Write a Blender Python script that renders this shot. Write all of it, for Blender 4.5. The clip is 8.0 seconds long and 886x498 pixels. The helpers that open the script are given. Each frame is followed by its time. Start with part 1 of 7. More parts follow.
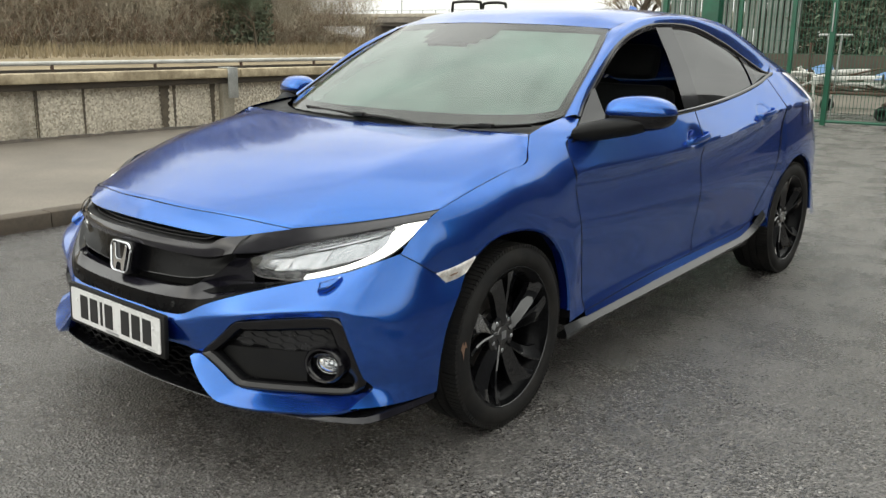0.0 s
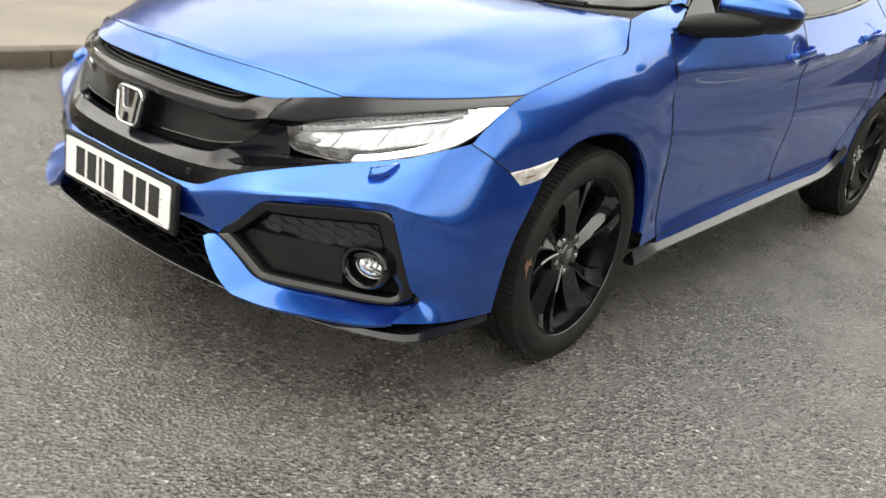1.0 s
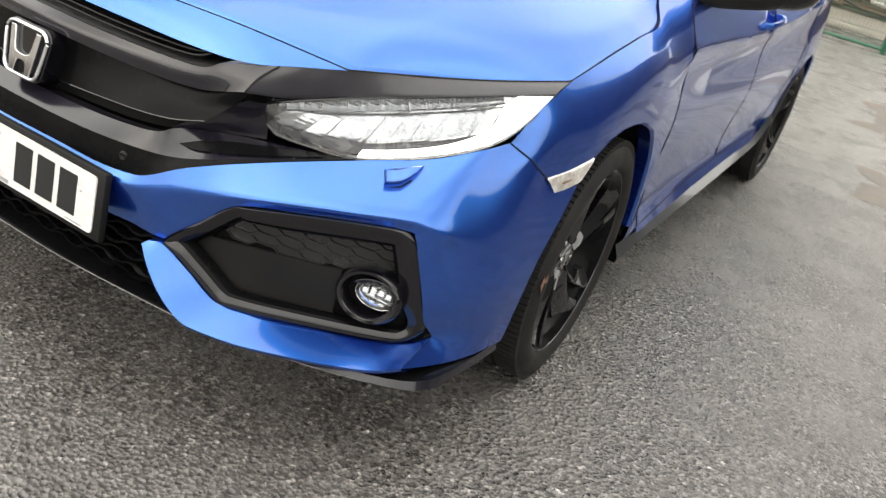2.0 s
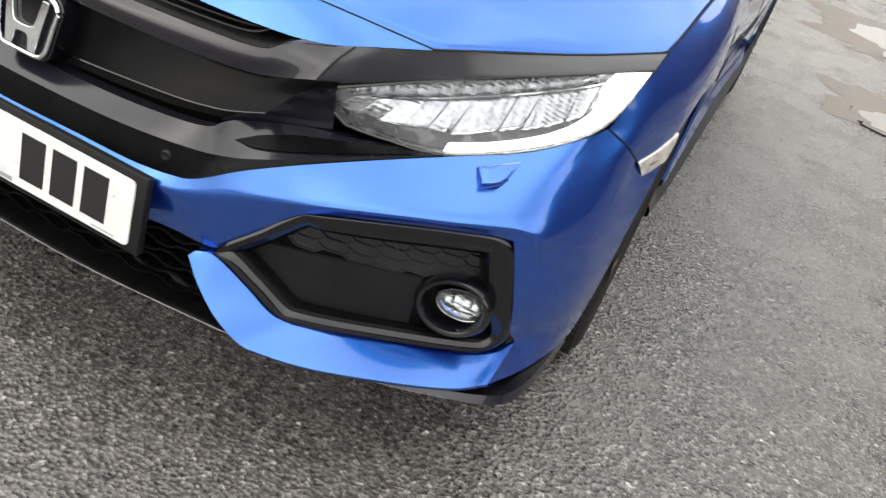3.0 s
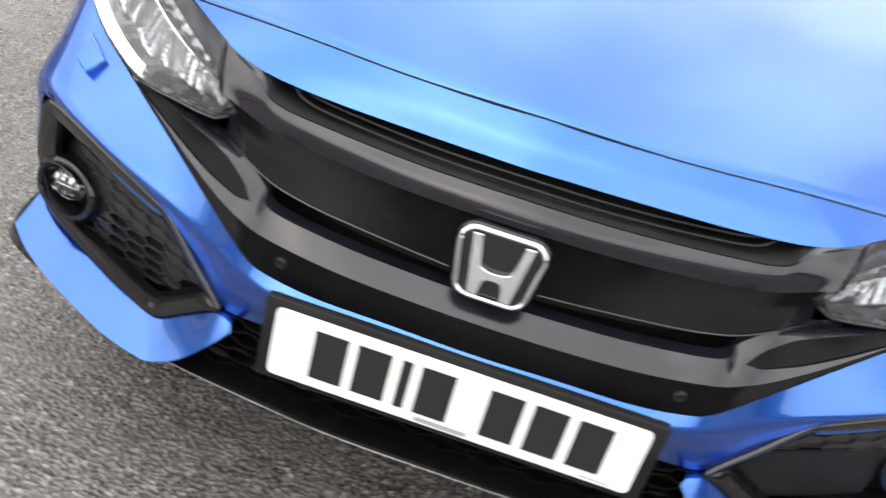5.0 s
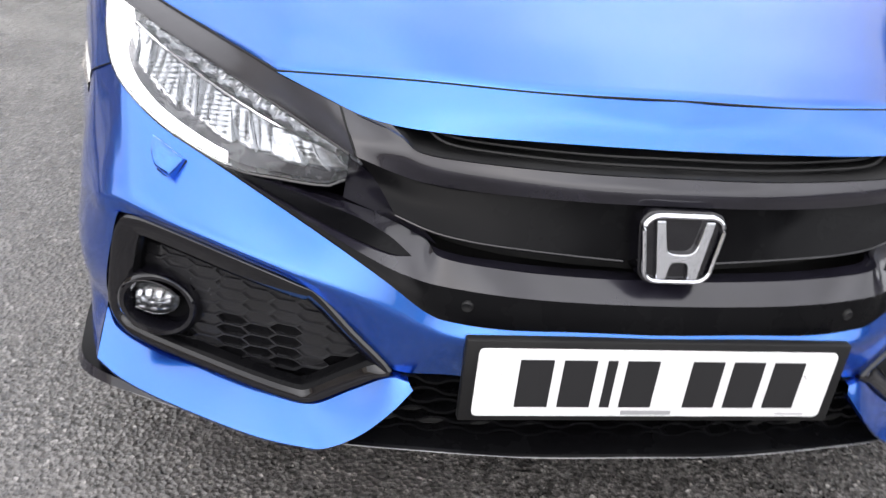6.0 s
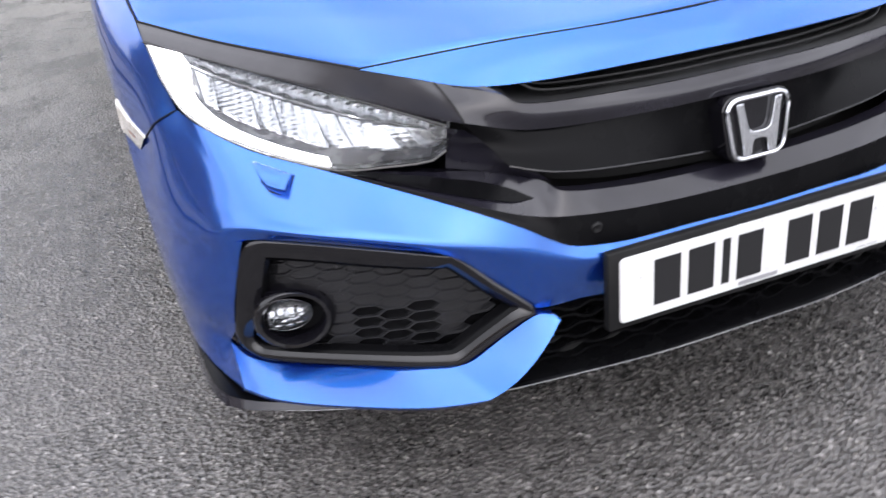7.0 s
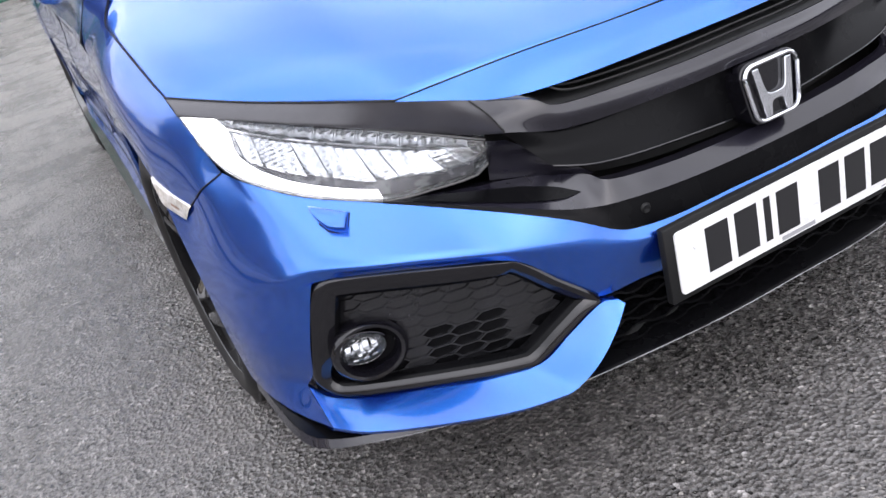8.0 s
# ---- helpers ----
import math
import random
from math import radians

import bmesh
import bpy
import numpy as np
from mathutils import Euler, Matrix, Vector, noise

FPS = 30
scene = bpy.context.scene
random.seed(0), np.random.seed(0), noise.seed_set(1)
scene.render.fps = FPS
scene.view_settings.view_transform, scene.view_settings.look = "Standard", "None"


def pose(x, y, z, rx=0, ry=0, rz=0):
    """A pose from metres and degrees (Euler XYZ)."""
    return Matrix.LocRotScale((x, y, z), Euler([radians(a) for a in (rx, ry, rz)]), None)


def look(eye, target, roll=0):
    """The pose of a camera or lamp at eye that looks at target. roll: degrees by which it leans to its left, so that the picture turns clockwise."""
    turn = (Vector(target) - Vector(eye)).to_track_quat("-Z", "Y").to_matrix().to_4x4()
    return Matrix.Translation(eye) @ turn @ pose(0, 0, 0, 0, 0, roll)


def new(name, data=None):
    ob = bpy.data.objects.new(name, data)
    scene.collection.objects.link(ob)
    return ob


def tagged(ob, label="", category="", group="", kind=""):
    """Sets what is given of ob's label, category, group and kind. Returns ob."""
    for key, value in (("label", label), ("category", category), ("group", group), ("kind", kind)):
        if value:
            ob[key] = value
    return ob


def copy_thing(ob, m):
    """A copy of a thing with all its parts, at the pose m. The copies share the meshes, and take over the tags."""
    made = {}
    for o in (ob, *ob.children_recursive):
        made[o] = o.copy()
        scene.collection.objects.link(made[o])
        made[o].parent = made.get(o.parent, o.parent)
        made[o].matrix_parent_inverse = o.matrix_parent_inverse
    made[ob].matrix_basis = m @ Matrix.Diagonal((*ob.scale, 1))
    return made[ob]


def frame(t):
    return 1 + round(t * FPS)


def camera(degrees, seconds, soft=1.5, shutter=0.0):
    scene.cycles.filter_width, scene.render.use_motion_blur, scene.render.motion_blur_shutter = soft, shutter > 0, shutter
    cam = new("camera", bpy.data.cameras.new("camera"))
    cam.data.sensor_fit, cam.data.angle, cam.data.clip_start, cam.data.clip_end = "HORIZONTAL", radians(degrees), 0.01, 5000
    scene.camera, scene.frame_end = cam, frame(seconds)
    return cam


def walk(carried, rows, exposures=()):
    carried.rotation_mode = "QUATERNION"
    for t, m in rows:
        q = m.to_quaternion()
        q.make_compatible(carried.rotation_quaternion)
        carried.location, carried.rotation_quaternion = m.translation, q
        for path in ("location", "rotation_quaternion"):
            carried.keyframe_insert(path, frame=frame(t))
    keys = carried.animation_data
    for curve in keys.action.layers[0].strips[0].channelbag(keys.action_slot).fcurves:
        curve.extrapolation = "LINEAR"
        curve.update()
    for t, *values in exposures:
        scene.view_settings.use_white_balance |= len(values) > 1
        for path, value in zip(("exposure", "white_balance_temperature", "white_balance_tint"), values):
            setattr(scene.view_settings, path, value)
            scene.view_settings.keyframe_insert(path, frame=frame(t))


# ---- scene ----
cam = camera(54.01, 8.0, soft=1.3, shutter=0.4)
# seconds, eye, then yaw to the left of +y, pitch up and roll in degrees
ROWS = [
    (0.0, 2.457, -1.382, 1.295, 39.69, -13.84, 0.78),
    (0.5, 2.328, -1.339, 1.233, 39.57, -15.79, 3.31),
    (1.0, 2.037, -1.171, 1.163, 38.79, -20.66, 8.10),
    (1.5, 1.713, -1.070, 1.136, 32.87, -22.89, 13.06),
    (1.7, 1.570, -1.060, 1.129, 29.23, -22.93, 14.60),
    (2.8, 1.049, -0.947, 1.169, 16.71, -29.88, 18.37),
    (3.0, 0.980, -0.948, 1.147, 15.39, -29.95, 19.05),
    (3.5, 0.773, -0.990, 1.130, 11.57, -28.95, 20.53),
    (4.0, 0.515, -1.044, 1.155, 7.77, -28.08, 20.73),
    (4.5, 0.269, -0.980, 1.146, 6.94, -29.36, 19.17),
    (5.0, 0.002, -0.935, 1.187, 4.54, -31.56, 15.80),
    (5.2, -0.135, -0.917, 1.212, 3.07, -33.68, 12.50),
    (6.3, -0.572, -0.994, 1.126, -14.31, -28.34, 4.19),
    (6.5, -0.631, -1.014, 1.135, -16.02, -28.57, 1.56),
    (7.0, -0.852, -0.989, 1.129, -18.69, -29.31, -5.69),
    (7.5, -0.969, -0.994, 1.119, -19.52, -28.31, -12.58),
    (8.0, -0.997, -0.996, 1.136, -20.91, -26.90, -15.20),
]


def aim(x, y, z, yaw, pitch, roll):
    a, b = radians(yaw), radians(pitch)
    ahead = Vector((-math.sin(a) * math.cos(b), math.cos(a) * math.cos(b), math.sin(b)))
    return look((x, y, z), Vector((x, y, z)) + ahead, roll)


EXPOSURE = [(0.0, 0.67, 6900, 4), (0.6, 1.00, 7000, 5), (1.2, 1.38, 7300, 6), (1.7, 1.37, 7250, 7), (2.8, 1.29, 6900, 8), (5.2, 1.45, 6800, 10), (6.5, 1.34, 6300, 14), (8.0, 1.33, 6250, 15)]
walk(cam, [(t, aim(*row)) for t, *row in ROWS], EXPOSURE)

import collections

# ---- world and light: a bright overcast sky ----
world = bpy.data.worlds.new("overcast_sky")
world.use_nodes = True
scene.world = world
wn, wl = world.node_tree.nodes, world.node_tree.links
wn.clear()
w_out = wn.new("ShaderNodeOutputWorld")
w_bg = wn.new("ShaderNodeBackground")
w_sky = wn.new("ShaderNodeTexSky")
w_sky.sky_type = "NISHITA"
w_sky.sun_disc = False
w_sky.sun_elevation, w_sky.sun_rotation = radians(38), radians(200)
w_sky.air_density, w_sky.dust_density = 1.0, 4.0
# cloud: a smooth grey-white veil, brighter overhead than at the horizon, over the sky
w_hsv = wn.new("ShaderNodeHueSaturation")
w_hsv.inputs["Saturation"].default_value = 0.35
w_at = wn.new("ShaderNodeTexCoord")
w_xyz = wn.new("ShaderNodeSeparateXYZ")
w_up = wn.new("ShaderNodeMapRange")
w_up.inputs["From Min"].default_value, w_up.inputs["From Max"].default_value = 0.0, 1.0
w_up.inputs["To Min"].default_value, w_up.inputs["To Max"].default_value = 0.74, 1.08
w_puff = wn.new("ShaderNodeTexNoise")
w_puff.inputs["Scale"].default_value, w_puff.inputs["Detail"].default_value = 2.1, 4
w_puffs = wn.new("ShaderNodeMapRange")
w_puffs.inputs["From Min"].default_value, w_puffs.inputs["From Max"].default_value = 0.36, 0.64
w_puffs.inputs["To Min"].default_value, w_puffs.inputs["To Max"].default_value = 0.66, 1.30
w_mul = wn.new("ShaderNodeMath")
w_mul.operation = "MULTIPLY"
w_veil = wn.new("ShaderNodeVectorMath")
w_veil.operation = "SCALE"
w_veil.inputs[0].default_value = (7.9, 8.0, 8.2)
w_mix = wn.new("ShaderNodeMix")
w_mix.data_type = "RGBA"
w_mix.inputs[0].default_value = 0.85
w_bg.inputs["Strength"].default_value = 0.15
wl.new(w_at.outputs["Generated"], w_xyz.inputs[0])
wl.new(w_xyz.outputs["Z"], w_up.inputs["Value"])
wl.new(w_at.outputs["Generated"], w_puff.inputs["Vector"])
wl.new(w_puff.outputs[0], w_puffs.inputs["Value"])
wl.new(w_up.outputs[0], w_mul.inputs[0])
wl.new(w_puffs.outputs[0], w_mul.inputs[1])
wl.new(w_mul.outputs[0], w_veil.inputs["Scale"])
wl.new(w_sky.outputs[0], w_hsv.inputs["Color"])
wl.new(w_hsv.outputs[0], w_mix.inputs[6])
wl.new(w_veil.outputs[0], w_mix.inputs[7])
wl.new(w_mix.outputs[2], w_bg.inputs["Color"])
wl.new(w_bg.outputs[0], w_out.inputs["Surface"])

sun_data = bpy.data.lights.new("sun", "SUN")
sun_data.energy, sun_data.angle, sun_data.color = 0.5, radians(110), (1.0, 0.98, 0.95)
sun = new("sun", sun_data)
sun.matrix_world = look((-1.5, -4, 9), (0, 1, 0))


# ---- materials ----
def material(name, color, rough=0.5, metal=0.0, coat=0.0, spec=0.5):
    m = bpy.data.materials.new(name)
    m.use_nodes = True
    b = m.node_tree.nodes["Principled BSDF"]
    b.inputs["Base Color"].default_value = (*color, 1)
    b.inputs["Roughness"].default_value = rough
    b.inputs["Metallic"].default_value = metal
    b.inputs["Coat Weight"].default_value = coat
    b.inputs["Coat Roughness"].default_value = 0.03
    b.inputs["Specular IOR Level"].default_value = spec
    return m


def node(m, kind, **values):
    n = m.node_tree.nodes.new(kind)
    for key, value in values.items():
        n.inputs[key].default_value = value
    return n


def link(m, a, b):
    m.node_tree.links.new(a, b)


def bsdf(m):
    return m.node_tree.nodes["Principled BSDF"]


def coords(m, scale=(1, 1, 1)):
    t = m.node_tree.nodes.new("ShaderNodeTexCoord")
    s = node(m, "ShaderNodeMapping", Scale=scale)
    link(m, t.outputs["Object"], s.inputs["Vector"])
    return s.outputs[0]


def noise_at(m, scale, detail=4, rough=0.6, at=None, stretch=(1, 1, 1)):
    n = node(m, "ShaderNodeTexNoise", Scale=scale, Detail=detail, Roughness=rough)
    link(m, at or coords(m, stretch), n.inputs["Vector"])
    return n.outputs[0]


def ramp(m, fac, stops):
    r = m.node_tree.nodes.new("ShaderNodeValToRGB")
    e = r.color_ramp.elements
    while len(e) < len(stops):
        e.new(0.5)
    for one, (at, color) in zip(e, stops):
        one.position = at
        one.color = (*color, 1) if isinstance(color, tuple) else (color, color, color, 1)
    link(m, fac, r.inputs[0])
    return r.outputs[0]


def blend(m, fac, a, b, mode="MIX"):
    x = m.node_tree.nodes.new("ShaderNodeMix")
    x.data_type, x.blend_type = "RGBA", mode
    for socket, value in ((x.inputs[0], fac), (x.inputs[6], a), (x.inputs[7], b)):
        if isinstance(value, bpy.types.NodeSocket):
            link(m, value, socket)
        elif isinstance(value, tuple):
            socket.default_value = (*value, 1)
        else:
            socket.default_value = value
    return x.outputs[2]


def bump(m, height, strength=0.3, distance=0.002, after=None):
    b = node(m, "ShaderNodeBump", Strength=strength, Distance=distance)
    link(m, height, b.inputs["Height"])
    if after:
        link(m, after, b.inputs["Normal"])
    return b.outputs[0]


def grainy(name, light, dark, rough, scale, fine, strength=0.3, distance=0.002, metal=0.0, coat=0.0):
    """A surface whose colour varies at two scales, with fine relief."""
    m = material(name, light, rough, metal, coat)
    big, small = noise_at(m, scale), noise_at(m, fine, 6)
    c = blend(m, ramp(m, big, [(0.35, 0.0), (0.65, 1.0)]), dark, light)
    c = blend(m, 0.5, c, ramp(m, small, [(0.3, 0.35), (0.7, 0.65)]), "OVERLAY")
    link(m, c, bsdf(m).inputs["Base Color"])
    link(m, bump(m, small, strength, distance), bsdf(m).inputs["Normal"])
    link(m, ramp(m, big, [(0.3, max(rough - 0.1, 0.02)), (0.7, min(rough + 0.1, 1))]), bsdf(m).inputs["Roughness"])
    return m


def paint_blue():
    """Metallic paint: bright flakes over a deep blue pigment, under a clear coat with a thin film of dust."""
    m = material("blue_metallic_paint", (0.012, 0.15, 0.42), 0.25, 1.0, 1.0)
    flake = bsdf(m)
    flake.inputs["Specular Tint"].default_value = (0.48, 0.62, 0.95, 1)
    pigment = m.node_tree.nodes.new("ShaderNodeBsdfPrincipled")
    pigment.inputs["Base Color"].default_value = (0.002, 0.016, 0.22, 1)
    pigment.inputs["Roughness"].default_value = 0.5
    pigment.inputs["Specular IOR Level"].default_value = 0.2
    pigment.inputs["Coat Weight"].default_value = 1.0
    flakes = node(m, "ShaderNodeTexVoronoi", Scale=2600.0)
    link(m, coords(m), flakes.inputs["Vector"])
    tone = ramp(m, flakes.outputs["Color"], [(0.2, (0.009, 0.118, 0.42)), (0.8, (0.017, 0.166, 0.56))])
    film = noise_at(m, 9, 5)
    dull = blend(m, ramp(m, film, [(0.40, 0.02), (0.8, 0.09)]), tone, (0.17, 0.20, 0.28))
    link(m, dull, flake.inputs["Base Color"])
    haze = ramp(m, noise_at(m, 60, 5), [(0.4, 0.02), (0.75, 0.06)])
    ripple = bump(m, noise_at(m, 700, 2), 0.03, 0.0004)
    for one in (flake, pigment):
        one.inputs["Coat IOR"].default_value = 1.52
        link(m, haze, one.inputs["Coat Roughness"])
        link(m, ripple, one.inputs["Coat Normal"])
    mix = m.node_tree.nodes.new("ShaderNodeMixShader")
    mix.inputs[0].default_value = 0.32
    link(m, flake.outputs[0], mix.inputs[1])
    link(m, pigment.outputs[0], mix.inputs[2])
    link(m, mix.outputs[0], m.node_tree.nodes["Material Output"].inputs["Surface"])
    return m


def glass(name, color, rough=0.0, ior=1.45):
    m = material(name, color, rough)
    bsdf(m).inputs["Transmission Weight"].default_value = 1.0
    bsdf(m).inputs["IOR"].default_value = ior
    return m


def thin_glass(name, tint, gloss, film=(1.0, 1.0, 1.0)):
    """A thin pane: what is behind it, dimmed by the tint, with a mirror film over it that grows at a slant."""
    m = bpy.data.materials.new(name)
    m.use_nodes = True
    n = m.node_tree.nodes
    n.clear()
    out, mix = n.new("ShaderNodeOutputMaterial"), n.new("ShaderNodeMixShader")
    clear, shine = n.new("ShaderNodeBsdfTransparent"), n.new("ShaderNodeBsdfGlossy")
    clear.inputs["Color"].default_value = (*tint, 1)
    shine.inputs["Roughness"].default_value = 0.02
    shine.inputs["Color"].default_value = (*film, 1)
    edge = n.new("ShaderNodeFresnel")
    edge.inputs["IOR"].default_value = gloss
    link(m, edge.outputs[0], mix.inputs[0])
    link(m, clear.outputs[0], mix.inputs[1])
    link(m, shine.outputs[0], mix.inputs[2])
    link(m, mix.outputs[0], out.inputs["Surface"])
    return m


def mist():
    """A film of condensation: clear in part, pale where it scatters the light, thinner in soft patches."""
    m = bpy.data.materials.new("condensation")
    m.use_nodes = True
    n = m.node_tree.nodes
    n.clear()
    out, mix, both_ways = n.new("ShaderNodeOutputMaterial"), n.new("ShaderNodeMixShader"), n.new("ShaderNodeMixShader")
    clear, white, glow = n.new("ShaderNodeBsdfTransparent"), n.new("ShaderNodeBsdfDiffuse"), n.new("ShaderNodeBsdfTranslucent")
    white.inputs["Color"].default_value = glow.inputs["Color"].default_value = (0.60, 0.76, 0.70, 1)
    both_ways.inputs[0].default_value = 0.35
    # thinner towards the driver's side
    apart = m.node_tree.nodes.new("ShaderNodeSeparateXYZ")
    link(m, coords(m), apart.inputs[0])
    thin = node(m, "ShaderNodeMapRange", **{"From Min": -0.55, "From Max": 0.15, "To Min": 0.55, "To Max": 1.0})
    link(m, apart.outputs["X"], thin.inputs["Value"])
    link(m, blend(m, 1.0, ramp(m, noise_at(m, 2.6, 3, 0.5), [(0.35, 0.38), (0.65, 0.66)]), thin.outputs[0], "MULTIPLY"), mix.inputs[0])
    link(m, white.outputs[0], both_ways.inputs[1])
    link(m, glow.outputs[0], both_ways.inputs[2])
    link(m, clear.outputs[0], mix.inputs[1])
    link(m, both_ways.outputs[0], mix.inputs[2])
    link(m, mix.outputs[0], out.inputs["Surface"])
    return m


def asphalt():
    m = material("damp_asphalt", (0.10, 0.098, 0.095), 0.6, spec=0.75)
    at = coords(m)
    stones = node(m, "ShaderNodeTexVoronoi", Scale=100.0)
    link(m, at, stones.inputs["Vector"])
    wide, patch_, fine = noise_at(m, 0.35, 5, 0.6, at), noise_at(m, 2.3, 6, 0.65, at), noise_at(m, 76, 5, 0.78, at)
    tone = ramp(m, stones.outputs["Color"], [(0.1, (0.028, 0.0263, 0.0252)), (0.5, (0.084, 0.0788, 0.0755)), (0.84, (0.150, 0.141, 0.135)), (0.975, (0.38, 0.362, 0.346))])
    tone = blend(m, ramp(m, patch_, [(0.42, 0.0), (0.62, 0.34)]), tone, (0.118, 0.110, 0.104))
    tone = blend(m, ramp(m, wide, [(0.42, 0.0), (0.65, 0.40)]), tone, (0.060, 0.0575, 0.056))
    # paler further out in the yard: low-angle sky sheen put into the colour
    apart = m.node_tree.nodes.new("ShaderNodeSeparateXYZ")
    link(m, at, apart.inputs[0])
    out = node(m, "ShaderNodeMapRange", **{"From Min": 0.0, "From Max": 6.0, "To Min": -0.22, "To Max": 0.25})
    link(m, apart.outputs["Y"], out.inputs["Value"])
    far_sheen = m.node_tree.nodes.new("ShaderNodeMath")
    link(m, out.outputs[0], far_sheen.inputs[0])
    link(m, patch_, far_sheen.inputs[1])
    tone = blend(m, ramp(m, far_sheen.outputs[0], [(0.45, 0.0), (0.75, 0.42)]), tone, (0.225, 0.212, 0.192))
    grit = ramp(m, fine, [(0.37, 0.19), (0.63, 0.84)])
    tone = blend(m, 0.80, tone, grit, "OVERLAY")
    specks = node(m, "ShaderNodeTexVoronoi", Scale=310.0)
    link(m, at, specks.inputs["Vector"])
    tone = blend(m, 0.62, tone, ramp(m, specks.outputs["Color"], [(0.10, 0.10), (0.45, 0.50), (0.80, 0.62), (0.96, 0.97)]), "OVERLAY")
    # worn hollows a few centimetres wide
    mid = noise_at(m, 30, 5, 0.75, at)
    tone = blend(m, 0.42, tone, ramp(m, mid, [(0.40, 0.22), (0.60, 0.70)]), "OVERLAY")
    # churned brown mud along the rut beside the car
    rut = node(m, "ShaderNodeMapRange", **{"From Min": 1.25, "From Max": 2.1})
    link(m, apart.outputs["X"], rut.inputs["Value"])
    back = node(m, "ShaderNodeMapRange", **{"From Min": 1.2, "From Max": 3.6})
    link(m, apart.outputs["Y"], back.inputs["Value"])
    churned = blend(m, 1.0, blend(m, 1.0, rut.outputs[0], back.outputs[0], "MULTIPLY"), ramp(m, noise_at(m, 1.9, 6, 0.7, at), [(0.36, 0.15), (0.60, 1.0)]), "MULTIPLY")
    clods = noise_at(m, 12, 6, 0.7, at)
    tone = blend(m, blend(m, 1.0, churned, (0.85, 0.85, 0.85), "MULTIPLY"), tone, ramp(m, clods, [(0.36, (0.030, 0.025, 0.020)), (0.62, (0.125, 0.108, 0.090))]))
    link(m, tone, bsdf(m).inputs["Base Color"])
    link(m, ramp(m, blend(m, 0.5, patch_, fine), [(0.40, 0.11), (0.62, 0.47)]), bsdf(m).inputs["Roughness"])
    h = bump(m, stones.outputs["Distance"], 0.9, 0.0056)
    h = bump(m, blend(m, 1.0, clods, churned, "MULTIPLY"), 0.8, 0.045, h)
    h = bump(m, mid, 0.28, 0.006, h)
    link(m, bump(m, fine, 0.5, 0.004, h), bsdf(m).inputs["Normal"])
    return m


PAINT = paint_blue()
GLOSS = material("gloss_black_plastic", (0.0040, 0.0038, 0.0054), 0.07, 0.0, 0.0)
link(GLOSS, bump(GLOSS, noise_at(GLOSS, 420, 3), 0.02, 0.0005), bsdf(GLOSS).inputs["Normal"])
SATIN = grainy("dark_grey_satin_trim", (0.0105, 0.0098, 0.0150), (0.0068, 0.0062, 0.0096), 0.20, 14, 900, 0.10, 0.0004, 0.0, 0.5)
bsdf(SATIN).inputs["Specular IOR Level"].default_value = 0.3
TRIM = grainy("speckled_dark_grey_trim", (0.030, 0.029, 0.034), (0.020, 0.0195, 0.024), 0.36, 14, 1100, 0.5, 0.0006, 0.0, 0.12)
MATT = grainy("matt_black_plastic", (0.008, 0.008, 0.008), (0.005, 0.005, 0.0055), 0.55, 10, 500, 0.2, 0.0006)
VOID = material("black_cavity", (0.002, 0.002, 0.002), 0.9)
SKIRT = grainy("grey_sill_plastic", (0.026, 0.027, 0.029), (0.018, 0.0185, 0.020), 0.18, 6, 300, 0.1, 0.0005, 0.0, 0.3)
CHROME = material("chrome", (0.66, 0.67, 0.70), 0.10, 1.0)
STAIN = grainy("damp_stain", (0.14, 0.115, 0.085), (0.08, 0.068, 0.052), 0.9, 9, 60, 0.4, 0.003)
STONE = grainy("loose_grit", (0.24, 0.225, 0.205), (0.12, 0.112, 0.104), 0.6, 9, 300, 0.3, 0.001)
SCUFF = grainy("brown_scuff", (0.20, 0.11, 0.07), (0.10, 0.065, 0.045), 0.9, 60, 300, 0.4, 0.001)
SPLIT_EDGE = grainy("grey_edge_highlight", (0.26, 0.26, 0.27), (0.14, 0.14, 0.15), 0.4, 12, 300, 0.2, 0.0004)
bsdf(MATT).inputs["Specular IOR Level"].default_value = 0.25
SILVER = material("brushed_silver", (0.55, 0.56, 0.58), 0.28, 1.0)


def reflector():
    """Silvered plastic with fine ring-like ridges."""
    m = grainy("lamp_reflector", (0.44, 0.45, 0.47), (0.26, 0.27, 0.285), 0.14, 150, 520, 0.4, 0.001, 0.88)
    rings = node(m, "ShaderNodeTexWave", Scale=38.0, Distortion=7.0, Detail=1.0)
    rings.wave_type = "RINGS"
    rings.inputs["Detail Scale"].default_value = 0.25
    link(m, coords(m), rings.inputs["Vector"])
    link(m, bump(m, rings.outputs[1], 0.32, 0.0016), bsdf(m).inputs["Normal"])
    return m


MIRROR = reflector()
HEX = grainy("black_grille_mesh", (0.014, 0.014, 0.016), (0.010, 0.010, 0.011), 0.20, 14, 500, 0.1, 0.0004)
PANEL = grainy("plain_black_panel", (0.0035, 0.0035, 0.004), (0.0025, 0.0025, 0.003), 0.26, 10, 700, 0.05, 0.0003)
bsdf(PANEL).inputs["Specular IOR Level"].default_value = 0.07
MIRROR_GLASS = material("mirror_glass", (0.85, 0.86, 0.86), 0.02, 1.0)
RUBBER = grainy("tyre_rubber", (0.009, 0.009, 0.0095), (0.016, 0.0145, 0.013), 0.72, 7, 160, 0.3, 0.001)
bsdf(RUBBER).inputs["Specular IOR Level"].default_value = 0.25
RIM = material("gloss_black_alloy", (0.005, 0.005, 0.006), 0.06, 0.0, 1.0)
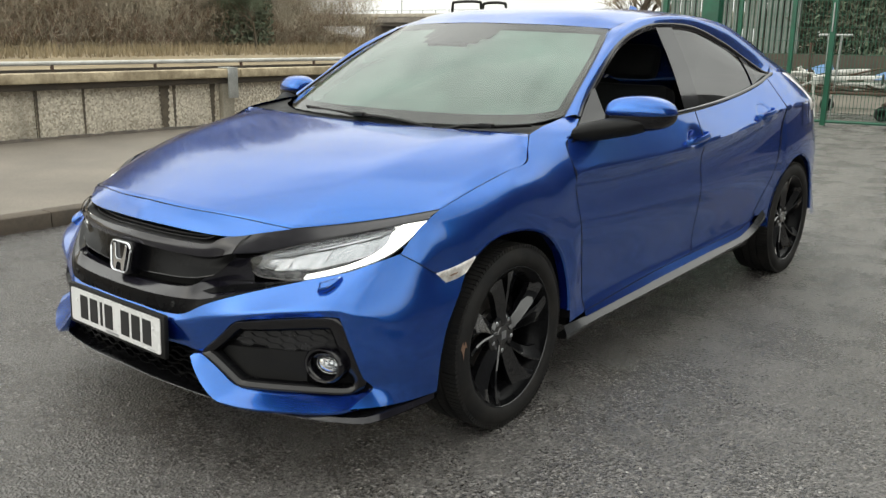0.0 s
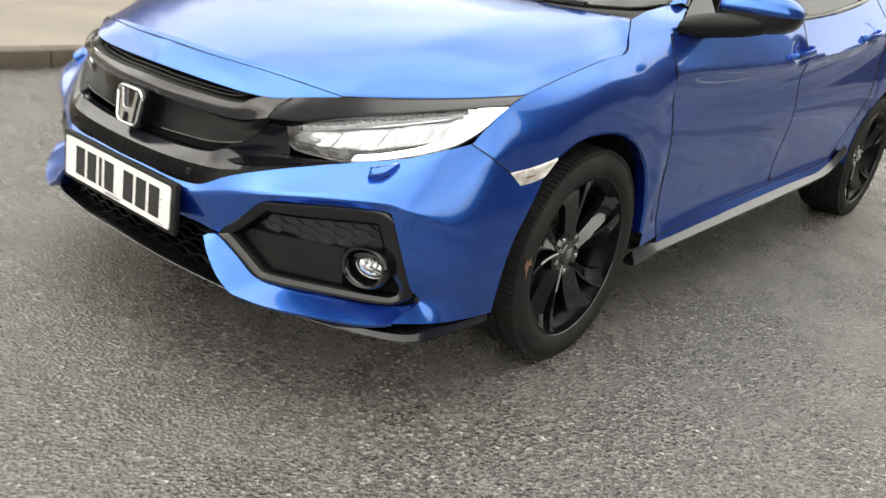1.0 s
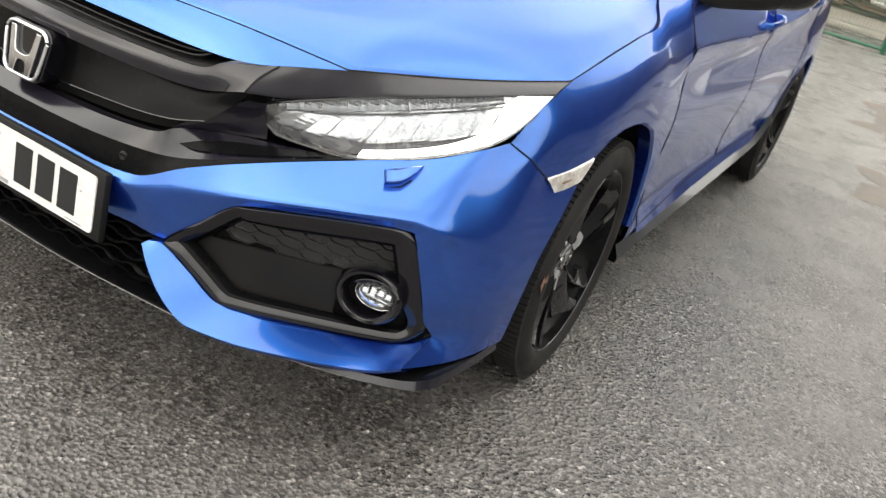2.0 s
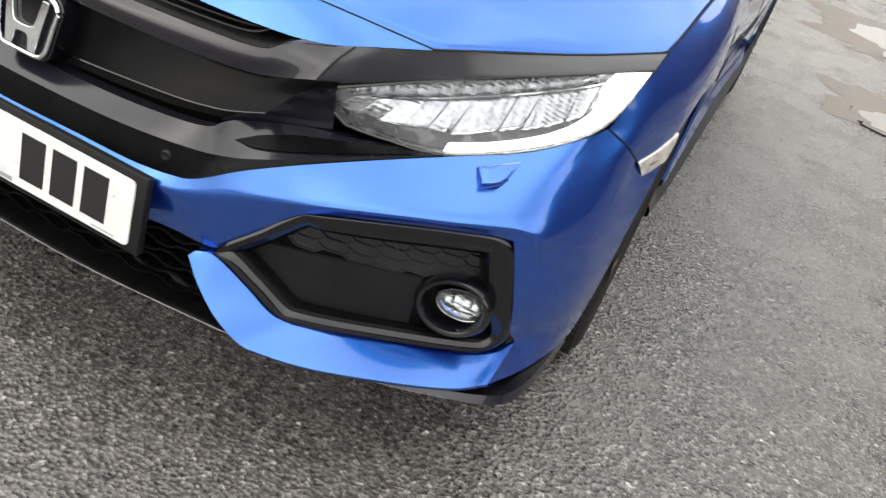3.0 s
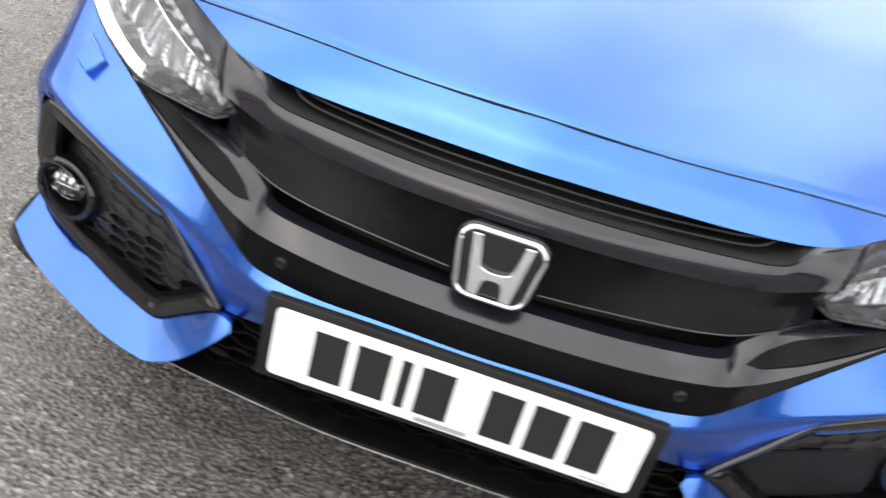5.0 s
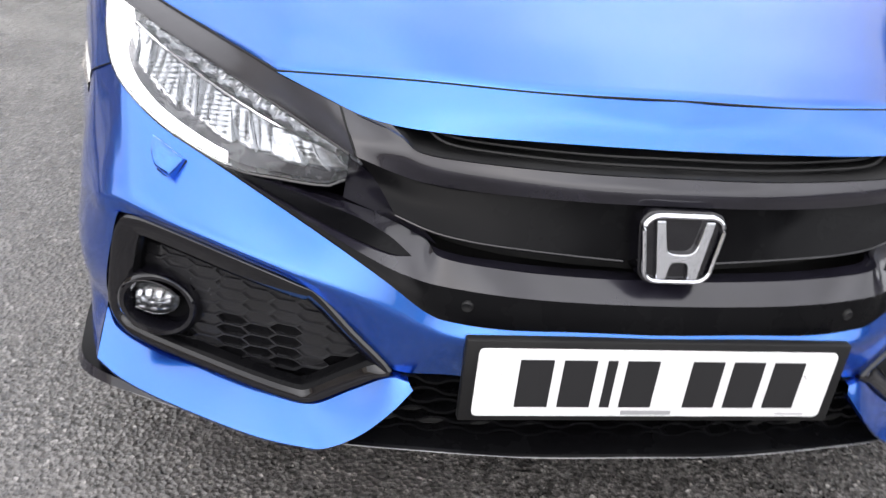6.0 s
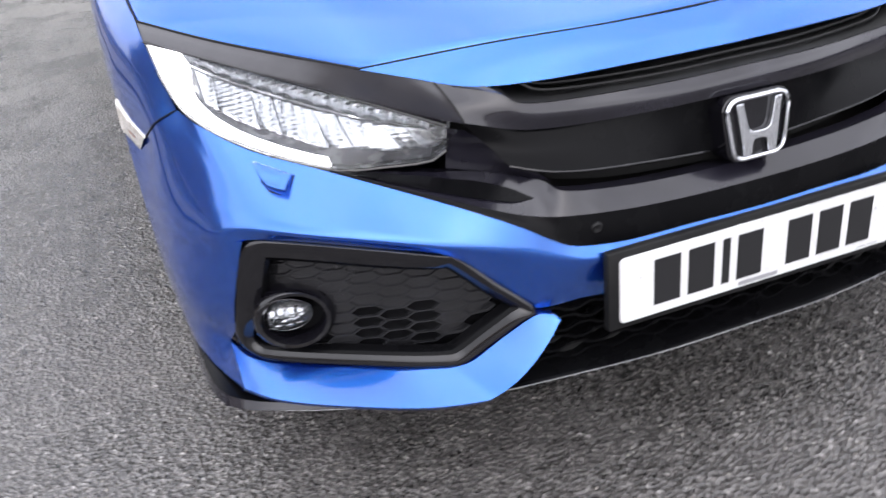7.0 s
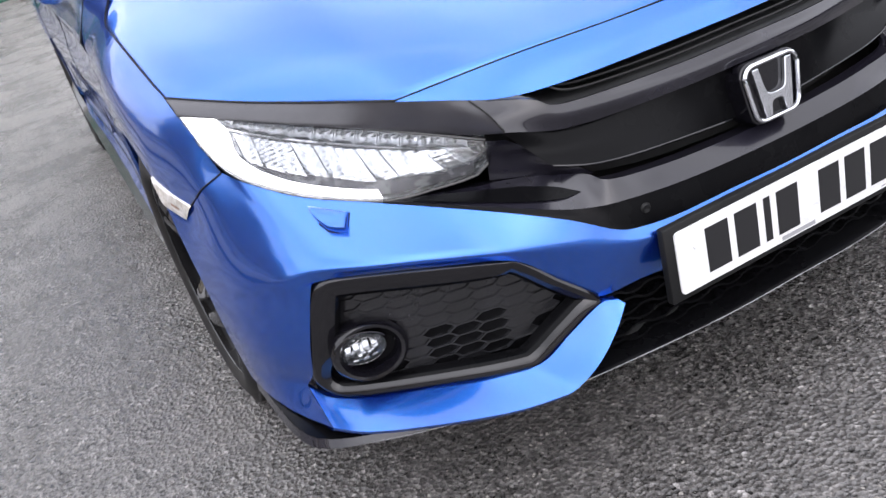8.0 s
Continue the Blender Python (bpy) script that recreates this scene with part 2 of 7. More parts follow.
DISC = grainy("worn_steel", (0.22, 0.21, 0.20), (0.13, 0.11, 0.10), 0.45, 30, 300, 0.2, 0.0006, 0.9)
LENS = thin_glass("clear_lens", (0.96, 0.97, 0.98), 1.42)
SMOKED = grainy("smoked_grey_plastic", (0.16, 0.16, 0.17), (0.10, 0.10, 0.11), 0.25, 30, 300, 0.05, 0.0005, 0.5)
HOUSING = grainy("silvered_lamp_bowl", (0.62, 0.63, 0.65), (0.50, 0.51, 0.53), 0.25, 40, 260, 0.2, 0.001, 0.7)
SCREEN = thin_glass("green_tinted_glass", (0.80, 0.93, 0.88), 1.75)
DARKGLASS = thin_glass("dark_tinted_glass", (0.05, 0.055, 0.06), 1.55)
PLATE = grainy("white_plate", (0.62, 0.62, 0.62), (0.58, 0.58, 0.58), 0.28, 8, 400, 0.05, 0.0003)
INK = material("black_ink", (0.010, 0.010, 0.011), 0.35)
GREYINK = material("grey_ink", (0.25, 0.25, 0.26), 0.5)
AMBER = grainy("clear_marker_lens", (0.62, 0.60, 0.57), (0.40, 0.37, 0.34), 0.15, 60, 300, 0.3, 0.002, 0.3, 0.9)
LAMPWHITE = grainy("pale_lamp_lens", (0.78, 0.76, 0.75), (0.60, 0.57, 0.56), 0.12, 25, 300, 0.1, 0.001, 0.0, 0.9)
SEAT = grainy("black_seat_fabric", (0.010, 0.010, 0.011), (0.006, 0.006, 0.006), 0.9, 12, 200, 0.3, 0.001)
DASH = grainy("black_dashboard", (0.012, 0.012, 0.012), (0.008, 0.008, 0.008), 0.7, 12, 200, 0.2, 0.001)
DRL = material("daylight_lamp_strip", (0.9, 0.9, 0.9), 0.3)
bsdf(DRL).inputs["Emission Color"].default_value = (1.0, 0.98, 0.95, 1)
bsdf(DRL).inputs["Emission Strength"].default_value = 1.8
MIST = mist()
ASPHALT = asphalt()
CONCRETE = grainy("weathered_concrete", (0.42, 0.38, 0.31), (0.27, 0.245, 0.195), 0.85, 2.2, 38, 0.8, 0.008)


def pebbled():
    """Precast concrete with exposed aggregate, weathered in long streaks."""
    m = material("pebbled_concrete", (0.42, 0.38, 0.32), 0.9)
    at = coords(m)
    stones = node(m, "ShaderNodeTexVoronoi", Scale=46.0)
    link(m, at, stones.inputs["Vector"])
    tone = ramp(m, stones.outputs["Color"], [(0.1, (0.33, 0.285, 0.215)), (0.5, (0.58, 0.52, 0.42)), (0.9, (0.82, 0.76, 0.64))])
    streak = noise_at(m, 2.4, 6, 0.7, None, (1, 1, 0.22))
    tone = blend(m, ramp(m, streak, [(0.53, 0.0), (0.70, 0.55)]), tone, (0.19, 0.165, 0.125))
    cloud = noise_at(m, 1.1, 5, 0.6, at)
    tone = blend(m, ramp(m, cloud, [(0.45, 0.0), (0.70, 0.45)]), tone, (0.52, 0.47, 0.385))
    link(m, tone, bsdf(m).inputs["Base Color"])
    link(m, bump(m, stones.outputs["Distance"], 0.8, 0.012), bsdf(m).inputs["Normal"])
    return m


PEBBLED = pebbled()
PAVING = grainy("worn_pavement", (0.215, 0.19, 0.16), (0.145, 0.128, 0.108), 0.8, 0.9, 60, 0.4, 0.003)
KERB = grainy("dirty_kerb_stone", (0.11, 0.088, 0.066), (0.06, 0.048, 0.036), 0.85, 3, 40, 0.5, 0.004)
TIMBER = grainy("weathered_timber", (0.50, 0.42, 0.29), (0.24, 0.195, 0.125), 0.85, 4.5, 30, 0.8, 0.006)
DARKWOOD = grainy("dark_damp_timber", (0.075, 0.060, 0.045), (0.045, 0.038, 0.030), 0.8, 3, 70, 0.5, 0.003)
GALV = grainy("galvanised_steel", (0.42, 0.43, 0.42), (0.32, 0.33, 0.32), 0.45, 6, 90, 0.2, 0.001, 0.6)
WHITERAIL = grainy("faded_white_paint", (0.62, 0.61, 0.58), (0.46, 0.45, 0.42), 0.5, 4, 60, 0.2, 0.001)
GREEN = grainy("green_powder_coat", (0.010, 0.10, 0.055), (0.008, 0.07, 0.04), 0.4, 5, 90, 0.1, 0.0005)
GREY_SHEET = grainy("grey_green_sheet_metal", (0.17, 0.20, 0.185), (0.11, 0.135, 0.12), 0.6, 1.5, 30, 0.2, 0.001)
# for the unseen boards added to block sky light
BLOCKER_BOARD = grainy("unseen_blocker_boards", (0.045, 0.048, 0.050), (0.030, 0.032, 0.034), 0.6, 1.5, 30, 0.2, 0.001)
WOODFLOOR = grainy("leaf_litter_slope", (0.30, 0.25, 0.18), (0.22, 0.185, 0.13), 0.95, 0.35, 4, 0.5, 0.05)
BARK = grainy("winter_bark", (0.13, 0.105, 0.075), (0.085, 0.07, 0.05), 0.9, 2, 30, 0.5, 0.01)
# twig colour lifted paler, with the distant haze put into it
TWIG = grainy("hazed_winter_twigs", (0.50, 0.44, 0.345), (0.36, 0.315, 0.245), 0.9, 0.6, 12, 0.1, 0.01)
BRAMBLE = grainy("reddish_bramble", (0.26, 0.175, 0.13), (0.19, 0.145, 0.09), 0.9, 0.5, 12, 0.1, 0.01)
GRASS = grainy("dry_bank_grass", (0.30, 0.24, 0.15), (0.17, 0.135, 0.08), 0.9, 0.5, 9, 0.4, 0.02)
EVERGREEN = grainy("dark_evergreen", (0.17, 0.20, 0.14), (0.10, 0.13, 0.085), 0.9, 0.8, 12, 0.2, 0.01)
WATER = material("puddle_water", (0.10, 0.085, 0.06), 0.03, 0.0, 0.0, 0.6)
MUD = grainy("wet_mud", (0.125, 0.098, 0.074), (0.055, 0.045, 0.036), 0.45, 6, 50, 0.8, 0.008)
RUST = grainy("rusty_steel", (0.10, 0.055, 0.035), (0.06, 0.04, 0.03), 0.8, 6, 80, 0.3, 0.002)
BLUE_TARP = grainy("faded_blue_sheet", (0.10, 0.22, 0.42), (0.07, 0.15, 0.30), 0.6, 5, 60, 0.2, 0.002)


# ---- mesh helpers ----
def spline(points, n=8):
    """A smooth curve through the control points, n steps between two of them."""
    p = np.asarray(points, float)
    e = np.vstack([2 * p[0] - p[1], p, 2 * p[-1] - p[-2]])
    u = np.linspace(0, 1, n, endpoint=False)[:, None]
    out = []
    for i in range(len(p) - 1):
        a, b, c, d = e[i : i + 4]
        out.append(0.5 * (2 * b + (c - a) * u + (2 * a - 5 * b + 4 * c - d) * u**2 + (3 * b - a - 3 * c + d) * u**3))
    return np.vstack(out + [p[-1:]])


def mirrored(points):
    return np.asarray(points, float) * (-1, 1, 1)


def whole(half):
    """A curve from the car's middle outwards, carried on to the other side."""
    half = np.asarray(half, float)
    return np.vstack([mirrored(half[:0:-1]), half])


def even(curve, n):
    """The curve in n even steps of its length."""
    c = np.asarray(curve, float)
    s = np.r_[0, np.cumsum(np.linalg.norm(np.diff(c, axis=0), axis=1))]
    return np.stack([np.interp(np.linspace(0, s[-1], n), s, c[:, i]) for i in range(3)], 1)


def patch(curves, n=6, m=6, straight=False):
    """A grid of points through control curves that have as many controls each."""
    rows = np.array([spline(c, n) for c in curves])
    if straight:
        t = np.linspace(0, len(rows) - 1, (len(rows) - 1) * m + 1)
        i = np.minimum(t.astype(int), len(rows) - 2)
        return rows[i] + (t - i)[:, None, None] * (rows[i + 1] - rows[i])
    return np.stack([spline(rows[:, k], m) for k in range(rows.shape[1])], 1)


def polyline(points, n):
    return even(np.array(points, float), n)


def between(left, right, first, last, f):
    """A smooth sheet of points inside four border lines; f is the share of the way along left and right."""
    u, f = np.linspace(0, 1, len(first))[None, :, None], np.asarray(f)[:, None, None]
    g = (1 - u) * left[:, None] + u * right[:, None] + (1 - f) * first[None] + f * last[None]
    return g - (1 - u) * ((1 - f) * left[0] + f * left[-1]) - u * ((1 - f) * right[0] + f * right[-1])


def smooth_sheet(points, slack, lean):
    """Draws grids onto a thin bent plate through the points; slack lets it pass them by, lean is the way it faces, in degrees over the side."""
    c, d = math.cos(radians(lean)), math.sin(radians(lean))
    turned = lambda g: (g[..., 0] * c + g[..., 2] * d, g[..., 1], g[..., 2] * c - g[..., 0] * d)
    bend = lambda r: np.where(r > 1e-12, 0.5 * r * np.log(np.maximum(r, 1e-12)), 0.0)
    h, u, v = turned(np.array(points, float))
    a = bend((u[:, None] - u) ** 2 + (v[:, None] - v) ** 2) + np.diag(slack)
    q = np.stack([np.ones(len(u)), u, v], 1)
    w = np.linalg.solve(np.block([[a, q], [q.T, np.zeros((3, 3))]]), np.r_[h, np.zeros(3)])

    def onto(g):
        _, y, k = turned(g)
        high = bend((y[..., None] - u) ** 2 + (k[..., None] - v) ** 2) @ w[:-3] + w[-3] + w[-2] * y + w[-1] * k
        return np.stack([high * c - k * d, y, high * d + k * c], -1)

    return onto


def grid(g):
    """Verts and faces of a grid of points."""
    a, b = g.shape[:2]
    f = [(i * b + j, i * b + j + 1, (i + 1) * b + j + 1, (i + 1) * b + j) for i in range(a - 1) for j in range(b - 1)]
    return [tuple(p) for p in g.reshape(-1, 3)], f


def joined(*meshes):
    verts, faces = [], []
    for v, f in meshes:
        k = len(verts)
        verts += v
        faces += [tuple(i + k for i in q) for q in f]
    return verts, faces


def flip(mesh):
    return [(-x, y, z) for x, y, z in mesh[0]], [q[::-1] for q in mesh[1]]


def tube(points, r, n=8, closed=False):
    p = np.asarray(points, float)
    t = np.gradient(p, axis=0) if not closed else np.roll(p, -1, 0) - np.roll(p, 1, 0)
    t /= np.linalg.norm(t, axis=1)[:, None] + 1e-12
    up = np.array((0.0, 0.0, 1.0)) if abs(t[:, 2]).mean() < 0.8 else np.array((1.0, 0.0, 0.0))
    a = np.cross(t, up)
    a /= np.linalg.norm(a, axis=1)[:, None] + 1e-12
    b = np.cross(a, t)
    ang = np.linspace(0, 2 * np.pi, n, endpoint=False)
    r = np.broadcast_to(r, len(p))
    ring = p[:, None] + r[:, None, None] * (np.cos(ang)[None, :, None] * a[:, None] + np.sin(ang)[None, :, None] * b[:, None])
    verts, k = [tuple(v) for v in ring.reshape(-1, 3)], len(p)
    faces = [(i * n + j, i * n + (j + 1) % n, (i + 1) % k * n + (j + 1) % n, (i + 1) % k * n + j) for i in range(k if closed else k - 1) for j in range(n)]
    if not closed:
        faces += [tuple(range(n))[::-1], tuple((k - 1) * n + j for j in range(n))]
    return verts, faces


def box(x0, x1, y0, y1, z0, z1, b=0.0):
    """A box with its edges cut by b."""
    bm = bmesh.new()
    bmesh.ops.create_cube(bm, size=1.0)
    for v in bm.verts:
        v.co = ((x0 + x1) / 2 + v.co.x * (x1 - x0), (y0 + y1) / 2 + v.co.y * (y1 - y0), (z0 + z1) / 2 + v.co.z * (z1 - z0))
    if b:
        bmesh.ops.bevel(bm, geom=list(bm.edges), offset=b, segments=2, affect="EDGES", profile=0.5)
    out = [tuple(v.co) for v in bm.verts], [tuple(v.index for v in f.verts) for f in bm.faces]
    bm.free()
    return out


def placed(mesh, m):
    return [tuple(m @ Vector(v)) for v in mesh[0]], mesh[1]


def lathe(profile, n=64, axis="x"):
    """A profile of (along, radius) turned round the x axis."""
    ang = np.linspace(0, 2 * np.pi, n, endpoint=False)
    verts = [(a, r * math.cos(t), r * math.sin(t)) for a, r in profile for t in ang]
    k = len(profile)
    return verts, [(i * n + j, (i + 1) * n + j, (i + 1) * n + (j + 1) % n, i * n + (j + 1) % n) for i in range(k - 1) for j in range(n)]


def prism(outline, depth, m=None):
    """An outline of (x, z), drawn out along y from 0 to depth."""
    n = len(outline)
    v = [(x, 0.0, z) for x, z in outline] + [(x, depth, z) for x, z in outline]
    f = [tuple(range(n)), tuple(range(2 * n - 1, n - 1, -1))] + [(i, i + n, (i + 1) % n + n, (i + 1) % n) for i in range(n)]
    return placed((v, f), m) if m else (v, f)


def welded(mesh, near=0.0012):
    """The mesh with points that lie on one another made one."""
    place, first, again = {}, [], []
    for v in mesh[0]:
        key = tuple(round(c / near) for c in v)
        if key not in place:
            place[key] = len(first)
            first.append(v)
        again.append(place[key])
    faces = []
    for f in mesh[1]:
        q = list(dict.fromkeys(again[i] for i in f))
        if len(q) > 2:
            faces.append(tuple(q))
    return first, faces


def eased(mesh, n=4):
    """The mesh with its inner points drawn n times towards their neighbours; its borders stay."""
    v = np.array(mesh[0], float)
    sides = collections.Counter(tuple(sorted((f[i], f[i - 1]))) for f in mesh[1] for i in range(len(f)))
    pairs = np.array(list(sides))
    rim = np.array([e for e, k in sides.items() if k == 1])
    fixed = np.zeros(len(v), bool)
    if len(rim):
        fixed[rim.ravel()] = True
    count = np.zeros(len(v))
    np.add.at(count, pairs.ravel(), 1)
    for _ in range(n):
        total = np.zeros_like(v)
        np.add.at(total, pairs[:, 0], v[pairs[:, 1]])
        np.add.at(total, pairs[:, 1], v[pairs[:, 0]])
        v = np.where(fixed[:, None], v, v * 0.4 + 0.6 * total / np.maximum(count, 1)[:, None])
    return [tuple(p) for p in v], mesh[1]


def part(name, mesh, material_, parent, label="", smooth=True, thick=0.0, bevel=0.0, crease=38):
    """One mesh object under a thing or a part."""
    data = bpy.data.meshes.new(name)
    data.from_pydata(mesh[0], [], mesh[1])
    data.materials.append(material_)
    data.update()
    if smooth:
        data.polygons.foreach_set("use_smooth", [True] * len(data.polygons))
        data.set_sharp_from_angle(angle=radians(crease))
    ob = new(name, data)
    ob.parent = parent
    if parent is not None:
        ob.matrix_parent_inverse = parent.matrix_world.inverted()
    if thick:
        s = ob.modifiers.new("thickness", "SOLIDIFY")
        s.thickness, s.offset = thick, -1
    if bevel:
        b = ob.modifiers.new("edges", "BEVEL")
        b.width, b.segments = bevel, 2
    return tagged(ob, label)


def thing(name, label, category, group="", at=(0, 0, 0)):
    ob = new(name)
    ob.location = at
    ob.empty_display_size = 0.1
    bpy.context.view_layer.update()
    return tagged(ob, label, category, group)


def outward(g, centre=(0.0, 2.2, 0.5)):
    """The grid turned so that its faces look away from the car's middle."""
    v = g[1:, 1:] - g[:-1, :-1]
    w = g[:-1, 1:] - g[1:, :-1]
    nrm = np.cross(v, w)
    mid = (g[1:, 1:] + g[:-1, :-1]) / 2 - np.array(centre)
    return g if (nrm * mid).sum() < 0 else g[:, ::-1]


# ---- the car: its middle is x = 0, its nose at y = 0, and it looks along -y ----
car = thing("car", "metallic blue five-door hatchback with black trim, parked on damp asphalt", "car")

# Feature lines of the front, from the middle outwards.
HOOD_FRONT = [(0, 0.111, 0.775), (0.18, 0.124, 0.770), (0.36, 0.165, 0.763), (0.542, 0.235, 0.741)]
HOOD_LAMP = [(0.542, 0.235, 0.741), (0.632, 0.352, 0.750), (0.730, 0.462, 0.767), (0.826, 0.570, 0.790)]
STRIP_LOW = [(0, 0.071, 0.719), (0.15, 0.086, 0.715), (0.30, 0.108, 0.711), (0.40, 0.134, 0.713), (0.46, 0.168, 0.725), (0.542, 0.235, 0.740)]
BAR_TOP = [(0, 0.037, 0.693), (0.13, 0.050, 0.688), (0.26, 0.074, 0.685), (0.345, 0.088, 0.690), (0.378, 0.108, 0.707), (0.451, 0.156, 0.720)]
BAR_LOW = [(0, 0.024, 0.659), (0.13, 0.039, 0.653), (0.26, 0.070, 0.646), (0.33, 0.085, 0.648), (0.37, 0.093, 0.655), (0.431, 0.107, 0.673)]
LOWBAR_TOP = [(0, 0.016, 0.547), (0.12, 0.018, 0.549), (0.22, 0.021, 0.555), (0.313, 0.029, 0.567), (0.335, 0.065, 0.576), (0.40, 0.13, 0.579), (0.47, 0.165, 0.582), (0.612, 0.206, 0.602)]
LOWBAR_EDGE = [(0, -0.014, 0.526), (0.12, -0.012, 0.527), (0.22, -0.006, 0.530), (0.31, 0.010, 0.534), (0.355, 0.032, 0.535), (0.40, 0.056, 0.544), (0.48, 0.107, 0.567), (0.614, 0.206, 0.606)]
BLUE_TOP = [(0, -0.022, 0.483), (0.12, -0.018, 0.483), (0.22, -0.011, 0.480), (0.29, -0.002, 0.484), (0.33, 0.007, 0.494), (0.39, 0.037, 0.527), (0.48, 0.101, 0.561), (0.616, 0.206, 0.603)]
LAMP_TOP = [(0.436, 0.164, 0.650), (0.574, 0.273, 0.697), (0.700, 0.392, 0.734), (0.824, 0.516, 0.767)]
LAMP_LOW = [(0.440, 0.166, 0.610), (0.465, 0.168, 0.598), (0.530, 0.186, 0.597), (0.612, 0.212, 0.602), (0.713, 0.287, 0.631), (0.785, 0.370, 0.669), (0.812, 0.440, 0.712), (0.824, 0.516, 0.766)]
BUMPER_CREASE = [(0, -0.036, 0.470), (0.12, -0.032, 0.470), (0.22, -0.025, 0.467), (0.29, -0.013, 0.465), (0.335, 0.001, 0.472), (0.40, 0.026, 0.490), (0.49, 0.062, 0.507), (0.60, 0.107, 0.528), (0.68, 0.148, 0.539), (0.735, 0.185, 0.545), (0.768, 0.212, 0.546)]
BUMPER_LOW = [(0, -0.010, 0.388), (0.12, -0.006, 0.388), (0.22, 0.002, 0.386), (0.29, 0.016, 0.383), (0.367, 0.036, 0.377), (0.42, 0.053, 0.428), (0.482, 0.068, 0.486), (0.58, 0.115, 0.505), (0.67, 0.163, 0.517), (0.73, 0.195, 0.523), (0.758, 0.209, 0.524)]
LIP = [(0, -0.030, 0.267), (0.16, -0.020, 0.259), (0.32, 0.009, 0.247), (0.46, 0.040, 0.238), (0.60, 0.090, 0.232), (0.74, 0.157, 0.226), (0.841, 0.226, 0.222), (0.867, 0.340, 0.222), (0.874, 0.493, 0.222)]


def moved(points, dx=0.0, dy=0.0, dz=0.0):
    return np.asarray(points, float) + (dx, dy, dz)


def spline_across(rows, m):
    rows = np.array(rows)
    return np.stack([spline(rows[:, k], m) for k in range(rows.shape[1])], 1)


def both(name, mesh, material_, parent, label="", **more):
    """The same part on the car's two sides."""
    return part(name, mesh, material_, parent, label, **more), part(name, flip(mesh), material_, parent, label, **more)


def gap(points, r=0.0022, parent=None):
    """A dark shut line, sunk in the surface."""
    return tube(points, r, 6)


def pad(points, n):
    return even(spline(points, 12), n)


# Bonnet: rows from its front edge to its rear edge.
HOOD_ROWS = [
    HOOD_FRONT[:3] + HOOD_LAMP,
    [(0, 0.26, 0.822), (0.18, 0.27, 0.820), (0.37, 0.30, 0.814), (0.535, 0.355, 0.803), (0.655, 0.44, 0.795), (0.755, 0.53, 0.796), (0.831, 0.625, 0.808)],
    [(0, 0.50, 0.884), (0.19, 0.505, 0.882), (0.385, 0.525, 0.878), (0.545, 0.56, 0.875), (0.685, 0.61, 0.854), (0.775, 0.67, 0.846), (0.836, 0.73, 0.836)],
    [(0, 0.76, 0.928), (0.20, 0.765, 0.927), (0.40, 0.78, 0.926), (0.560, 0.80, 0.929), (0.700, 0.82, 0.908), (0.790, 0.85, 0.890), (0.840, 0.87, 0.868)],
    [(0, 0.95, 0.952), (0.20, 0.955, 0.952), (0.40, 0.965, 0.953), (0.570, 0.98, 0.957), (0.700, 0.99, 0.943), (0.780, 1.00, 0.922), (0.834, 1.00, 0.886)],
    [(0, 1.05, 0.962), (0.20, 1.06, 0.962), (0.38, 1.08, 0.963), (0.550, 1.10, 0.964), (0.660, 1.11, 0.966), (0.730, 1.112, 0.967), (0.767, 1.108, 0.966)],
]
hood_rows = [np.vstack([spline(r[:4], 6), spline(r[3:], 6)[1:]]) for r in HOOD_ROWS]
hood_rows[0] = np.vstack([spline(HOOD_FRONT, 6), spline(HOOD_LAMP, 6)[1:]])
part("bonnet", eased(grid(outward(spline_across([whole(r) for r in hood_rows], 6))), 3), PAINT, car, "blue metallic bonnet", thick=0.004)
part("bonnet_gap", joined(gap(spline(whole(HOOD_FRONT), 8), 0.0014), gap(spline(HOOD_LAMP, 8), 0.0017), gap(mirrored(spline(HOOD_LAMP, 8))), gap(spline([r[-1] for r in HOOD_ROWS], 8), 0.0017), gap(mirrored(spline([r[-1] for r in HOOD_ROWS], 8)), 0.0017)), VOID, car)

# Nose strip between the bonnet and the grille.
strip_top = even(spline(HOOD_FRONT, 16), 13)
strip_low = even(spline(STRIP_LOW, 16), 13)
strip_mid = (strip_top + strip_low) / 2 + np.array((0, -0.004, 0.002)) * np.linspace(1, 0, 13)[:, None]
strip_in = strip_low + (0, 0.014, -0.002)
part("nose_strip", grid(outward(np.vstack([patch([whole(strip_top), whole(strip_mid), whole(strip_low)], 2, 5), patch([whole(strip_low), whole(strip_in)], 2, 2)[1:]]))), PAINT, car, "blue strip over the grille")

# Upper slot under the strip, and the bar below it.
slot_back = moved(BAR_TOP, 0, 0.055, 0.004)
part("slot_back", grid(outward(patch([whole(moved(even(spline(STRIP_LOW, 10), 6)[:6], 0, 0.012, -0.001)), whole(moved(even(spline(STRIP_LOW, 10), 6), 0, 0.05, -0.012)), whole(slot_back), whole(moved(BAR_TOP, 0, 0.003, 0.0))], 6, 3))), MATT, car)
bar_mid = (np.array(BAR_TOP) + np.array(BAR_LOW)) / 2 + (0, -0.006, 0.002)
part("upper_grille_bar", grid(outward(np.vstack([patch([whole(BAR_TOP), whole(bar_mid), whole(BAR_LOW)], 6, 5), patch([whole(BAR_LOW), whole(moved(BAR_LOW, 0, 0.03, -0.004))], 6, 2)[1:]]))), SATIN, car, "dark grey satin bar across the grille")
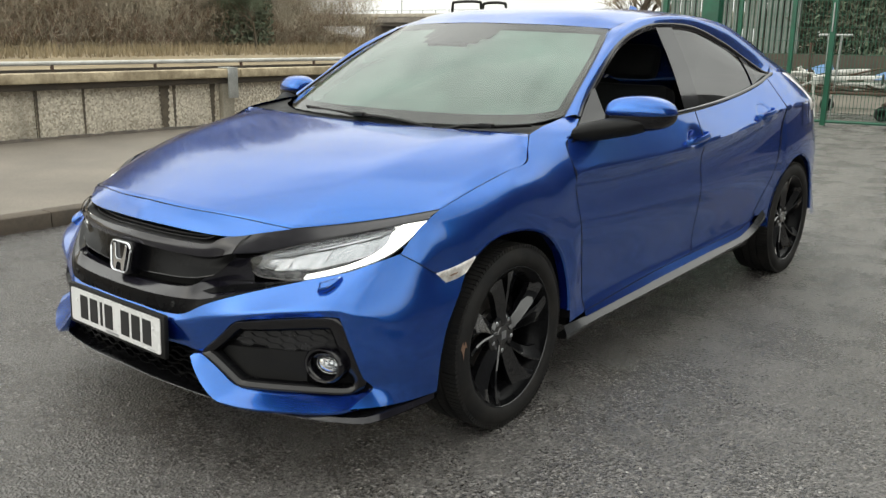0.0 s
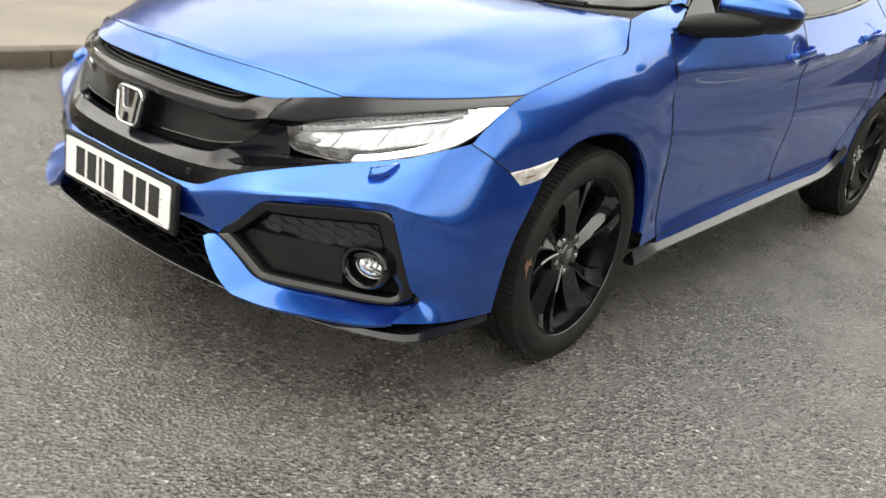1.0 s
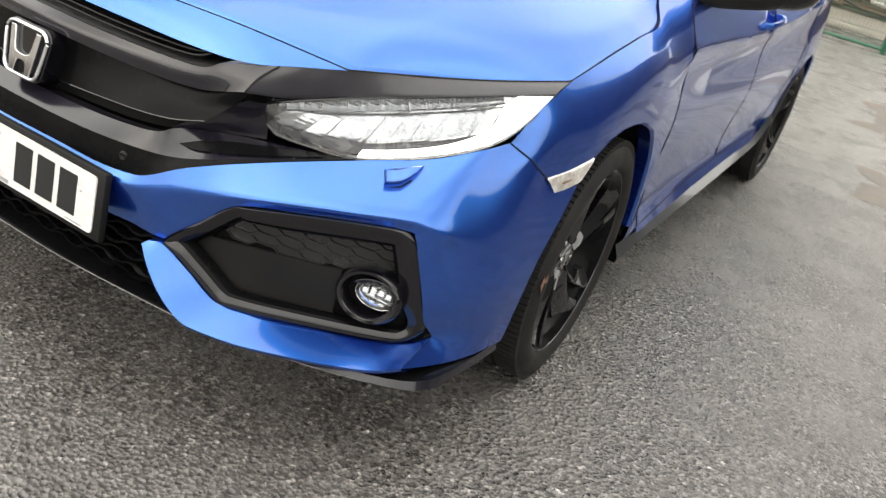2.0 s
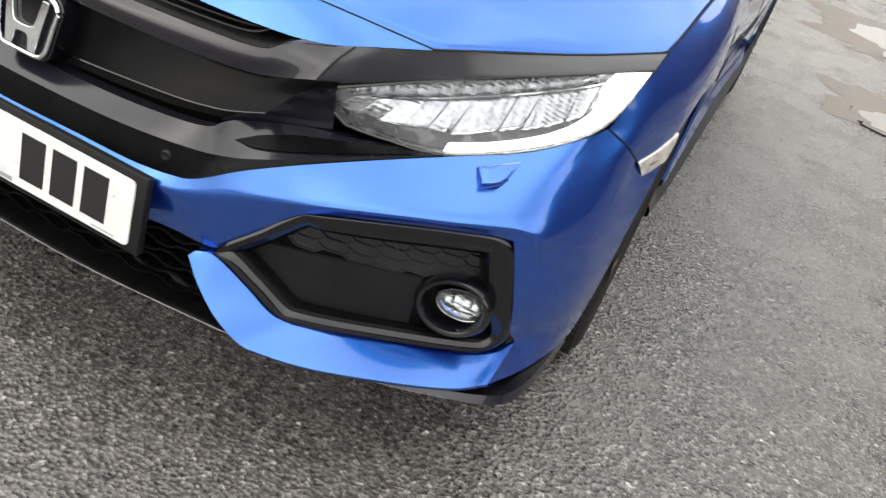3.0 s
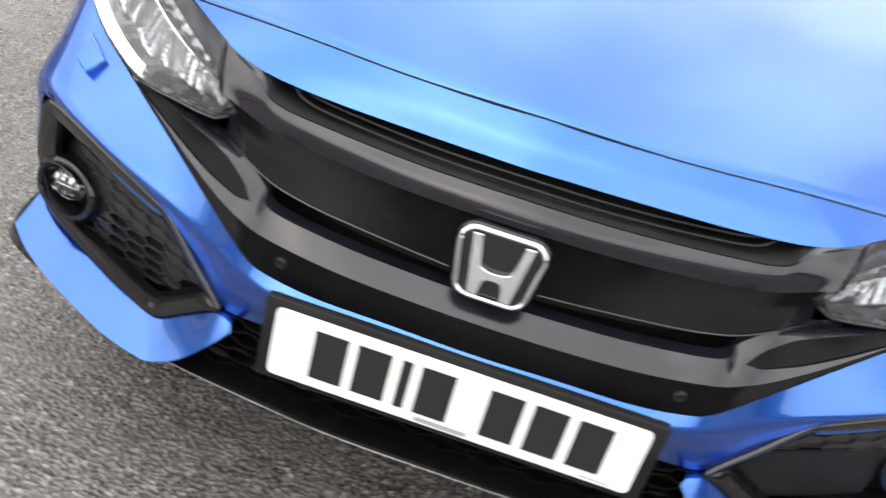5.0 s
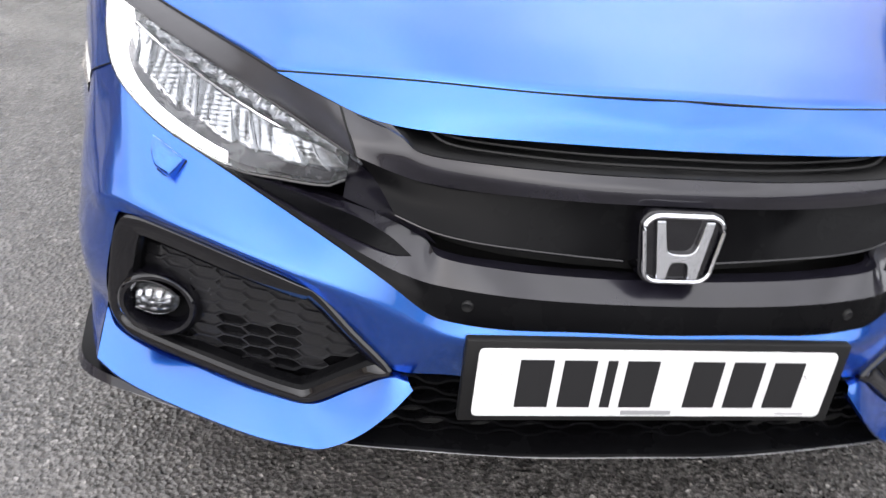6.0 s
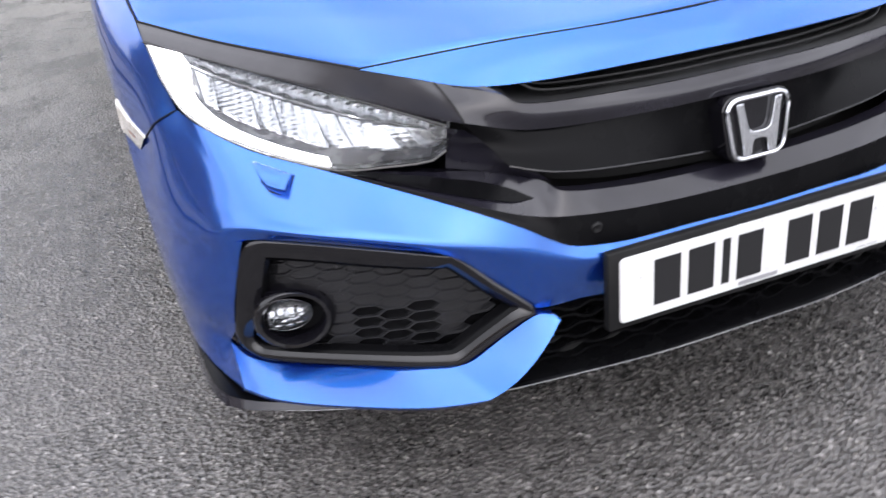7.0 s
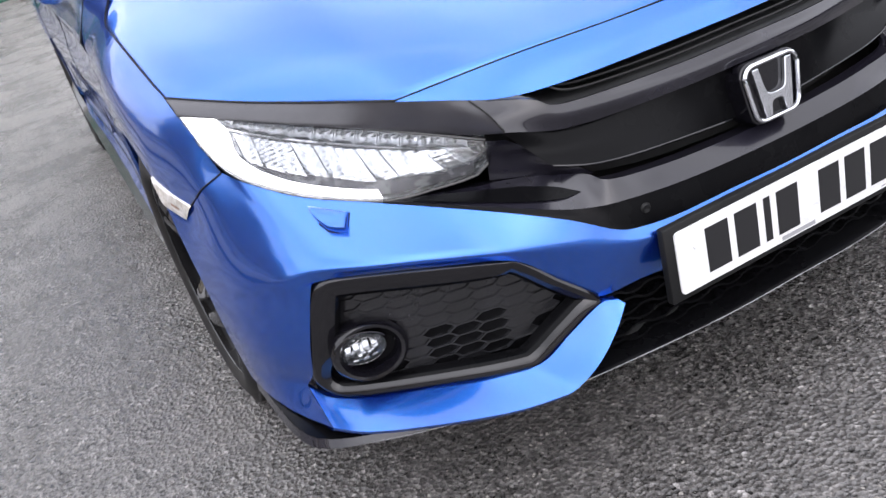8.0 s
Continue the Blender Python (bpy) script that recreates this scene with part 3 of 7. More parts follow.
for k, (dy, dz) in enumerate(((0.020, 0.008), (0.034, 0.014))):
    part("slot_rib", tube(spline(whole(moved(BAR_TOP[:5], 0, dy, dz) * (0.90, 1, 1)), 5), 0.0022, 6), MATT, car)
# The bar's shoulder between slot and lamp trim.
sh_low = [(0.360, 0.095, 0.699), (0.378, 0.108, 0.707), (0.415, 0.135, 0.713), (0.451, 0.156, 0.720)]
sh_top = [(0.385, 0.128, 0.713), (0.40, 0.136, 0.7135), (0.43, 0.150, 0.718), (0.455, 0.163, 0.7235)]
both("bar_shoulder", grid(outward(patch([sh_top, sh_low], 5, 3))), SATIN, car)

# Black trim over each headlamp.
trim_top = np.vstack([[(0.452, 0.160, 0.7225)], [(0.495, 0.195, 0.731)], [(0.545, 0.236, 0.740)], HOOD_LAMP[1:2], HOOD_LAMP[2:3], HOOD_LAMP[3:]])
trim_low = np.array([(0.431, 0.107, 0.674), (0.470, 0.178, 0.671), (0.530, 0.232, 0.688), (0.630, 0.318, 0.716), (0.725, 0.410, 0.742), (0.824, 0.516, 0.769)])
trim_mid = (trim_top + trim_low) / 2 + (0.0, -0.003, 0.0015)
both("lamp_trim", grid(outward(patch([trim_top, trim_mid, trim_low, moved(trim_low, 0, 0.012, -0.004)], 6, 5))), TRIM, car, "dark grey strip over the headlamp")
both("trim_gap", gap(spline([(0.4525, 0.158, 0.723), (0.443, 0.124, 0.703), (0.431, 0.105, 0.674)], 6), 0.0016), VOID, car)

# Main grille: a plain black recessed panel, thin rib, lower bar.
RIB = [(0, 0.031, 0.5700), (0.13, 0.034, 0.5735), (0.24, 0.043, 0.5800), (0.30, 0.052, 0.5860), (0.335, 0.062, 0.5920), (0.375, 0.080, 0.6020)]
panel = [whole(moved(BAR_LOW, 0, 0.014, -0.002)), whole([(0, 0.037, 0.620), (0.13, 0.046, 0.617), (0.25, 0.066, 0.614), (0.31, 0.078, 0.615), (0.35, 0.090, 0.620), (0.40, 0.112, 0.634)]), whole(RIB)]
part("grille_panel", grid(outward(patch(panel, 6, 6))), PANEL, car, "plain gloss black grille panel")
recess = [whole(moved(RIB, 0, 0.002, -0.001)), whole([(0, 0.064, 0.565), (0.13, 0.067, 0.567), (0.24, 0.075, 0.573), (0.29, 0.083, 0.578), (0.32, 0.091, 0.584), (0.35, 0.102, 0.592)]), whole([(0, 0.066, 0.536), (0.11, 0.072, 0.538), (0.20, 0.080, 0.543), (0.25, 0.086, 0.549), (0.29, 0.092, 0.556), (0.325, 0.100, 0.564)])]
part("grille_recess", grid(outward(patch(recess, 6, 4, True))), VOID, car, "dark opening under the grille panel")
both("grille_rib", tube(spline([(0.062, 0.029, 0.5708)] + RIB[1:], 8), 0.0019, 6), GLOSS, car)
wing = [[(0.318, 0.058, 0.572), (0.345, 0.080, 0.594), (0.385, 0.108, 0.625), (0.425, 0.125, 0.655)], [(0.36, 0.100, 0.577), (0.385, 0.116, 0.596), (0.41, 0.136, 0.622), (0.432, 0.148, 0.650)], [(0.442, 0.172, 0.580), (0.440, 0.172, 0.600), (0.438, 0.170, 0.624), (0.437, 0.166, 0.648)]]
both("grille_cheek", grid(outward(patch(wing, 5, 5))), SATIN, car, "dark satin cheek beside the lamp")
low_in = moved(LOWBAR_TOP, 0, 0.03, -0.004)
low_front = patch([whole(LOWBAR_EDGE), whole((np.array(LOWBAR_EDGE) + BLUE_TOP) / 2 + (0, -0.002, 0)), whole(BLUE_TOP)], 6, 4)
low_upper = patch([whole(low_in), whole(LOWBAR_TOP), whole(LOWBAR_EDGE)], 6, 5, True)
lower_bar = part("lower_grille_bar", grid(outward(low_upper)), SATIN, car, "dark grey bar under the grille with two parking sensors")
edge_line, top_line = spline(LOWBAR_EDGE, 12), spline(LOWBAR_TOP, 12)
# A black leaf laid on the bar paints the dark reflection under the lamp.
leaf = []
for x in np.linspace(0.352, 0.600, 27):
    e = np.array([np.interp(x, edge_line[:, 0], edge_line[:, k]) for k in range(3)])
    t = np.array([np.interp(x, top_line[:, 0], top_line[:, k]) for k in range(3)])
    lo, hi = np.interp(x, [0.352, 0.375, 0.43, 0.60], [0.42, 0.28, 0.20, 0.14]), np.interp(x, [0.352, 0.375, 0.42, 0.60], [0.44, 0.62, 0.72, 0.86])
    leaf.append([e + (t - e) * (lo + (hi - lo) * w) + (0, -0.0014, 0.0030) for w in np.linspace(0, 1, 5)])
both("bar_dark_reflection", grid(outward(np.array(leaf))), PANEL, lower_bar, "black leaf shape under the headlamp, painting a dark reflection")
part("bar_front", grid(outward(low_front)), PANEL, lower_bar, "black front of the bar")
for s in (1, -1):
    part("parking_sensor", placed(lathe([(0.000, 0.0), (-0.002, 0.0068), (0.0, 0.0075), (0.001, 0.0085), (0.004, 0.0087)], 20), Matrix.Translation((0.277 * s, -0.0035, 0.511)) @ pose(0, 0, 0, 0, -4, 90 + 11 * s)), MATT, car, "round black parking sensor")

# Bumper skin.
top_edge = np.vstack([BLUE_TOP, [(0.713, 0.287, 0.630), (0.775, 0.357, 0.660), (0.802, 0.419, 0.676)]])
SIDE_FRONT = [(0.768, 0.212, 0.545), (0.776, 0.215, 0.505), (0.795, 0.238, 0.405), (0.803, 0.262, 0.340), (0.813, 0.292, 0.303), (0.814, 0.246, 0.286), (0.812, 0.198, 0.268)]
SIDE_REAR = [(0.893, 0.612, 0.598), (0.893, 0.577, 0.530), (0.891, 0.532, 0.450), (0.889, 0.510, 0.380), (0.886, 0.503, 0.330), (0.882, 0.500, 0.280), (0.878, 0.500, 0.245)]
crease_line, low_line = np.array(BUMPER_CREASE), np.array(BUMPER_LOW)
face_rows = [top_edge, crease_line, low_line]
front_skin = patch([whole(r) for r in face_rows], 6, 6, True)
upper_end = front_skin[:, -1]
front_lip = patch([whole(low_line), whole(moved(low_line, 0, 0.006, -0.001))], 6, 2)
# the side carries on from the end of the upper face
side_a = np.vstack([upper_end, spline([upper_end[-1], (0.768, 0.2125, 0.512)] + SIDE_FRONT[2:], 5)[1:]])
seam = polyline([side_a[0]] + [tuple(p) for p in spline([(0.838, 0.448, 0.653), (0.852, 0.485, 0.627), (0.862, 0.525, 0.604), (0.893, 0.612, 0.598)], 6)], 22)
fall = np.r_[0, np.cumsum(np.linalg.norm(np.diff(side_a, axis=0), axis=1))]
fall /= fall[-1]
side_c = even(spline(SIDE_REAR, 8), 401)[np.round(fall * 400).astype(int)]
side_foot = spline([side_a[-1], (0.842, 0.300, 0.252), (0.866, 0.400, 0.247), side_c[-1]], 8)
side_grid = between(side_a, side_c, seam, even(side_foot, 22), fall)
swell = np.clip(np.sin(np.pi * fall), 0, 1)[:, None] ** 1.5 * np.clip(np.sin(np.pi * np.linspace(0, 1, 22)), 0, 1)[None] ** 1.2
side_grid[..., 0] += 0.016 * swell
side_grid[..., 1] -= 0.006 * swell
firm = [*side_a[::2], *side_c[1:-1:2], *seam[2::2], *even(side_foot, 22)[2:-1:3]]
loose = [*side_grid[6:-6:4, 5:-3:5].reshape(-1, 3)]
side_grid = smooth_sheet(firm + loose, [2e-6] * len(firm) + [4e-4] * len(loose), 0)(side_grid)
side_grid[:, 0], side_grid[:, -1], side_grid[0] = side_a, side_c, seam
side_skin = grid(outward(side_grid.transpose(1, 0, 2)))
side_lip = grid(outward(np.array([side_c, side_c + (-0.03, 0.004, 0)])))
bumper = part("front_bumper", joined(eased(welded(joined(grid(outward(front_skin)), side_skin, flip(side_skin)), 0.0008), 1), grid(outward(front_lip)), side_lip, flip(side_lip)), PAINT, car, "blue sculpted front bumper", crease=75)

# Blue fins under the fog lamp frames.
FIN_TOP = [(0.342, 0.016, 0.368), (0.370, 0.026, 0.368), (0.42, 0.045, 0.330), (0.478, 0.062, 0.289), (0.53, 0.095, 0.2855), (0.59, 0.132, 0.283), (0.70, 0.183, 0.280), (0.785, 0.245, 0.288), (0.813, 0.295, 0.302)]
FIN_EDGE = [(0.336, 0.006, 0.361), (0.365, -0.002, 0.328), (0.406, -0.004, 0.288), (0.452, 0.000, 0.260), (0.487, 0.009, 0.2535), (0.567, 0.042, 0.249), (0.69, 0.108, 0.253), (0.768, 0.160, 0.257), (0.812, 0.198, 0.268)]
fin = patch([FIN_TOP, FIN_EDGE], 6, 8, True)
fin_top = patch([moved(FIN_TOP, 0, 0.02, 0), FIN_TOP], 6, 2, True)
fin_under = patch([FIN_EDGE, moved(FIN_EDGE, 0.004, 0.012, -0.010), moved(FIN_EDGE, 0.008, 0.06, -0.012)], 6, 3)
both("bumper_fin", joined(eased(grid(outward(fin)), 3), grid(outward(fin_top)), grid(outward(fin_under))), PAINT, car, "bright blue fin under the fog lamp")

# Fog lamp frames with honeycomb.
FRAME_OUT = [(0.367, 0.029, 0.377), (0.424, 0.050, 0.432), (0.474, 0.068, 0.482), (0.50, 0.080, 0.489), (0.60, 0.127, 0.506), (0.70, 0.180, 0.519), (0.745, 0.203, 0.521), (0.766, 0.214, 0.506), (0.782, 0.226, 0.465), (0.797, 0.246, 0.380), (0.800, 0.258, 0.325), (0.782, 0.246, 0.293), (0.74, 0.216, 0.284), (0.59, 0.122, 0.284), (0.51, 0.078, 0.285), (0.475, 0.064, 0.291), (0.43, 0.048, 0.326), (0.39, 0.034, 0.358)]


def frame_loop(inset, dy):
    """The frame's outline drawn in by inset, and set back by dy."""
    ring = np.vstack([FRAME_OUT[-2:], FRAME_OUT, FRAME_OUT[:3]])
    p = spline(ring, 4)[8:-8]
    t = np.roll(p, -1, 0) - np.roll(p, 1, 0)
    t[:, 1] = 0
    t = (t + np.roll(t, 1, 0) + np.roll(t, -1, 0)) / 3
    t /= np.linalg.norm(t, axis=1)[:, None]
    # the band is broad at its outer end, middling above and narrow below
    outer = np.clip((p[:, 0] - 0.70) / 0.08, 0, 1)
    upper = np.clip((p[:, 2] - 0.40) / 0.07, 0, 1) * np.clip((p[:, 0] - 0.46) / 0.08, 0, 1)
    wide = 1 + np.maximum(0.95 * outer * np.clip((p[:, 2] - 0.315) / 0.08, 0, 1), 0.55 * upper) if inset > 0.01 else np.ones(len(p))
    for _ in range(4):
        wide = (np.roll(wide, 1) + 2 * wide + np.roll(wide, -1)) / 4
    q = p + np.stack([t[:, 2], 0 * t[:, 0], -t[:, 0]], 1) * (inset * wide)[:, None]
    q[:, 1] += (q[:, 0] - p[:, 0]) * 0.48 + dy
    return q


loops = np.array([frame_loop(-0.004, 0.014), frame_loop(-0.001, 0.001), frame_loop(0.003, -0.003), frame_loop(0.008, -0.003), frame_loop(0.014, 0.0005), frame_loop(0.020, 0.004)])
both("fog_lamp_frame", grid(outward(loops)), GLOSS, car, "gloss black frame round the fog lamp")
both("frame_wall", grid(outward(np.array([frame_loop(0.020, 0.004), frame_loop(0.0235, 0.008), frame_loop(0.025, 0.011), frame_loop(0.027, 0.028)]))), PANEL, car)


def fog_y(x):
    return float(np.interp(x, [0.36, 0.47, 0.6, 0.7, 0.8], [0.046, 0.080, 0.140, 0.190, 0.262]))


def inside(x, z, loop):
    n, hit = len(loop), False
    for i in range(n):
        (x1, z1), (x2, z2) = loop[i], loop[(i + 1) % n]
        if (z1 > z) != (z2 > z) and x < (x2 - x1) * (z - z1) / (z2 - z1) + x1:
            hit = not hit
    return hit


INNER = [(p[0], p[2]) for p in frame_loop(0.015, 0.03)]


def honeycomb(keep, hollow=lambda x, z: False, w=0.054, h=0.0205, bar=0.0012, sink=0.022):
    """Flat six-sided cells with thin proud ridges, over the slanted face inside the frame; hollow ones are open."""
    verts, faces = [], []
    for row in range(-8, 9):
        for col in range(-6, 8):
            cx, cz = 0.60 + col * w * 0.76, 0.392 + row * h + (h / 2 if col % 2 else 0)
            if not keep(cx, cz):
                continue
            hexa = [(cx + w * 0.5, cz), (cx + w * 0.26, cz + h / 2), (cx - w * 0.26, cz + h / 2), (cx - w * 0.5, cz), (cx - w * 0.26, cz - h / 2), (cx + w * 0.26, cz - h / 2)]
            k = len(verts)
            deep = 0.030 if hollow(cx, cz) else 0.0022
            for f, dy in ((1.0, -0.002), (1 - 2 * bar / h, -0.002), (1 - 3.2 * bar / h, deep)):
                for x, z in hexa:
                    x, z = cx + (x - cx) * (0.4 + 0.6 * f), cz + (z - cz) * f
                    verts.append((x, fog_y(x) + sink + dy, z - (x - 0.6) * 0.10))
            for a in (0, 6):
                faces += [(k + a + i, k + a + (i + 1) % 6, k + a + 6 + (i + 1) % 6, k + a + 6 + i) for i in range(6)]
            if deep < 0.02:
                faces.append(tuple(k + 12 + i for i in range(6)))
    return welded((verts, faces), 0.0002)


def fog_back(sink):
    g = np.array([[(x, fog_y(x) + sink, z) for x in np.linspace(0.372, 0.800, 14)] for z in np.linspace(0.272, 0.530, 4)])
    return grid(outward(g))


FOG = (0.710, 0.212, 0.374)


def near_fog(x, z):
    return (x - FOG[0]) ** 2 + ((z - FOG[2]) * 1.15) ** 2 < 0.066**2


right_keep = lambda x, z: inside(x, z, INNER) and not near_fog(x, z) and x < 0.752
left_keep = lambda x, z: right_keep(x, z) and z > 0.402 + (x - 0.6) * 0.03
both("honeycomb_back", fog_back(0.0262), PANEL, car)
part("honeycomb", honeycomb(left_keep), HEX, car, "black honeycomb insert", smooth=False)
part("honeycomb", flip(honeycomb(right_keep, lambda x, z: 0.485 < x < 0.625 and 0.308 < z < 0.372 - (x < 0.5) * 0.02)), HEX, car, "black honeycomb insert", smooth=False)
plug = []
for x in np.linspace(0.400, 0.652, 30):
    low = [z for z in np.linspace(0.27, 0.40, 131) if inside(x, z, INNER)]
    z1 = 0.403 + (x - 0.6) * 0.03
    if low and low[0] < z1 - 0.004:
        z0 = low[0] + (0.004 if x < 0.63 else 0.012)
        plug.append([(x, fog_y(x) + d, z) for z, d in ((z0, 0.024), (z0 + 0.001, 0.0185), (z1 - 0.002, 0.0185), (z1, 0.024))])
part("blanking_panel", grid(outward(np.array(plug))), MATT, car, "plain black blanking panel", smooth=False)


def fog_lamp(s):
    m = Matrix.Translation((FOG[0] * s, FOG[1] - 0.008, FOG[2])) @ Matrix.Scale(s, 4, (1, 0, 0)) @ pose(0, 0, 0, 0, 6, 104) @ Matrix.Diagonal((1, 1.06, 0.88, 1))
    ring = part("fog_lamp", placed(lathe([(0.022, 0.062), (-0.006, 0.062), (-0.014, 0.060), (-0.019, 0.055), (-0.018, 0.049), (-0.010, 0.045), (0.004, 0.042), (0.030, 0.040)], 48), m), GLOSS, car, "round clear fog lamp in a gloss black ring")
    lens = Matrix.Translation((FOG[0] * s + 0.012 * s, FOG[1] - 0.004, FOG[2] + 0.004)) @ Matrix.Scale(s, 4, (1, 0, 0)) @ pose(0, 0, 0, 0, 6, 104) @ Matrix.Diagonal((1, 1.14, 0.76, 1))
    part("reflector", placed(lathe([(0.020, 0.0), (0.016, 0.014), (0.008, 0.028), (-0.002, 0.037)], 24), lens), MIRROR, ring)
    # slanted silver facets behind the lens
    for k, (y, z, h) in enumerate(((-0.020, 0.004, 0.014), (-0.007, 0.006, 0.020), (0.007, 0.006, 0.021), (0.020, 0.003, 0.015), (-0.012, -0.018, 0.009), (0.003, -0.020, 0.010), (0.017, -0.016, 0.008))):
        part("facet", placed(box(-0.004, 0.012, y - 0.0052, y + 0.0052, z - h * 0.6, z + h * 0.6, 0.0025), lens @ pose(0, 0, 0, 0, 22 - 6 * (k % 2), 0)), MIRROR, ring)
    part("lens", placed(lathe([(-0.014, 0.0), (-0.013, 0.014), (-0.009, 0.027), (0.000, 0.038)], 32), lens), LENS, ring)
    # a hooded lid over the lens and a lower bowl edge
    lid = [[(-0.020 + 0.012 * k, (0.043 - 0.004 * k) * math.cos(t), 0.002 + (0.044 - 0.009 * k) * math.sin(t)) for t in np.linspace(0.5, 2.64, 24)] for k in range(3)]
    part("lid", placed(grid(np.array(lid)), lens), GLOSS, ring, thick=0.002)


fog_lamp(1), fog_lamp(-1)

# Lower grille, lip and side splitters.
low_back = [whole([(0, 0.035, 0.392), (0.12, 0.038, 0.391), (0.24, 0.045, 0.388), (0.38, 0.06, 0.38)]), whole([(0, 0.045, 0.33), (0.12, 0.047, 0.325), (0.26, 0.055, 0.32), (0.44, 0.075, 0.315)]), whole([(0, 0.03, 0.262), (0.14, 0.034, 0.255), (0.30, 0.05, 0.246), (0.48, 0.09, 0.240)])]
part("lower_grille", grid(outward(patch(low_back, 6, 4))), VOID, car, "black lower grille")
for k in range(6):
    f = k / 5
    row = np.array([(0, -0.012 + 0.004 * k, 0.372 - 0.098 * f), (0.14, -0.004 + 0.004 * k, 0.369 - 0.100 * f), (0.28, 0.016 + 0.004 * k, 0.364 - 0.104 * f), (0.40 + 0.04 * f, 0.045 + 0.004 * k, 0.358 - 0.108 * f)])
    line = even(spline(row, 10), 60)
    zig = np.abs((np.arange(60) + (5 if k % 2 else 0)) % 10 - 5) / 5
    line[:, 2] += np.clip(zig * 2.4 - 0.7, 0, 1) * 0.0085
    top, low = line + (0, 0, 0.0022), line - (0, 0, 0.0022)
    bars = np.array([whole(top + (0, 0.03, 0)), whole(top), whole(low), whole(low + (0, 0.03, 0))])
    part("grille_slat", grid(outward(bars)), PANEL, car, smooth=False)
lip_height = np.array([0.003, 0.003, 0.003, 0.004, 0.007, 0.012, 0.018, 0.019, 0.018])
lip_top = np.array(LIP) + np.stack([-0.004 * np.ones(9), 0.004 * np.ones(9), lip_height], 1)
lip_low = np.array(LIP) + (0, 0.003, -0.002)
lip_in = np.array(LIP) * (0.97, 1, 1) + (0, 0.05, -0.002)
lip_deep = lip_top * (0.97, 1, 1) + (0, 0.05, 0.006)
part("front_splitter", grid(outward(patch([whole(lip_deep), whole(lip_top), whole(LIP), whole(lip_low), whole(lip_in)], 5, 3, True))), PANEL, car, "gloss black lip under the front bumper")
# The highlight along the lip's edge is painted as a thin pale tube.
part("splitter_edge", tube(spline(whole(np.array(LIP[:7]) + (0, -0.0012, 0)), 6), 0.0009, 6), SPLIT_EDGE, car, "thin pale line painting the highlight on the front lip's edge")
both("splitter_blade", grid(outward(patch([spline(lip_top, 2)[9:] + (0.0015, -0.0015, 0.001), spline(LIP, 2)[9:] + (0.0025, -0.0025, 0.003)], 2, 3))), SATIN, car, "gloss black end of the front lip")

# Number plate with plain bars for its characters.
plate = part("number_plate", placed(box(-0.278, 0.278, 0.0, 0.016, -0.067, 0.067, 0.003), Matrix.Translation((0, -0.0385, 0.4135)) @ pose(0, 0, 0, -2)), MATT, car, "white number plate in a black holder")
face = Matrix.Translation((0, -0.0415, 0.4135)) @ pose(0, 0, 0, -2)
corners = [(0.26 * a - 0.008 * a + 0.008 * math.cos(t) * 1, 0.0555 * b - 0.008 * b + 0.008 * math.sin(t)) for a, b, t0 in ((1, 1, 0), (-1, 1, 90), (-1, -1, 180), (1, -1, 270)) for t in [radians(t0 + d) for d in (0, 30, 60, 90)]]
part("plate_face", prism(corners, 0.004, face), PLATE, plate, "white reflective plate", smooth=False)
for x in (-0.178, -0.117, -0.0715, -0.027, 0.068, 0.129, 0.190):
    w = 0.007 if abs(x + 0.0715) < 0.001 else 0.0235
    part("character_bar", placed(box(x - w, x + w, -0.0012, 0.0, -0.0395, 0.0395, 0.0005), face), INK, plate, "plain black bar", smooth=False)
part("maker_bar", placed(box(-0.045, 0.03, -0.0008, 0.0, -0.0525, -0.0455), face), GREYINK, plate, smooth=False)
part("maker_bar", placed(box(0.19, 0.235, -0.0008, 0.0, -0.0512, -0.0495), face), GREYINK, plate, smooth=False)
for x in (-0.222, 0.222):
    part("plate_screw", placed(lathe([(-0.003, 0.0), (-0.003, 0.004), (0.0, 0.0055)], 12), face @ Matrix.Translation((x, 0, 0.018)) @ pose(0, 0, 0, 0, 0, 90)), PLATE, plate)

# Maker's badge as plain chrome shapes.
badge_m = Matrix.Translation((0, -0.002, 0.609)) @ pose(0, 0, 0, -9)


def trapezoid(w_top, w_low, h, r=0.02, n=5):
    out = []
    for cx, cz, a0 in ((w_top / 2 - r, h / 2 - r, 0), (-w_top / 2 + r, h / 2 - r, 90), (-w_low / 2 + r, -h / 2 + r, 180), (w_low / 2 - r, -h / 2 + r, 270)):
        out += [(cx + r * math.cos(radians(a0 + 90 * i / n)), cz + r * math.sin(radians(a0 + 90 * i / n))) for i in range(n + 1)]
    return out


badge = part("badge", placed(prism(trapezoid(0.122, 0.107, 0.103, 0.023), 0.045), badge_m @ Matrix.Translation((0, 0.004, 0))), GLOSS, car, "chrome badge on a gloss black block", bevel=0.002)
ring = [(x, 0.0, z) for x, z in trapezoid(0.111, 0.094, 0.092, 0.020)]
part("badge_ring", placed(tube(ring, 0.0036, 8, True), badge_m), CHROME, badge)
half = [(0.041, 0.040), (0.0285, 0.040), (0.0215, 0.006), (0.0185, -0.002), (0.012, -0.0055), (0.0, -0.0065)]
leg_in = [(0.0, -0.0175), (0.009, -0.0185), (0.0125, -0.023), (0.0155, -0.042), (0.0285, -0.042)]
post = [(-x, z) for x, z in half[:5]] + half[:0:-1] + [half[0]] + leg_in[::-1] + [(-x, z) for x, z in leg_in[1:]]
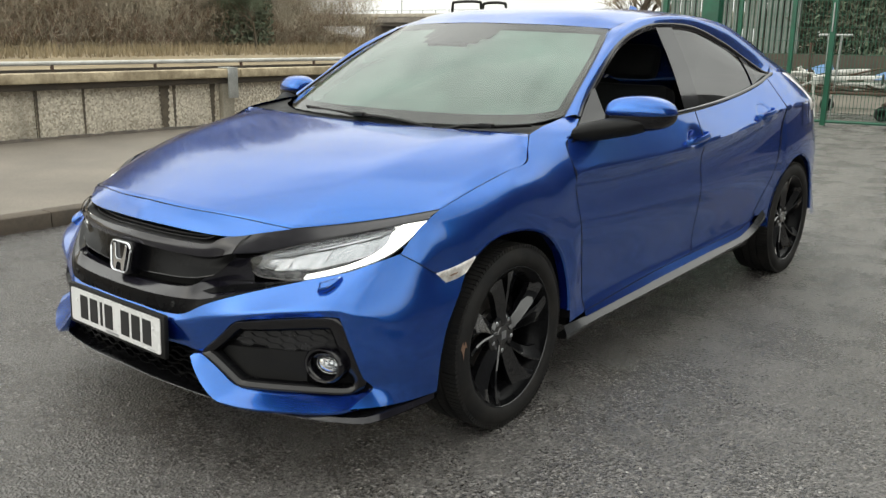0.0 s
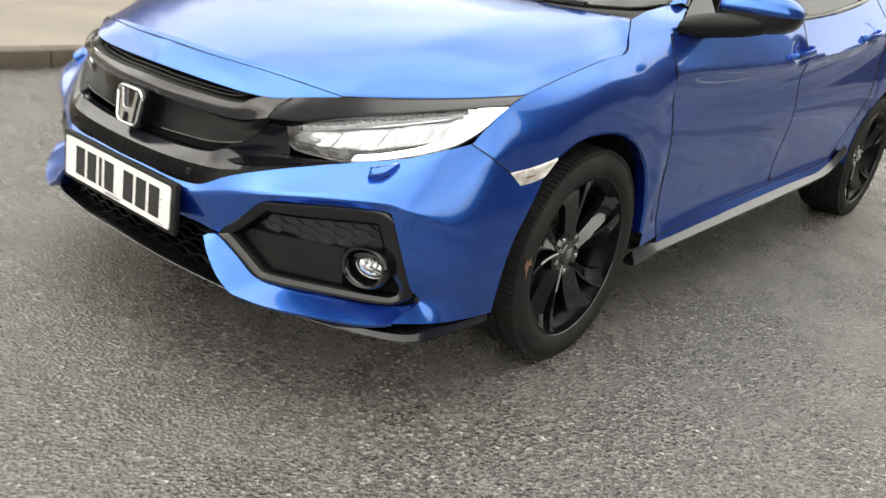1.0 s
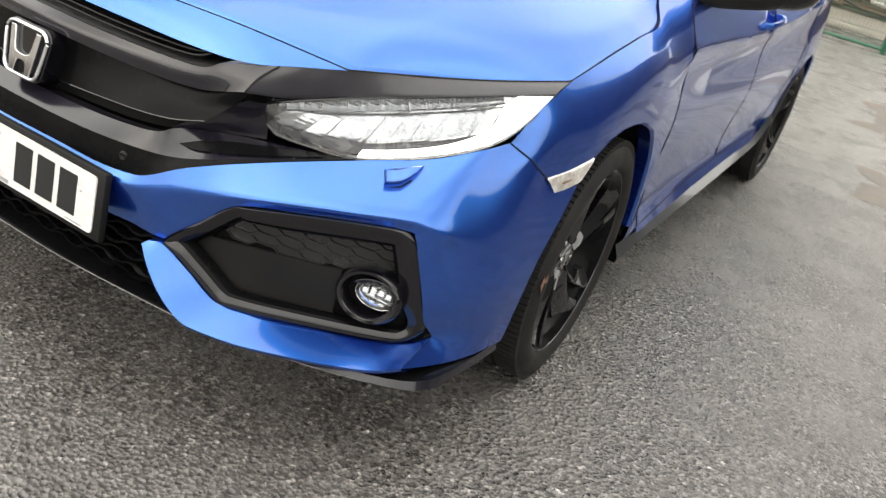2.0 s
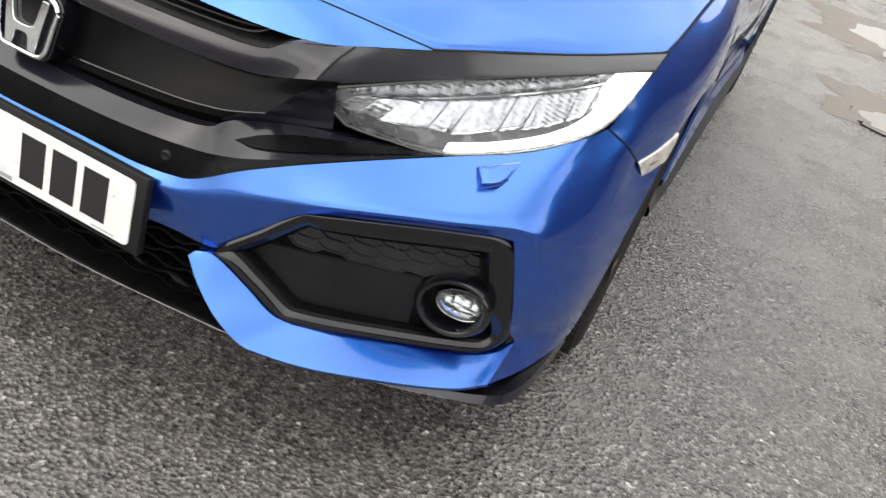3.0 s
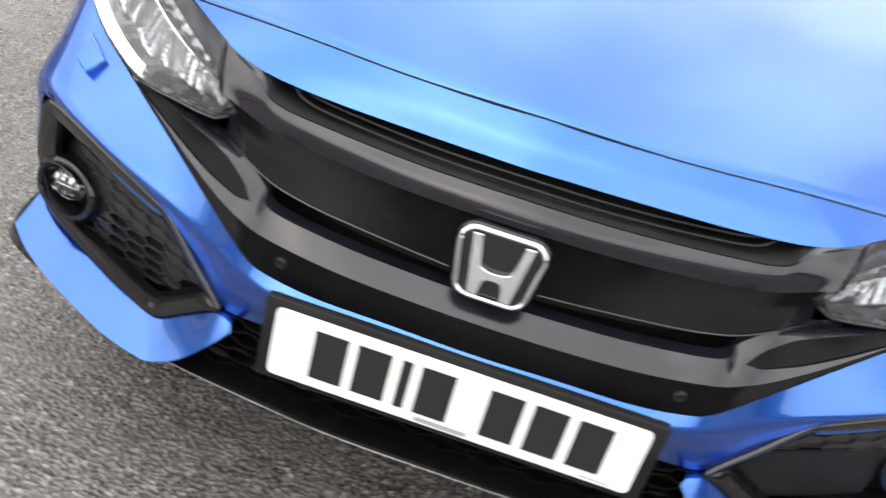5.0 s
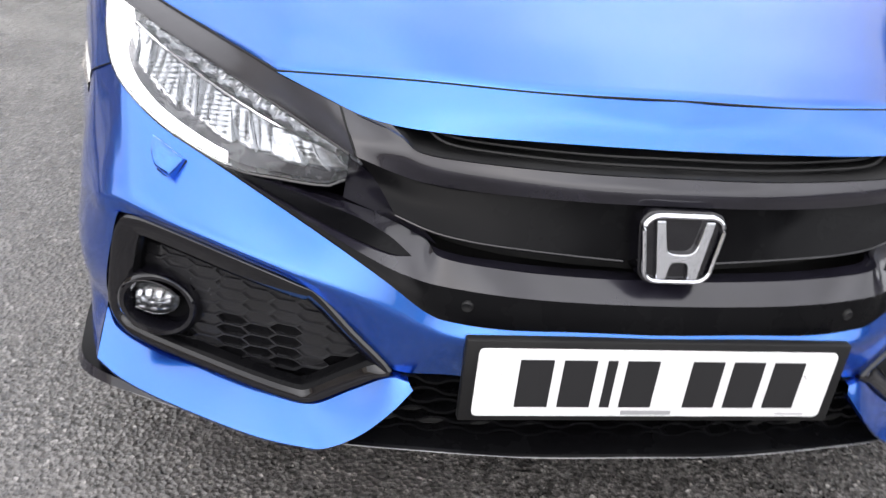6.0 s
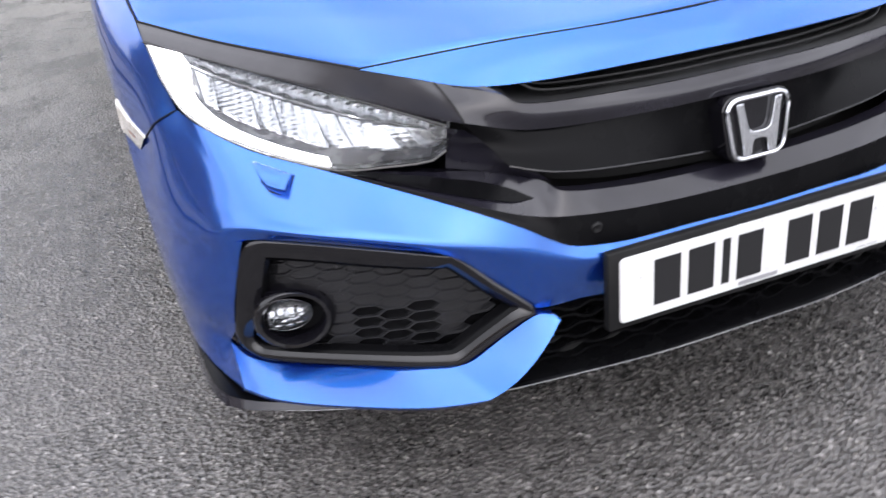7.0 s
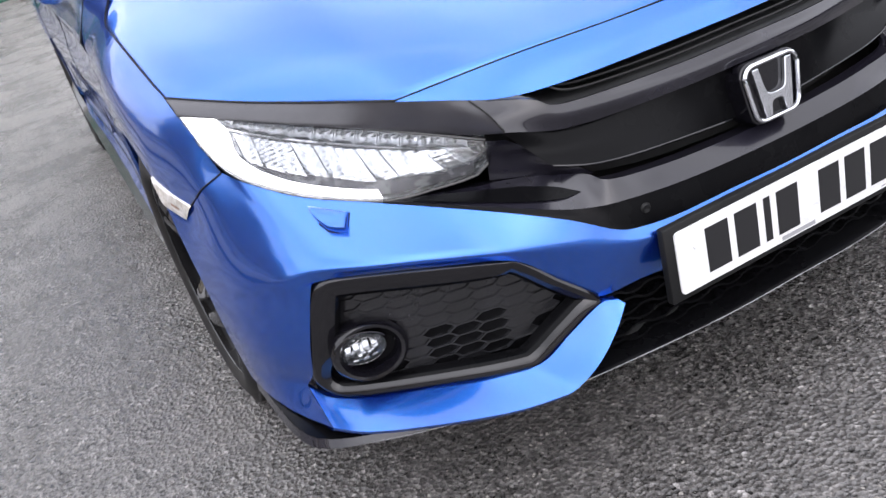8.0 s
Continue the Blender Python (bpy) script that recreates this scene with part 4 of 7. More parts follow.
part("badge_emblem", placed(prism(post, 0.008), badge_m @ Matrix.Translation((0, -0.004, 0))), CHROME, badge, smooth=False, bevel=0.0012)

# Headlamp washer covers: small wedge-shaped pods on the bumper's upper face.
pod = np.array([(0.666, 0.228, 0.600), (0.692, 0.250, 0.610), (0.716, 0.271, 0.6185), (0.716, 0.258, 0.609), (0.713, 0.243, 0.597), (0.706, 0.226, 0.585), (0.694, 0.216, 0.580), (0.682, 0.208, 0.577), (0.674, 0.218, 0.588)])
lift = np.array([0.010, 0.010, 0.010, 0.014, 0.018, 0.020, 0.020, 0.020, 0.015])[:, None] * np.array((0.266, -0.62, 0.737))
pod_mid = pod.mean(0)
pod_rows = [pod - lift * 0.6, pod + lift * 0.55, pod + lift * 0.9 + (pod_mid - pod) * 0.05, pod + lift + (pod_mid - pod) * 0.16, pod_mid + (pod - pod_mid) * 0.45 + lift.mean(0) * 1.05, pod_mid + (pod - pod_mid) * 0.02 + lift.mean(0) * 1.05]
pod_rows = np.array([np.vstack([r, r[:1]]) for r in pod_rows])
both("washer_cover", grid(outward(pod_rows, tuple(pod_mid + (-0.02, 0.05, -0.06)))), PAINT, car, "small blue headlamp washer cover", crease=50)
both("washer_gap", tube(np.array([p for p in pod[[4, 5, 6, 7, 8, 0]]]) + (0.0005, -0.0012, 0.0015), 0.0018, 6), VOID, car)


# Headlamps.
def headlamp(s):
    side = (lambda q: q) if s > 0 else flip
    top, low = pad(LAMP_TOP, 25), pad(LAMP_LOW, 25)
    mid = (top + low) / 2 + np.array((0.004, -0.012, 0.002)) * np.sin(np.linspace(0.2, np.pi, 25))[:, None]
    deep = np.array((-0.035, 0.075, 0.0))
    lamp = part("headlamp", side(grid(outward(np.array([top + (0, 0.004, -0.001), top + deep * 0.6, (top + low) / 2 + deep, low + deep * 0.8, low + (0, 0.004, 0.001)])))), HOUSING, car, "clear LED headlamp with a lit white running light")
    part("lens", side(grid(outward(spline_rows([top, mid, low], 5)))), LENS, lamp, "clear plastic lens")
    part("lens_edge", side(joined(tube(top + (0, 0.002, 0), 0.003, 6), tube(low[:12] + (0, 0.002, 0), 0.003, 6), tube(low[11:] + (0, 0.003, 0), 0.0014, 6))), GLOSS, lamp)
    steps = np.linspace(0, 1, 25)

    def at(f, h, d=0.0):
        """A place in the lamp: f from its inner to its outer end, h from its lower to its upper edge, d behind the lens."""
        lo = np.array([np.interp(np.clip(f * 0.95 + 0.02, 0, 1), steps, low[:, j]) for j in range(3)])
        hi = np.array([np.interp(f, steps, top[:, j]) for j in range(3)])
        return lo * (1 - h) + hi * h + np.array((-0.35, 0.9, 0)) * d

    # Running light: a band along the lower edge that broadens into the outer corner.
    k = np.linspace(0.30, 0.995, 48)
    edge = np.stack([np.interp(k, steps, low[:, i]) for i in range(3)], 1) + (-0.003, 0.006, 0.004)
    width = np.interp(k, [0.30, 0.50, 0.62, 0.72, 0.80, 0.92, 0.97, 1.0], [0.011, 0.015, 0.020, 0.032, 0.052, 0.050, 0.030, 0.006])
    inward = np.stack([-0.80 * np.clip((k - 0.55) / 0.3, 0, 1), -0.15 - 0.25 * np.clip((k - 0.55) / 0.3, 0, 1), 1 - 0.62 * np.clip((k - 0.6) / 0.3, 0, 1)], 1)
    inner = edge + inward * width[:, None] + np.array((0, 0.014, 0))
    part("running_light", side(grid(outward(np.array([edge, (edge + inner) / 2 + (0, -0.002, 0), inner])))), DRL, lamp, "lit white running light", thick=0.003)
    # Smoked strip between the running light and the reflectors.
    g = np.array([[at(f, h, d) for f in np.linspace(0.03, 0.80, 26)] for h, d in ((0.05, 0.014), (0.16, 0.020), (0.27, 0.034))])
    part("smoked_strip", side(grid(outward(g))), SMOKED, lamp)
    # Slanted reflector cells in two facets each, and the row of indicator cells above.
    t = np.linspace(0.05, 0.80, 12)
    for i in range(11):
        a, b = t[i], t[i + 1]
        slant = lambda h: 0.17 * (h - 0.70)
        g = np.array([[at(a + (b - a) * u + slant(h), h, 0.016 + 0.007 * u * (1.2 - h) * (0.6 + 0.4 * math.sin(i * 2.3)) + 0.004 * math.sin(5 * h + i * 1.9) + 0.0010 * abs(math.sin(u * 6.3 + h * 5))) for u in np.linspace(0.0, 1.0, 25)] for h in np.linspace(0.24, 0.72, 8)])
        cell = part("reflector", side(grid(outward(g))), MIRROR, lamp, thick=0.002)
        g = np.array([[at(b + slant(h), h, d) for d in (0.0155, 0.024)] for h in np.linspace(0.24, 0.72, 6)])
        part("reflector_wall", side(grid(g)), MIRROR, cell)
        g = np.array([[at(a + (b - a) * u, h, 0.018 + 0.010 * math.sin(u * 3.14) + 0.004 * (1 if (j % 2) else 0)) for j, u in enumerate(np.linspace(0.04, 0.94, 7))] for h in (0.77, 0.83, 0.90, 0.95)])
        part("indicator_cell", side(grid(outward(g))), MIRROR, lamp, thick=0.002)
    shelf = np.array([[at(f, h, d) for f in np.linspace(0.03, 0.82, 24)] for h, d in ((0.725, 0.010), (0.755, 0.008), (0.765, 0.03))])
    part("chrome_shelf", side(grid(outward(shelf))), CHROME, lamp)


def spline_rows(rows, m):
    rows = np.array(rows)
    return np.stack([spline(rows[:, k], m) for k in range(rows.shape[1])], 1)


headlamp(1), headlamp(-1)


# ---- body side: half-width over (length, height) from lines that run along the car: (y, x, z) ----
FENDER_TOP = [(0.42, 0.803, 0.677), (0.47, 0.817, 0.735), (0.52, 0.825, 0.769), (0.57, 0.828, 0.792), (0.625, 0.833, 0.809), (0.73, 0.838, 0.837), (0.87, 0.842, 0.869), (1.00, 0.836, 0.887), (1.05, 0.805, 0.927), (1.108, 0.770, 0.967), (1.20, 0.757, 0.986), (1.42, 0.735, 1.03)]
BELT = [(1.20, 0.830, 0.940), (1.60, 0.829, 0.957), (2.00, 0.823, 0.972), (2.42, 0.813, 0.990), (2.80, 0.797, 1.018), (3.16, 0.776, 1.062), (3.42, 0.745, 1.105), (3.60, 0.735, 1.120), (3.85, 0.715, 1.10), (4.05, 0.68, 1.06), (4.30, 0.60, 1.01)]
SHOULDER = [(0.42, 0.826, 0.668), (0.52, 0.862, 0.705), (0.73, 0.884, 0.745), (0.90, 0.893, 0.775), (1.05, 0.892, 0.805), (1.25, 0.884, 0.830), (1.70, 0.880, 0.828), (2.25, 0.884, 0.838), (2.80, 0.886, 0.880), (3.20, 0.886, 0.930), (3.60, 0.876, 0.965), (3.90, 0.832, 0.965), (4.15, 0.755, 0.950), (4.30, 0.70, 0.94)]
WAIST = [(0.42, 0.85, 0.64), (0.60, 0.884, 0.64), (0.90, 0.899, 0.66), (1.25, 0.884, 0.64), (1.80, 0.872, 0.62), (2.40, 0.876, 0.62), (3.00, 0.884, 0.65), (3.59, 0.899, 0.70), (3.95, 0.865, 0.70), (4.15, 0.78, 0.70), (4.30, 0.70, 0.70)]
FLANK = [(0.42, 0.86, 0.45), (0.60, 0.888, 0.45), (0.90, 0.897, 0.45), (1.25, 0.868, 0.44), (1.80, 0.846, 0.42), (2.40, 0.848, 0.42), (3.00, 0.866, 0.45), (3.59, 0.897, 0.48), (3.95, 0.870, 0.48), (4.15, 0.80, 0.48), (4.30, 0.72, 0.48)]
SILL = [(0.42, 0.86, 0.25), (0.90, 0.885, 0.25), (1.25, 0.868, 0.262), (1.80, 0.860, 0.28), (2.40, 0.862, 0.30), (3.00, 0.872, 0.33), (3.59, 0.89, 0.28), (4.05, 0.87, 0.26), (4.30, 0.77, 0.26)]
FRONT_HUB, REAR_HUB, ARCH = (0.891, 0.318), (3.590, 0.318), 0.362


LINES = {}


def along(line, y):
    """x and z of a line at y."""
    key = id(line)
    if key not in LINES:
        LINES[key] = spline([(b, a, c) for a, b, c in line], 8)
    p = LINES[key]
    return np.interp(y, p[:, 1], p[:, 0]), np.interp(y, p[:, 1], p[:, 2])


def flank_x(y, z, top):
    lines = (SILL, FLANK, WAIST, SHOULDER, top)
    pts = [along(line, y) for line in lines]
    # an undercut below the shoulder crease, along the doors, and a flare over the sill
    dip = float(np.interp(y, [0.7, 1.2, 1.6, 2.6, 3.3, 3.7], [0.0, 0.005, 0.014, 0.015, 0.012, 0.0]))
    down = min(0.055, 0.5 * (pts[3][1] - pts[2][1]))
    part_way = down / max(pts[3][1] - pts[2][1], 1e-3)
    pts.insert(3, (pts[3][0] + (pts[2][0] - pts[3][0]) * part_way - dip, pts[3][1] - down))
    k = float(np.interp(y, [1.15, 1.4, 3.0, 3.15], [0.0, 1.0, 1.0, 0.0]))
    (xs0, zs0), (xf, zf) = pts[0], pts[1]
    zc = zs0 + 0.42 * (zf - zs0)
    pts[:1] = [(xs0 + 0.016 * k, zs0), ((xs0 * 0.58 + xf * 0.42) * (1 - k) + (xf - 0.002) * k, zc)]
    xs, zs = np.array([p[0] for p in pts]), np.array([p[1] for p in pts])
    zs = np.maximum.accumulate(zs + np.arange(len(zs)) * 1e-4)
    d = np.diff(xs) / np.diff(zs)
    m = np.r_[d[0], (d[:-1] + d[1:]) / 2, d[-1]]
    i = int(np.clip(np.searchsorted(zs, z) - 1, 0, len(zs) - 2))
    h = zs[i + 1] - zs[i]
    t = np.clip((z - zs[i]) / h, 0, 1)
    m0, m1 = (d[i] if i in (1, 5) else m[i]), (d[i] if i + 1 in (1, 5) else m[i + 1])
    return (2 * t**3 - 3 * t**2 + 1) * xs[i] + (t**3 - 2 * t**2 + t) * h * m0 + (3 * t**2 - 2 * t**3) * xs[i + 1] + (t**3 - t**2) * h * m1


# The front arch's edge as (y, z), from the marker lamp round to the sill.
FRONT_ARCH = spline([(0, 0.600, 0.594), (0, 0.655, 0.641), (0, 0.720, 0.676), (0, 0.790, 0.691), (0, 0.860, 0.6925), (0, 0.930, 0.687), (0, 1.000, 0.671), (0, 1.069, 0.641), (0, 1.141, 0.588), (0, 1.192, 0.525), (0, 1.228, 0.445), (0, 1.247, 0.375), (0, 1.252, 0.318)], 4)[:, 1:]


def bottom(y):
    if FRONT_ARCH[0, 0] < y < FRONT_ARCH[-1, 0]:
        return float(np.interp(y, FRONT_ARCH[:, 0], FRONT_ARCH[:, 1]))
    if abs(y - REAR_HUB[0]) < ARCH:
        return REAR_HUB[1] + math.sqrt(ARCH**2 - (y - REAR_HUB[0]) ** 2)
    return 0.0


HANDLES = ((2.255, 0.868), (3.06, 0.930))


def dent(y, z):
    """The scoops behind the door handles."""
    return sum(0.016 * math.exp(-((((y - a) / 0.062) ** 2 + ((z - b) / 0.038) ** 2) ** 2)) for a, b in HANDLES)


def flank(front, rear, low, top, nu, nv):
    """A panel between the lines front(f) and rear(f), f from its foot to its top; the wheel arches are left open."""
    g = np.zeros((nv, nu, 3))
    for j, u in enumerate(np.linspace(0, 1, nu)):
        for i, f in enumerate(np.linspace(0, 1, nv)):
            y = front(f) * (1 - u) + rear(f) * u
            zt = along(top, y)[1]
            zb = max(low(y), bottom(y))
            z = zb + (zt - zb) * f
            g[i, j] = (flank_x(y, z, top) - dent(y, z), y, z)
    return g


def lerp(points):
    xs, ys = zip(*points)
    return lambda f: float(np.interp(f, xs, ys))


def arch_lip(edge, yc, zc):
    """The rolled edge of a wheel arch: (x, y, z) points, and the hub that it turns round."""
    rows = []
    for x, y, z in edge:
        d = math.hypot(y - yc, z - zc)
        b, c = (y - yc) / d, (z - zc) / d
        rows.append([(x, y, z), (x + 0.001, y - 0.004 * b, z - 0.004 * c), (x - 0.006, y - 0.010 * b, z - 0.010 * c), (x - 0.04, y - 0.008 * b, z - 0.008 * c)])
    return grid(np.array(rows))


def panel_mesh(g):
    return grid(outward(g, (0.0, 2.2, 0.6)))


door_front = lerp([(0, 1.372), (0.25, 1.345), (0.6, 1.285), (0.85, 1.240), (0.95, 1.236), (1, 1.262)])
door_mid = lerp([(0, 2.352), (0.5, 2.338), (0.9, 2.332), (1, 2.335)])
door_rear = lerp([(0, 3.02), (0.12, 3.10), (0.3, 3.21), (0.5, 3.29), (0.75, 3.345), (1, 3.36)])


# Front wing: lines that run along it, as functions of y, and its rows as shares of its height.
WING_Y = [0.42, 0.47, 0.52, 0.60, 0.655, 0.73, 0.80, 0.89, 0.96, 1.02]
BROW_X, BROW_F = [0.820, 0.848, 0.868, 0.886, 0.8915, 0.8945, 0.896, 0.8965, 0.896, 0.895], [0.20, 0.19, 0.19, 0.19, 0.22, 0.35, 0.43, 0.46, 0.43, 0.34]
CREASE_X, CREASE_F = [0.808, 0.827, 0.845, 0.857, 0.861, 0.865, 0.868, 0.870, 0.871, 0.871], [0.78, 0.78, 0.78, 0.80, 0.81, 0.82, 0.84, 0.85, 0.83, 0.80]
FOOT = [(0.803, 0.419, 0.676), (0.838, 0.448, 0.653), (0.852, 0.485, 0.627), (0.860, 0.513, 0.610), (0.879, 0.585, 0.6235), (0.892, 0.655, 0.641), (0.8955, 0.72, 0.676), (0.897, 0.79, 0.691), (0.8975, 0.86, 0.6925), (0.8975, 0.93, 0.687), (0.897, 1.00, 0.671), (0.896, 1.02, 0.663)]
SIDE_ROWS = 30
ROWS_F = np.r_[np.linspace(0, 0.92, SIDE_ROWS), np.linspace(0.92, 1.0, 8)[1:]]


def wing_line(y, xs, shares):
    """The point (x, y, z) of a line along the wing, from its width and its share of the wing's height at y."""
    foot = np.array(FOOT)
    zb, zt = np.interp(y, foot[:, 1], foot[:, 2]), along(FENDER_TOP, y)[1]
    return np.interp(y, WING_Y, xs), y, zb + (zt - zb) * np.interp(y, WING_Y, shares)


def wing_mesh():
    """The wing's mesh and its lower border."""
    # over the arch: columns of even steps
    cols = np.r_[np.linspace(0.419, 0.52, 9), np.linspace(0.52, 1.02, 40)[1:]]
    foot = np.array(FOOT)
    feet = np.stack([np.interp(cols, foot[:, 1], foot[:, 0]), cols, np.interp(cols, foot[:, 1], foot[:, 2])], 1)
    tops = np.array([(along(FENDER_TOP, y)[0], y, along(FENDER_TOP, y)[1]) for y in cols])
    front = feet[None] + (tops - feet)[None] * ROWS_F[:, None, None]
    # behind it: a patch down to the sill and as far as the door, and one over it as far as the pillar
    door_z = np.linspace(0.290, 0.938, 40)
    door_y = np.interp(door_z, [0.29, 0.45, 0.65, 0.80, 0.90, 0.938], [1.370, 1.343, 1.288, 1.246, 1.236, 1.250])
    door_edge = [(flank_x(y, z, BELT), y, z) for y, z in zip(door_y, door_z)]
    arch = [(0.896 - 0.016 * max(0.0, (y - 1.06) / 0.19), y, z) for y, z in FRONT_ARCH if y > 1.02] + [(0.876, 1.256, 0.275)]
    low = polyline([front[0, -1]] + arch, 30)
    edge = polyline([low[-1]] + door_edge, SIDE_ROWS)
    shelf = polyline([front[SIDE_ROWS - 1, -1], (0.838, 1.13, 0.915), edge[-1]], 30)
    lower = between(front[:SIDE_ROWS, -1], edge, low, shelf, np.linspace(0, 1, SIDE_ROWS))
    pillar = polyline([edge[-1], (0.812, 1.335, 0.970), (0.779, 1.416, 1.004), (0.760, 1.398, 1.012), (0.738, 1.372, 1.006)], 8)
    top = polyline([front[-1, -1]] + [(x, y, z) for y, x, z in FENDER_TOP if 1.03 < y < 1.25] + [pillar[-1]], 30)
    upper = between(front[SIDE_ROWS - 1:, -1], pillar, shelf, top, np.linspace(0, 1, 8))
    firm = [*front[-1, ::3], *top[2::3], *front[0, ::3], *low[3::3], *edge[::2], *pillar[1::2]]
    # the door goes on behind the edge in one sweep
    firm += [(flank_x(y + 0.04, z, BELT), y + 0.04, z) for y, z in zip(door_y[::4], door_z[::4])]
    loose = [wing_line(y, CREASE_X, CREASE_F) for y in np.linspace(0.50, 1.00, 9)]
    # the flared brow over the arch, which dies away towards the sill
    brow = [wing_line(y, BROW_X, BROW_F) for y in np.linspace(0.64, 1.01, 16)]
    for y, z in FRONT_ARCH[FRONT_ARCH[:, 0] > 1.04][:-8:3]:
        r = 1 + 0.07 / math.hypot(y - FRONT_HUB[0], z - FRONT_HUB[1])
        brow.append((0.895 - 0.012 * (y - 1.04) / 0.19, FRONT_HUB[0] + (y - FRONT_HUB[0]) * r, FRONT_HUB[1] + (z - FRONT_HUB[1]) * r))
    onto = smooth_sheet([tuple(p) for p in firm + loose + brow], [2e-6] * len(firm) + [1.5e-4] * len(loose) + [2e-5] * len(brow), 32)
    front, lower, upper = onto(front), onto(lower), onto(upper)
    return welded(joined(panel_mesh(front), panel_mesh(lower), panel_mesh(upper)), 0.0004), np.concatenate([front[0], lower[0, 1:]])


wing, wing_low = wing_mesh()
fender = both("front_wing", wing, PAINT, car, "blue front wing", crease=60)
arch_edge = np.array([(x, y, z) for x, y, z in wing_low if y > 0.65 and z > 0.31])
for k, wing_ in enumerate(fender):
    edge_ = arch_lip(arch_edge, *FRONT_HUB)
    part("arch_edge", flip(edge_) if k else edge_, PAINT, wing_)
sill_low = lambda y: float(np.interp(y, [1.2, 2.0, 2.85, 3.1], [0.266, 0.290, 0.330, 0.37]))
door_a = flank(door_front, door_mid, sill_low, BELT, 84, 60)
front_doors = both("front_door", panel_mesh(door_a), PAINT, car, "blue front door with its window down")
door_b = flank(door_mid, door_rear, sill_low, BELT, 76, 60)
rear_doors = both("rear_door", panel_mesh(door_b), PAINT, car, "blue rear door with dark glass")


def quarter_mesh():
    cols = np.r_[np.linspace(2.98, 3.215, 6), REAR_HUB[0] + ARCH * -np.cos(np.linspace(0, np.pi, 40)), np.linspace(3.97, 4.30, 14)]
    g = np.zeros((22, len(cols), 3))
    for j, y in enumerate(cols):
        zt = along(BELT, y)[1]
        zb = max(bottom(y), float(np.interp(y, [2.98, 3.2, 3.25, 4.3], [0.40, 0.40, 0.30, 0.27])))
        for i, f in enumerate(np.linspace(0, 1, 22)):
            z = zb + (zt - zb) * f
            g[i, j] = (flank_x(y, z, BELT) - (0.003 if y < 3.36 else 0), y, z)
    return g


for k, wing_ in enumerate(both("rear_wing", panel_mesh(quarter_mesh()), PAINT, car, "blue rear wing")):
    ring_yz = [(REAR_HUB[0] + ARCH * math.cos(t), REAR_HUB[1] + ARCH * math.sin(t)) for t in np.radians(np.linspace(0, 180, 48))]
    edge_ = arch_lip([(flank_x(y, z, BELT), y, z) for y, z in ring_yz], *REAR_HUB)
    part("arch_edge", flip(edge_) if k else edge_, PAINT, wing_)


def side_line(points, top, r=0.002, lift=0.0008):
    """A shut line given as (y, z) on the body side."""
    p = spline([(0, y, z) for y, z in points], 8)
    return gap(np.array([(flank_x(y, z, top) + lift - r * 0.6, y, z) for _, y, z in p]), r)


both("door_gap", joined(side_line([(1.372, 0.29), (1.345, 0.45), (1.29, 0.65), (1.248, 0.80), (1.236, 0.90), (1.25, 0.938)], BELT), side_line([(2.352, 0.34), (2.340, 0.6), (2.333, 0.85), (2.335, 0.985)], BELT), side_line([(3.03, 0.40), (3.10, 0.48), (3.21, 0.60), (3.29, 0.75), (3.345, 0.93), (3.36, 1.09)], BELT), side_line([(1.372, 0.292), (1.9, 0.318), (2.4, 0.337), (2.85, 0.358), (3.03, 0.392)], BELT)), VOID, car)
both("bumper_gap", gap(spline(moved(FOOT[:4], 0.0004), 6), 0.0013), VOID, car)
both("wing_gap", side_line([(1.236, 0.402), (1.29, 0.404), (1.345, 0.409)], BELT, 0.0012), VOID, car)
both("seam_backing", grid(outward(patch([[(0.800, 0.430, 0.700), (0.833, 0.485, 0.680), (0.866, 0.600, 0.670)], [(0.815, 0.440, 0.650), (0.842, 0.490, 0.610), (0.870, 0.600, 0.605)], [(0.815, 0.440, 0.610), (0.840, 0.490, 0.580), (0.864, 0.570, 0.570)]], 5, 4))), PAINT, car)

# Side marker lamps in front of the wheel arches.
mk = [[(0.8605, 0.511, 0.6085), (0.8795, 0.585, 0.622), (0.893, 0.657, 0.640)], [(0.871, 0.545, 0.574), (0.883, 0.580, 0.585), (0.8935, 0.607, 0.597)]]
mk_mid = (np.array(mk[0]) + mk[1]) / 2 + (0.004, 0, 0)
marker = both("side_marker", grid(outward(patch([moved(mk[0], -0.012, 0, 0.002), moved(mk[0], 0.0022), mk_mid, moved(mk[1], 0.0022), moved(mk[1], -0.012, 0, -0.002)], 6, 3))), AMBER, car, "pale clear side marker lamp")
both("marker_bulb", grid(outward(patch([(np.array(mk[0]) * 0.62 + np.array(mk[1]) * 0.38 + (0.0036, 0, 0))[[0, 1]] * 0.5 + mk_mid[[1, 1]] * 0.5 + (0.0008, 0, 0), (np.array(mk[0]) * 0.38 + np.array(mk[1]) * 0.62 + (0.0036, 0, 0))[[0, 1]] * 0.5 + mk_mid[[1, 1]] * 0.5 + (0.0008, 0, 0)], 4, 3))), SCUFF, car, "faint amber bulb behind the marker lens")

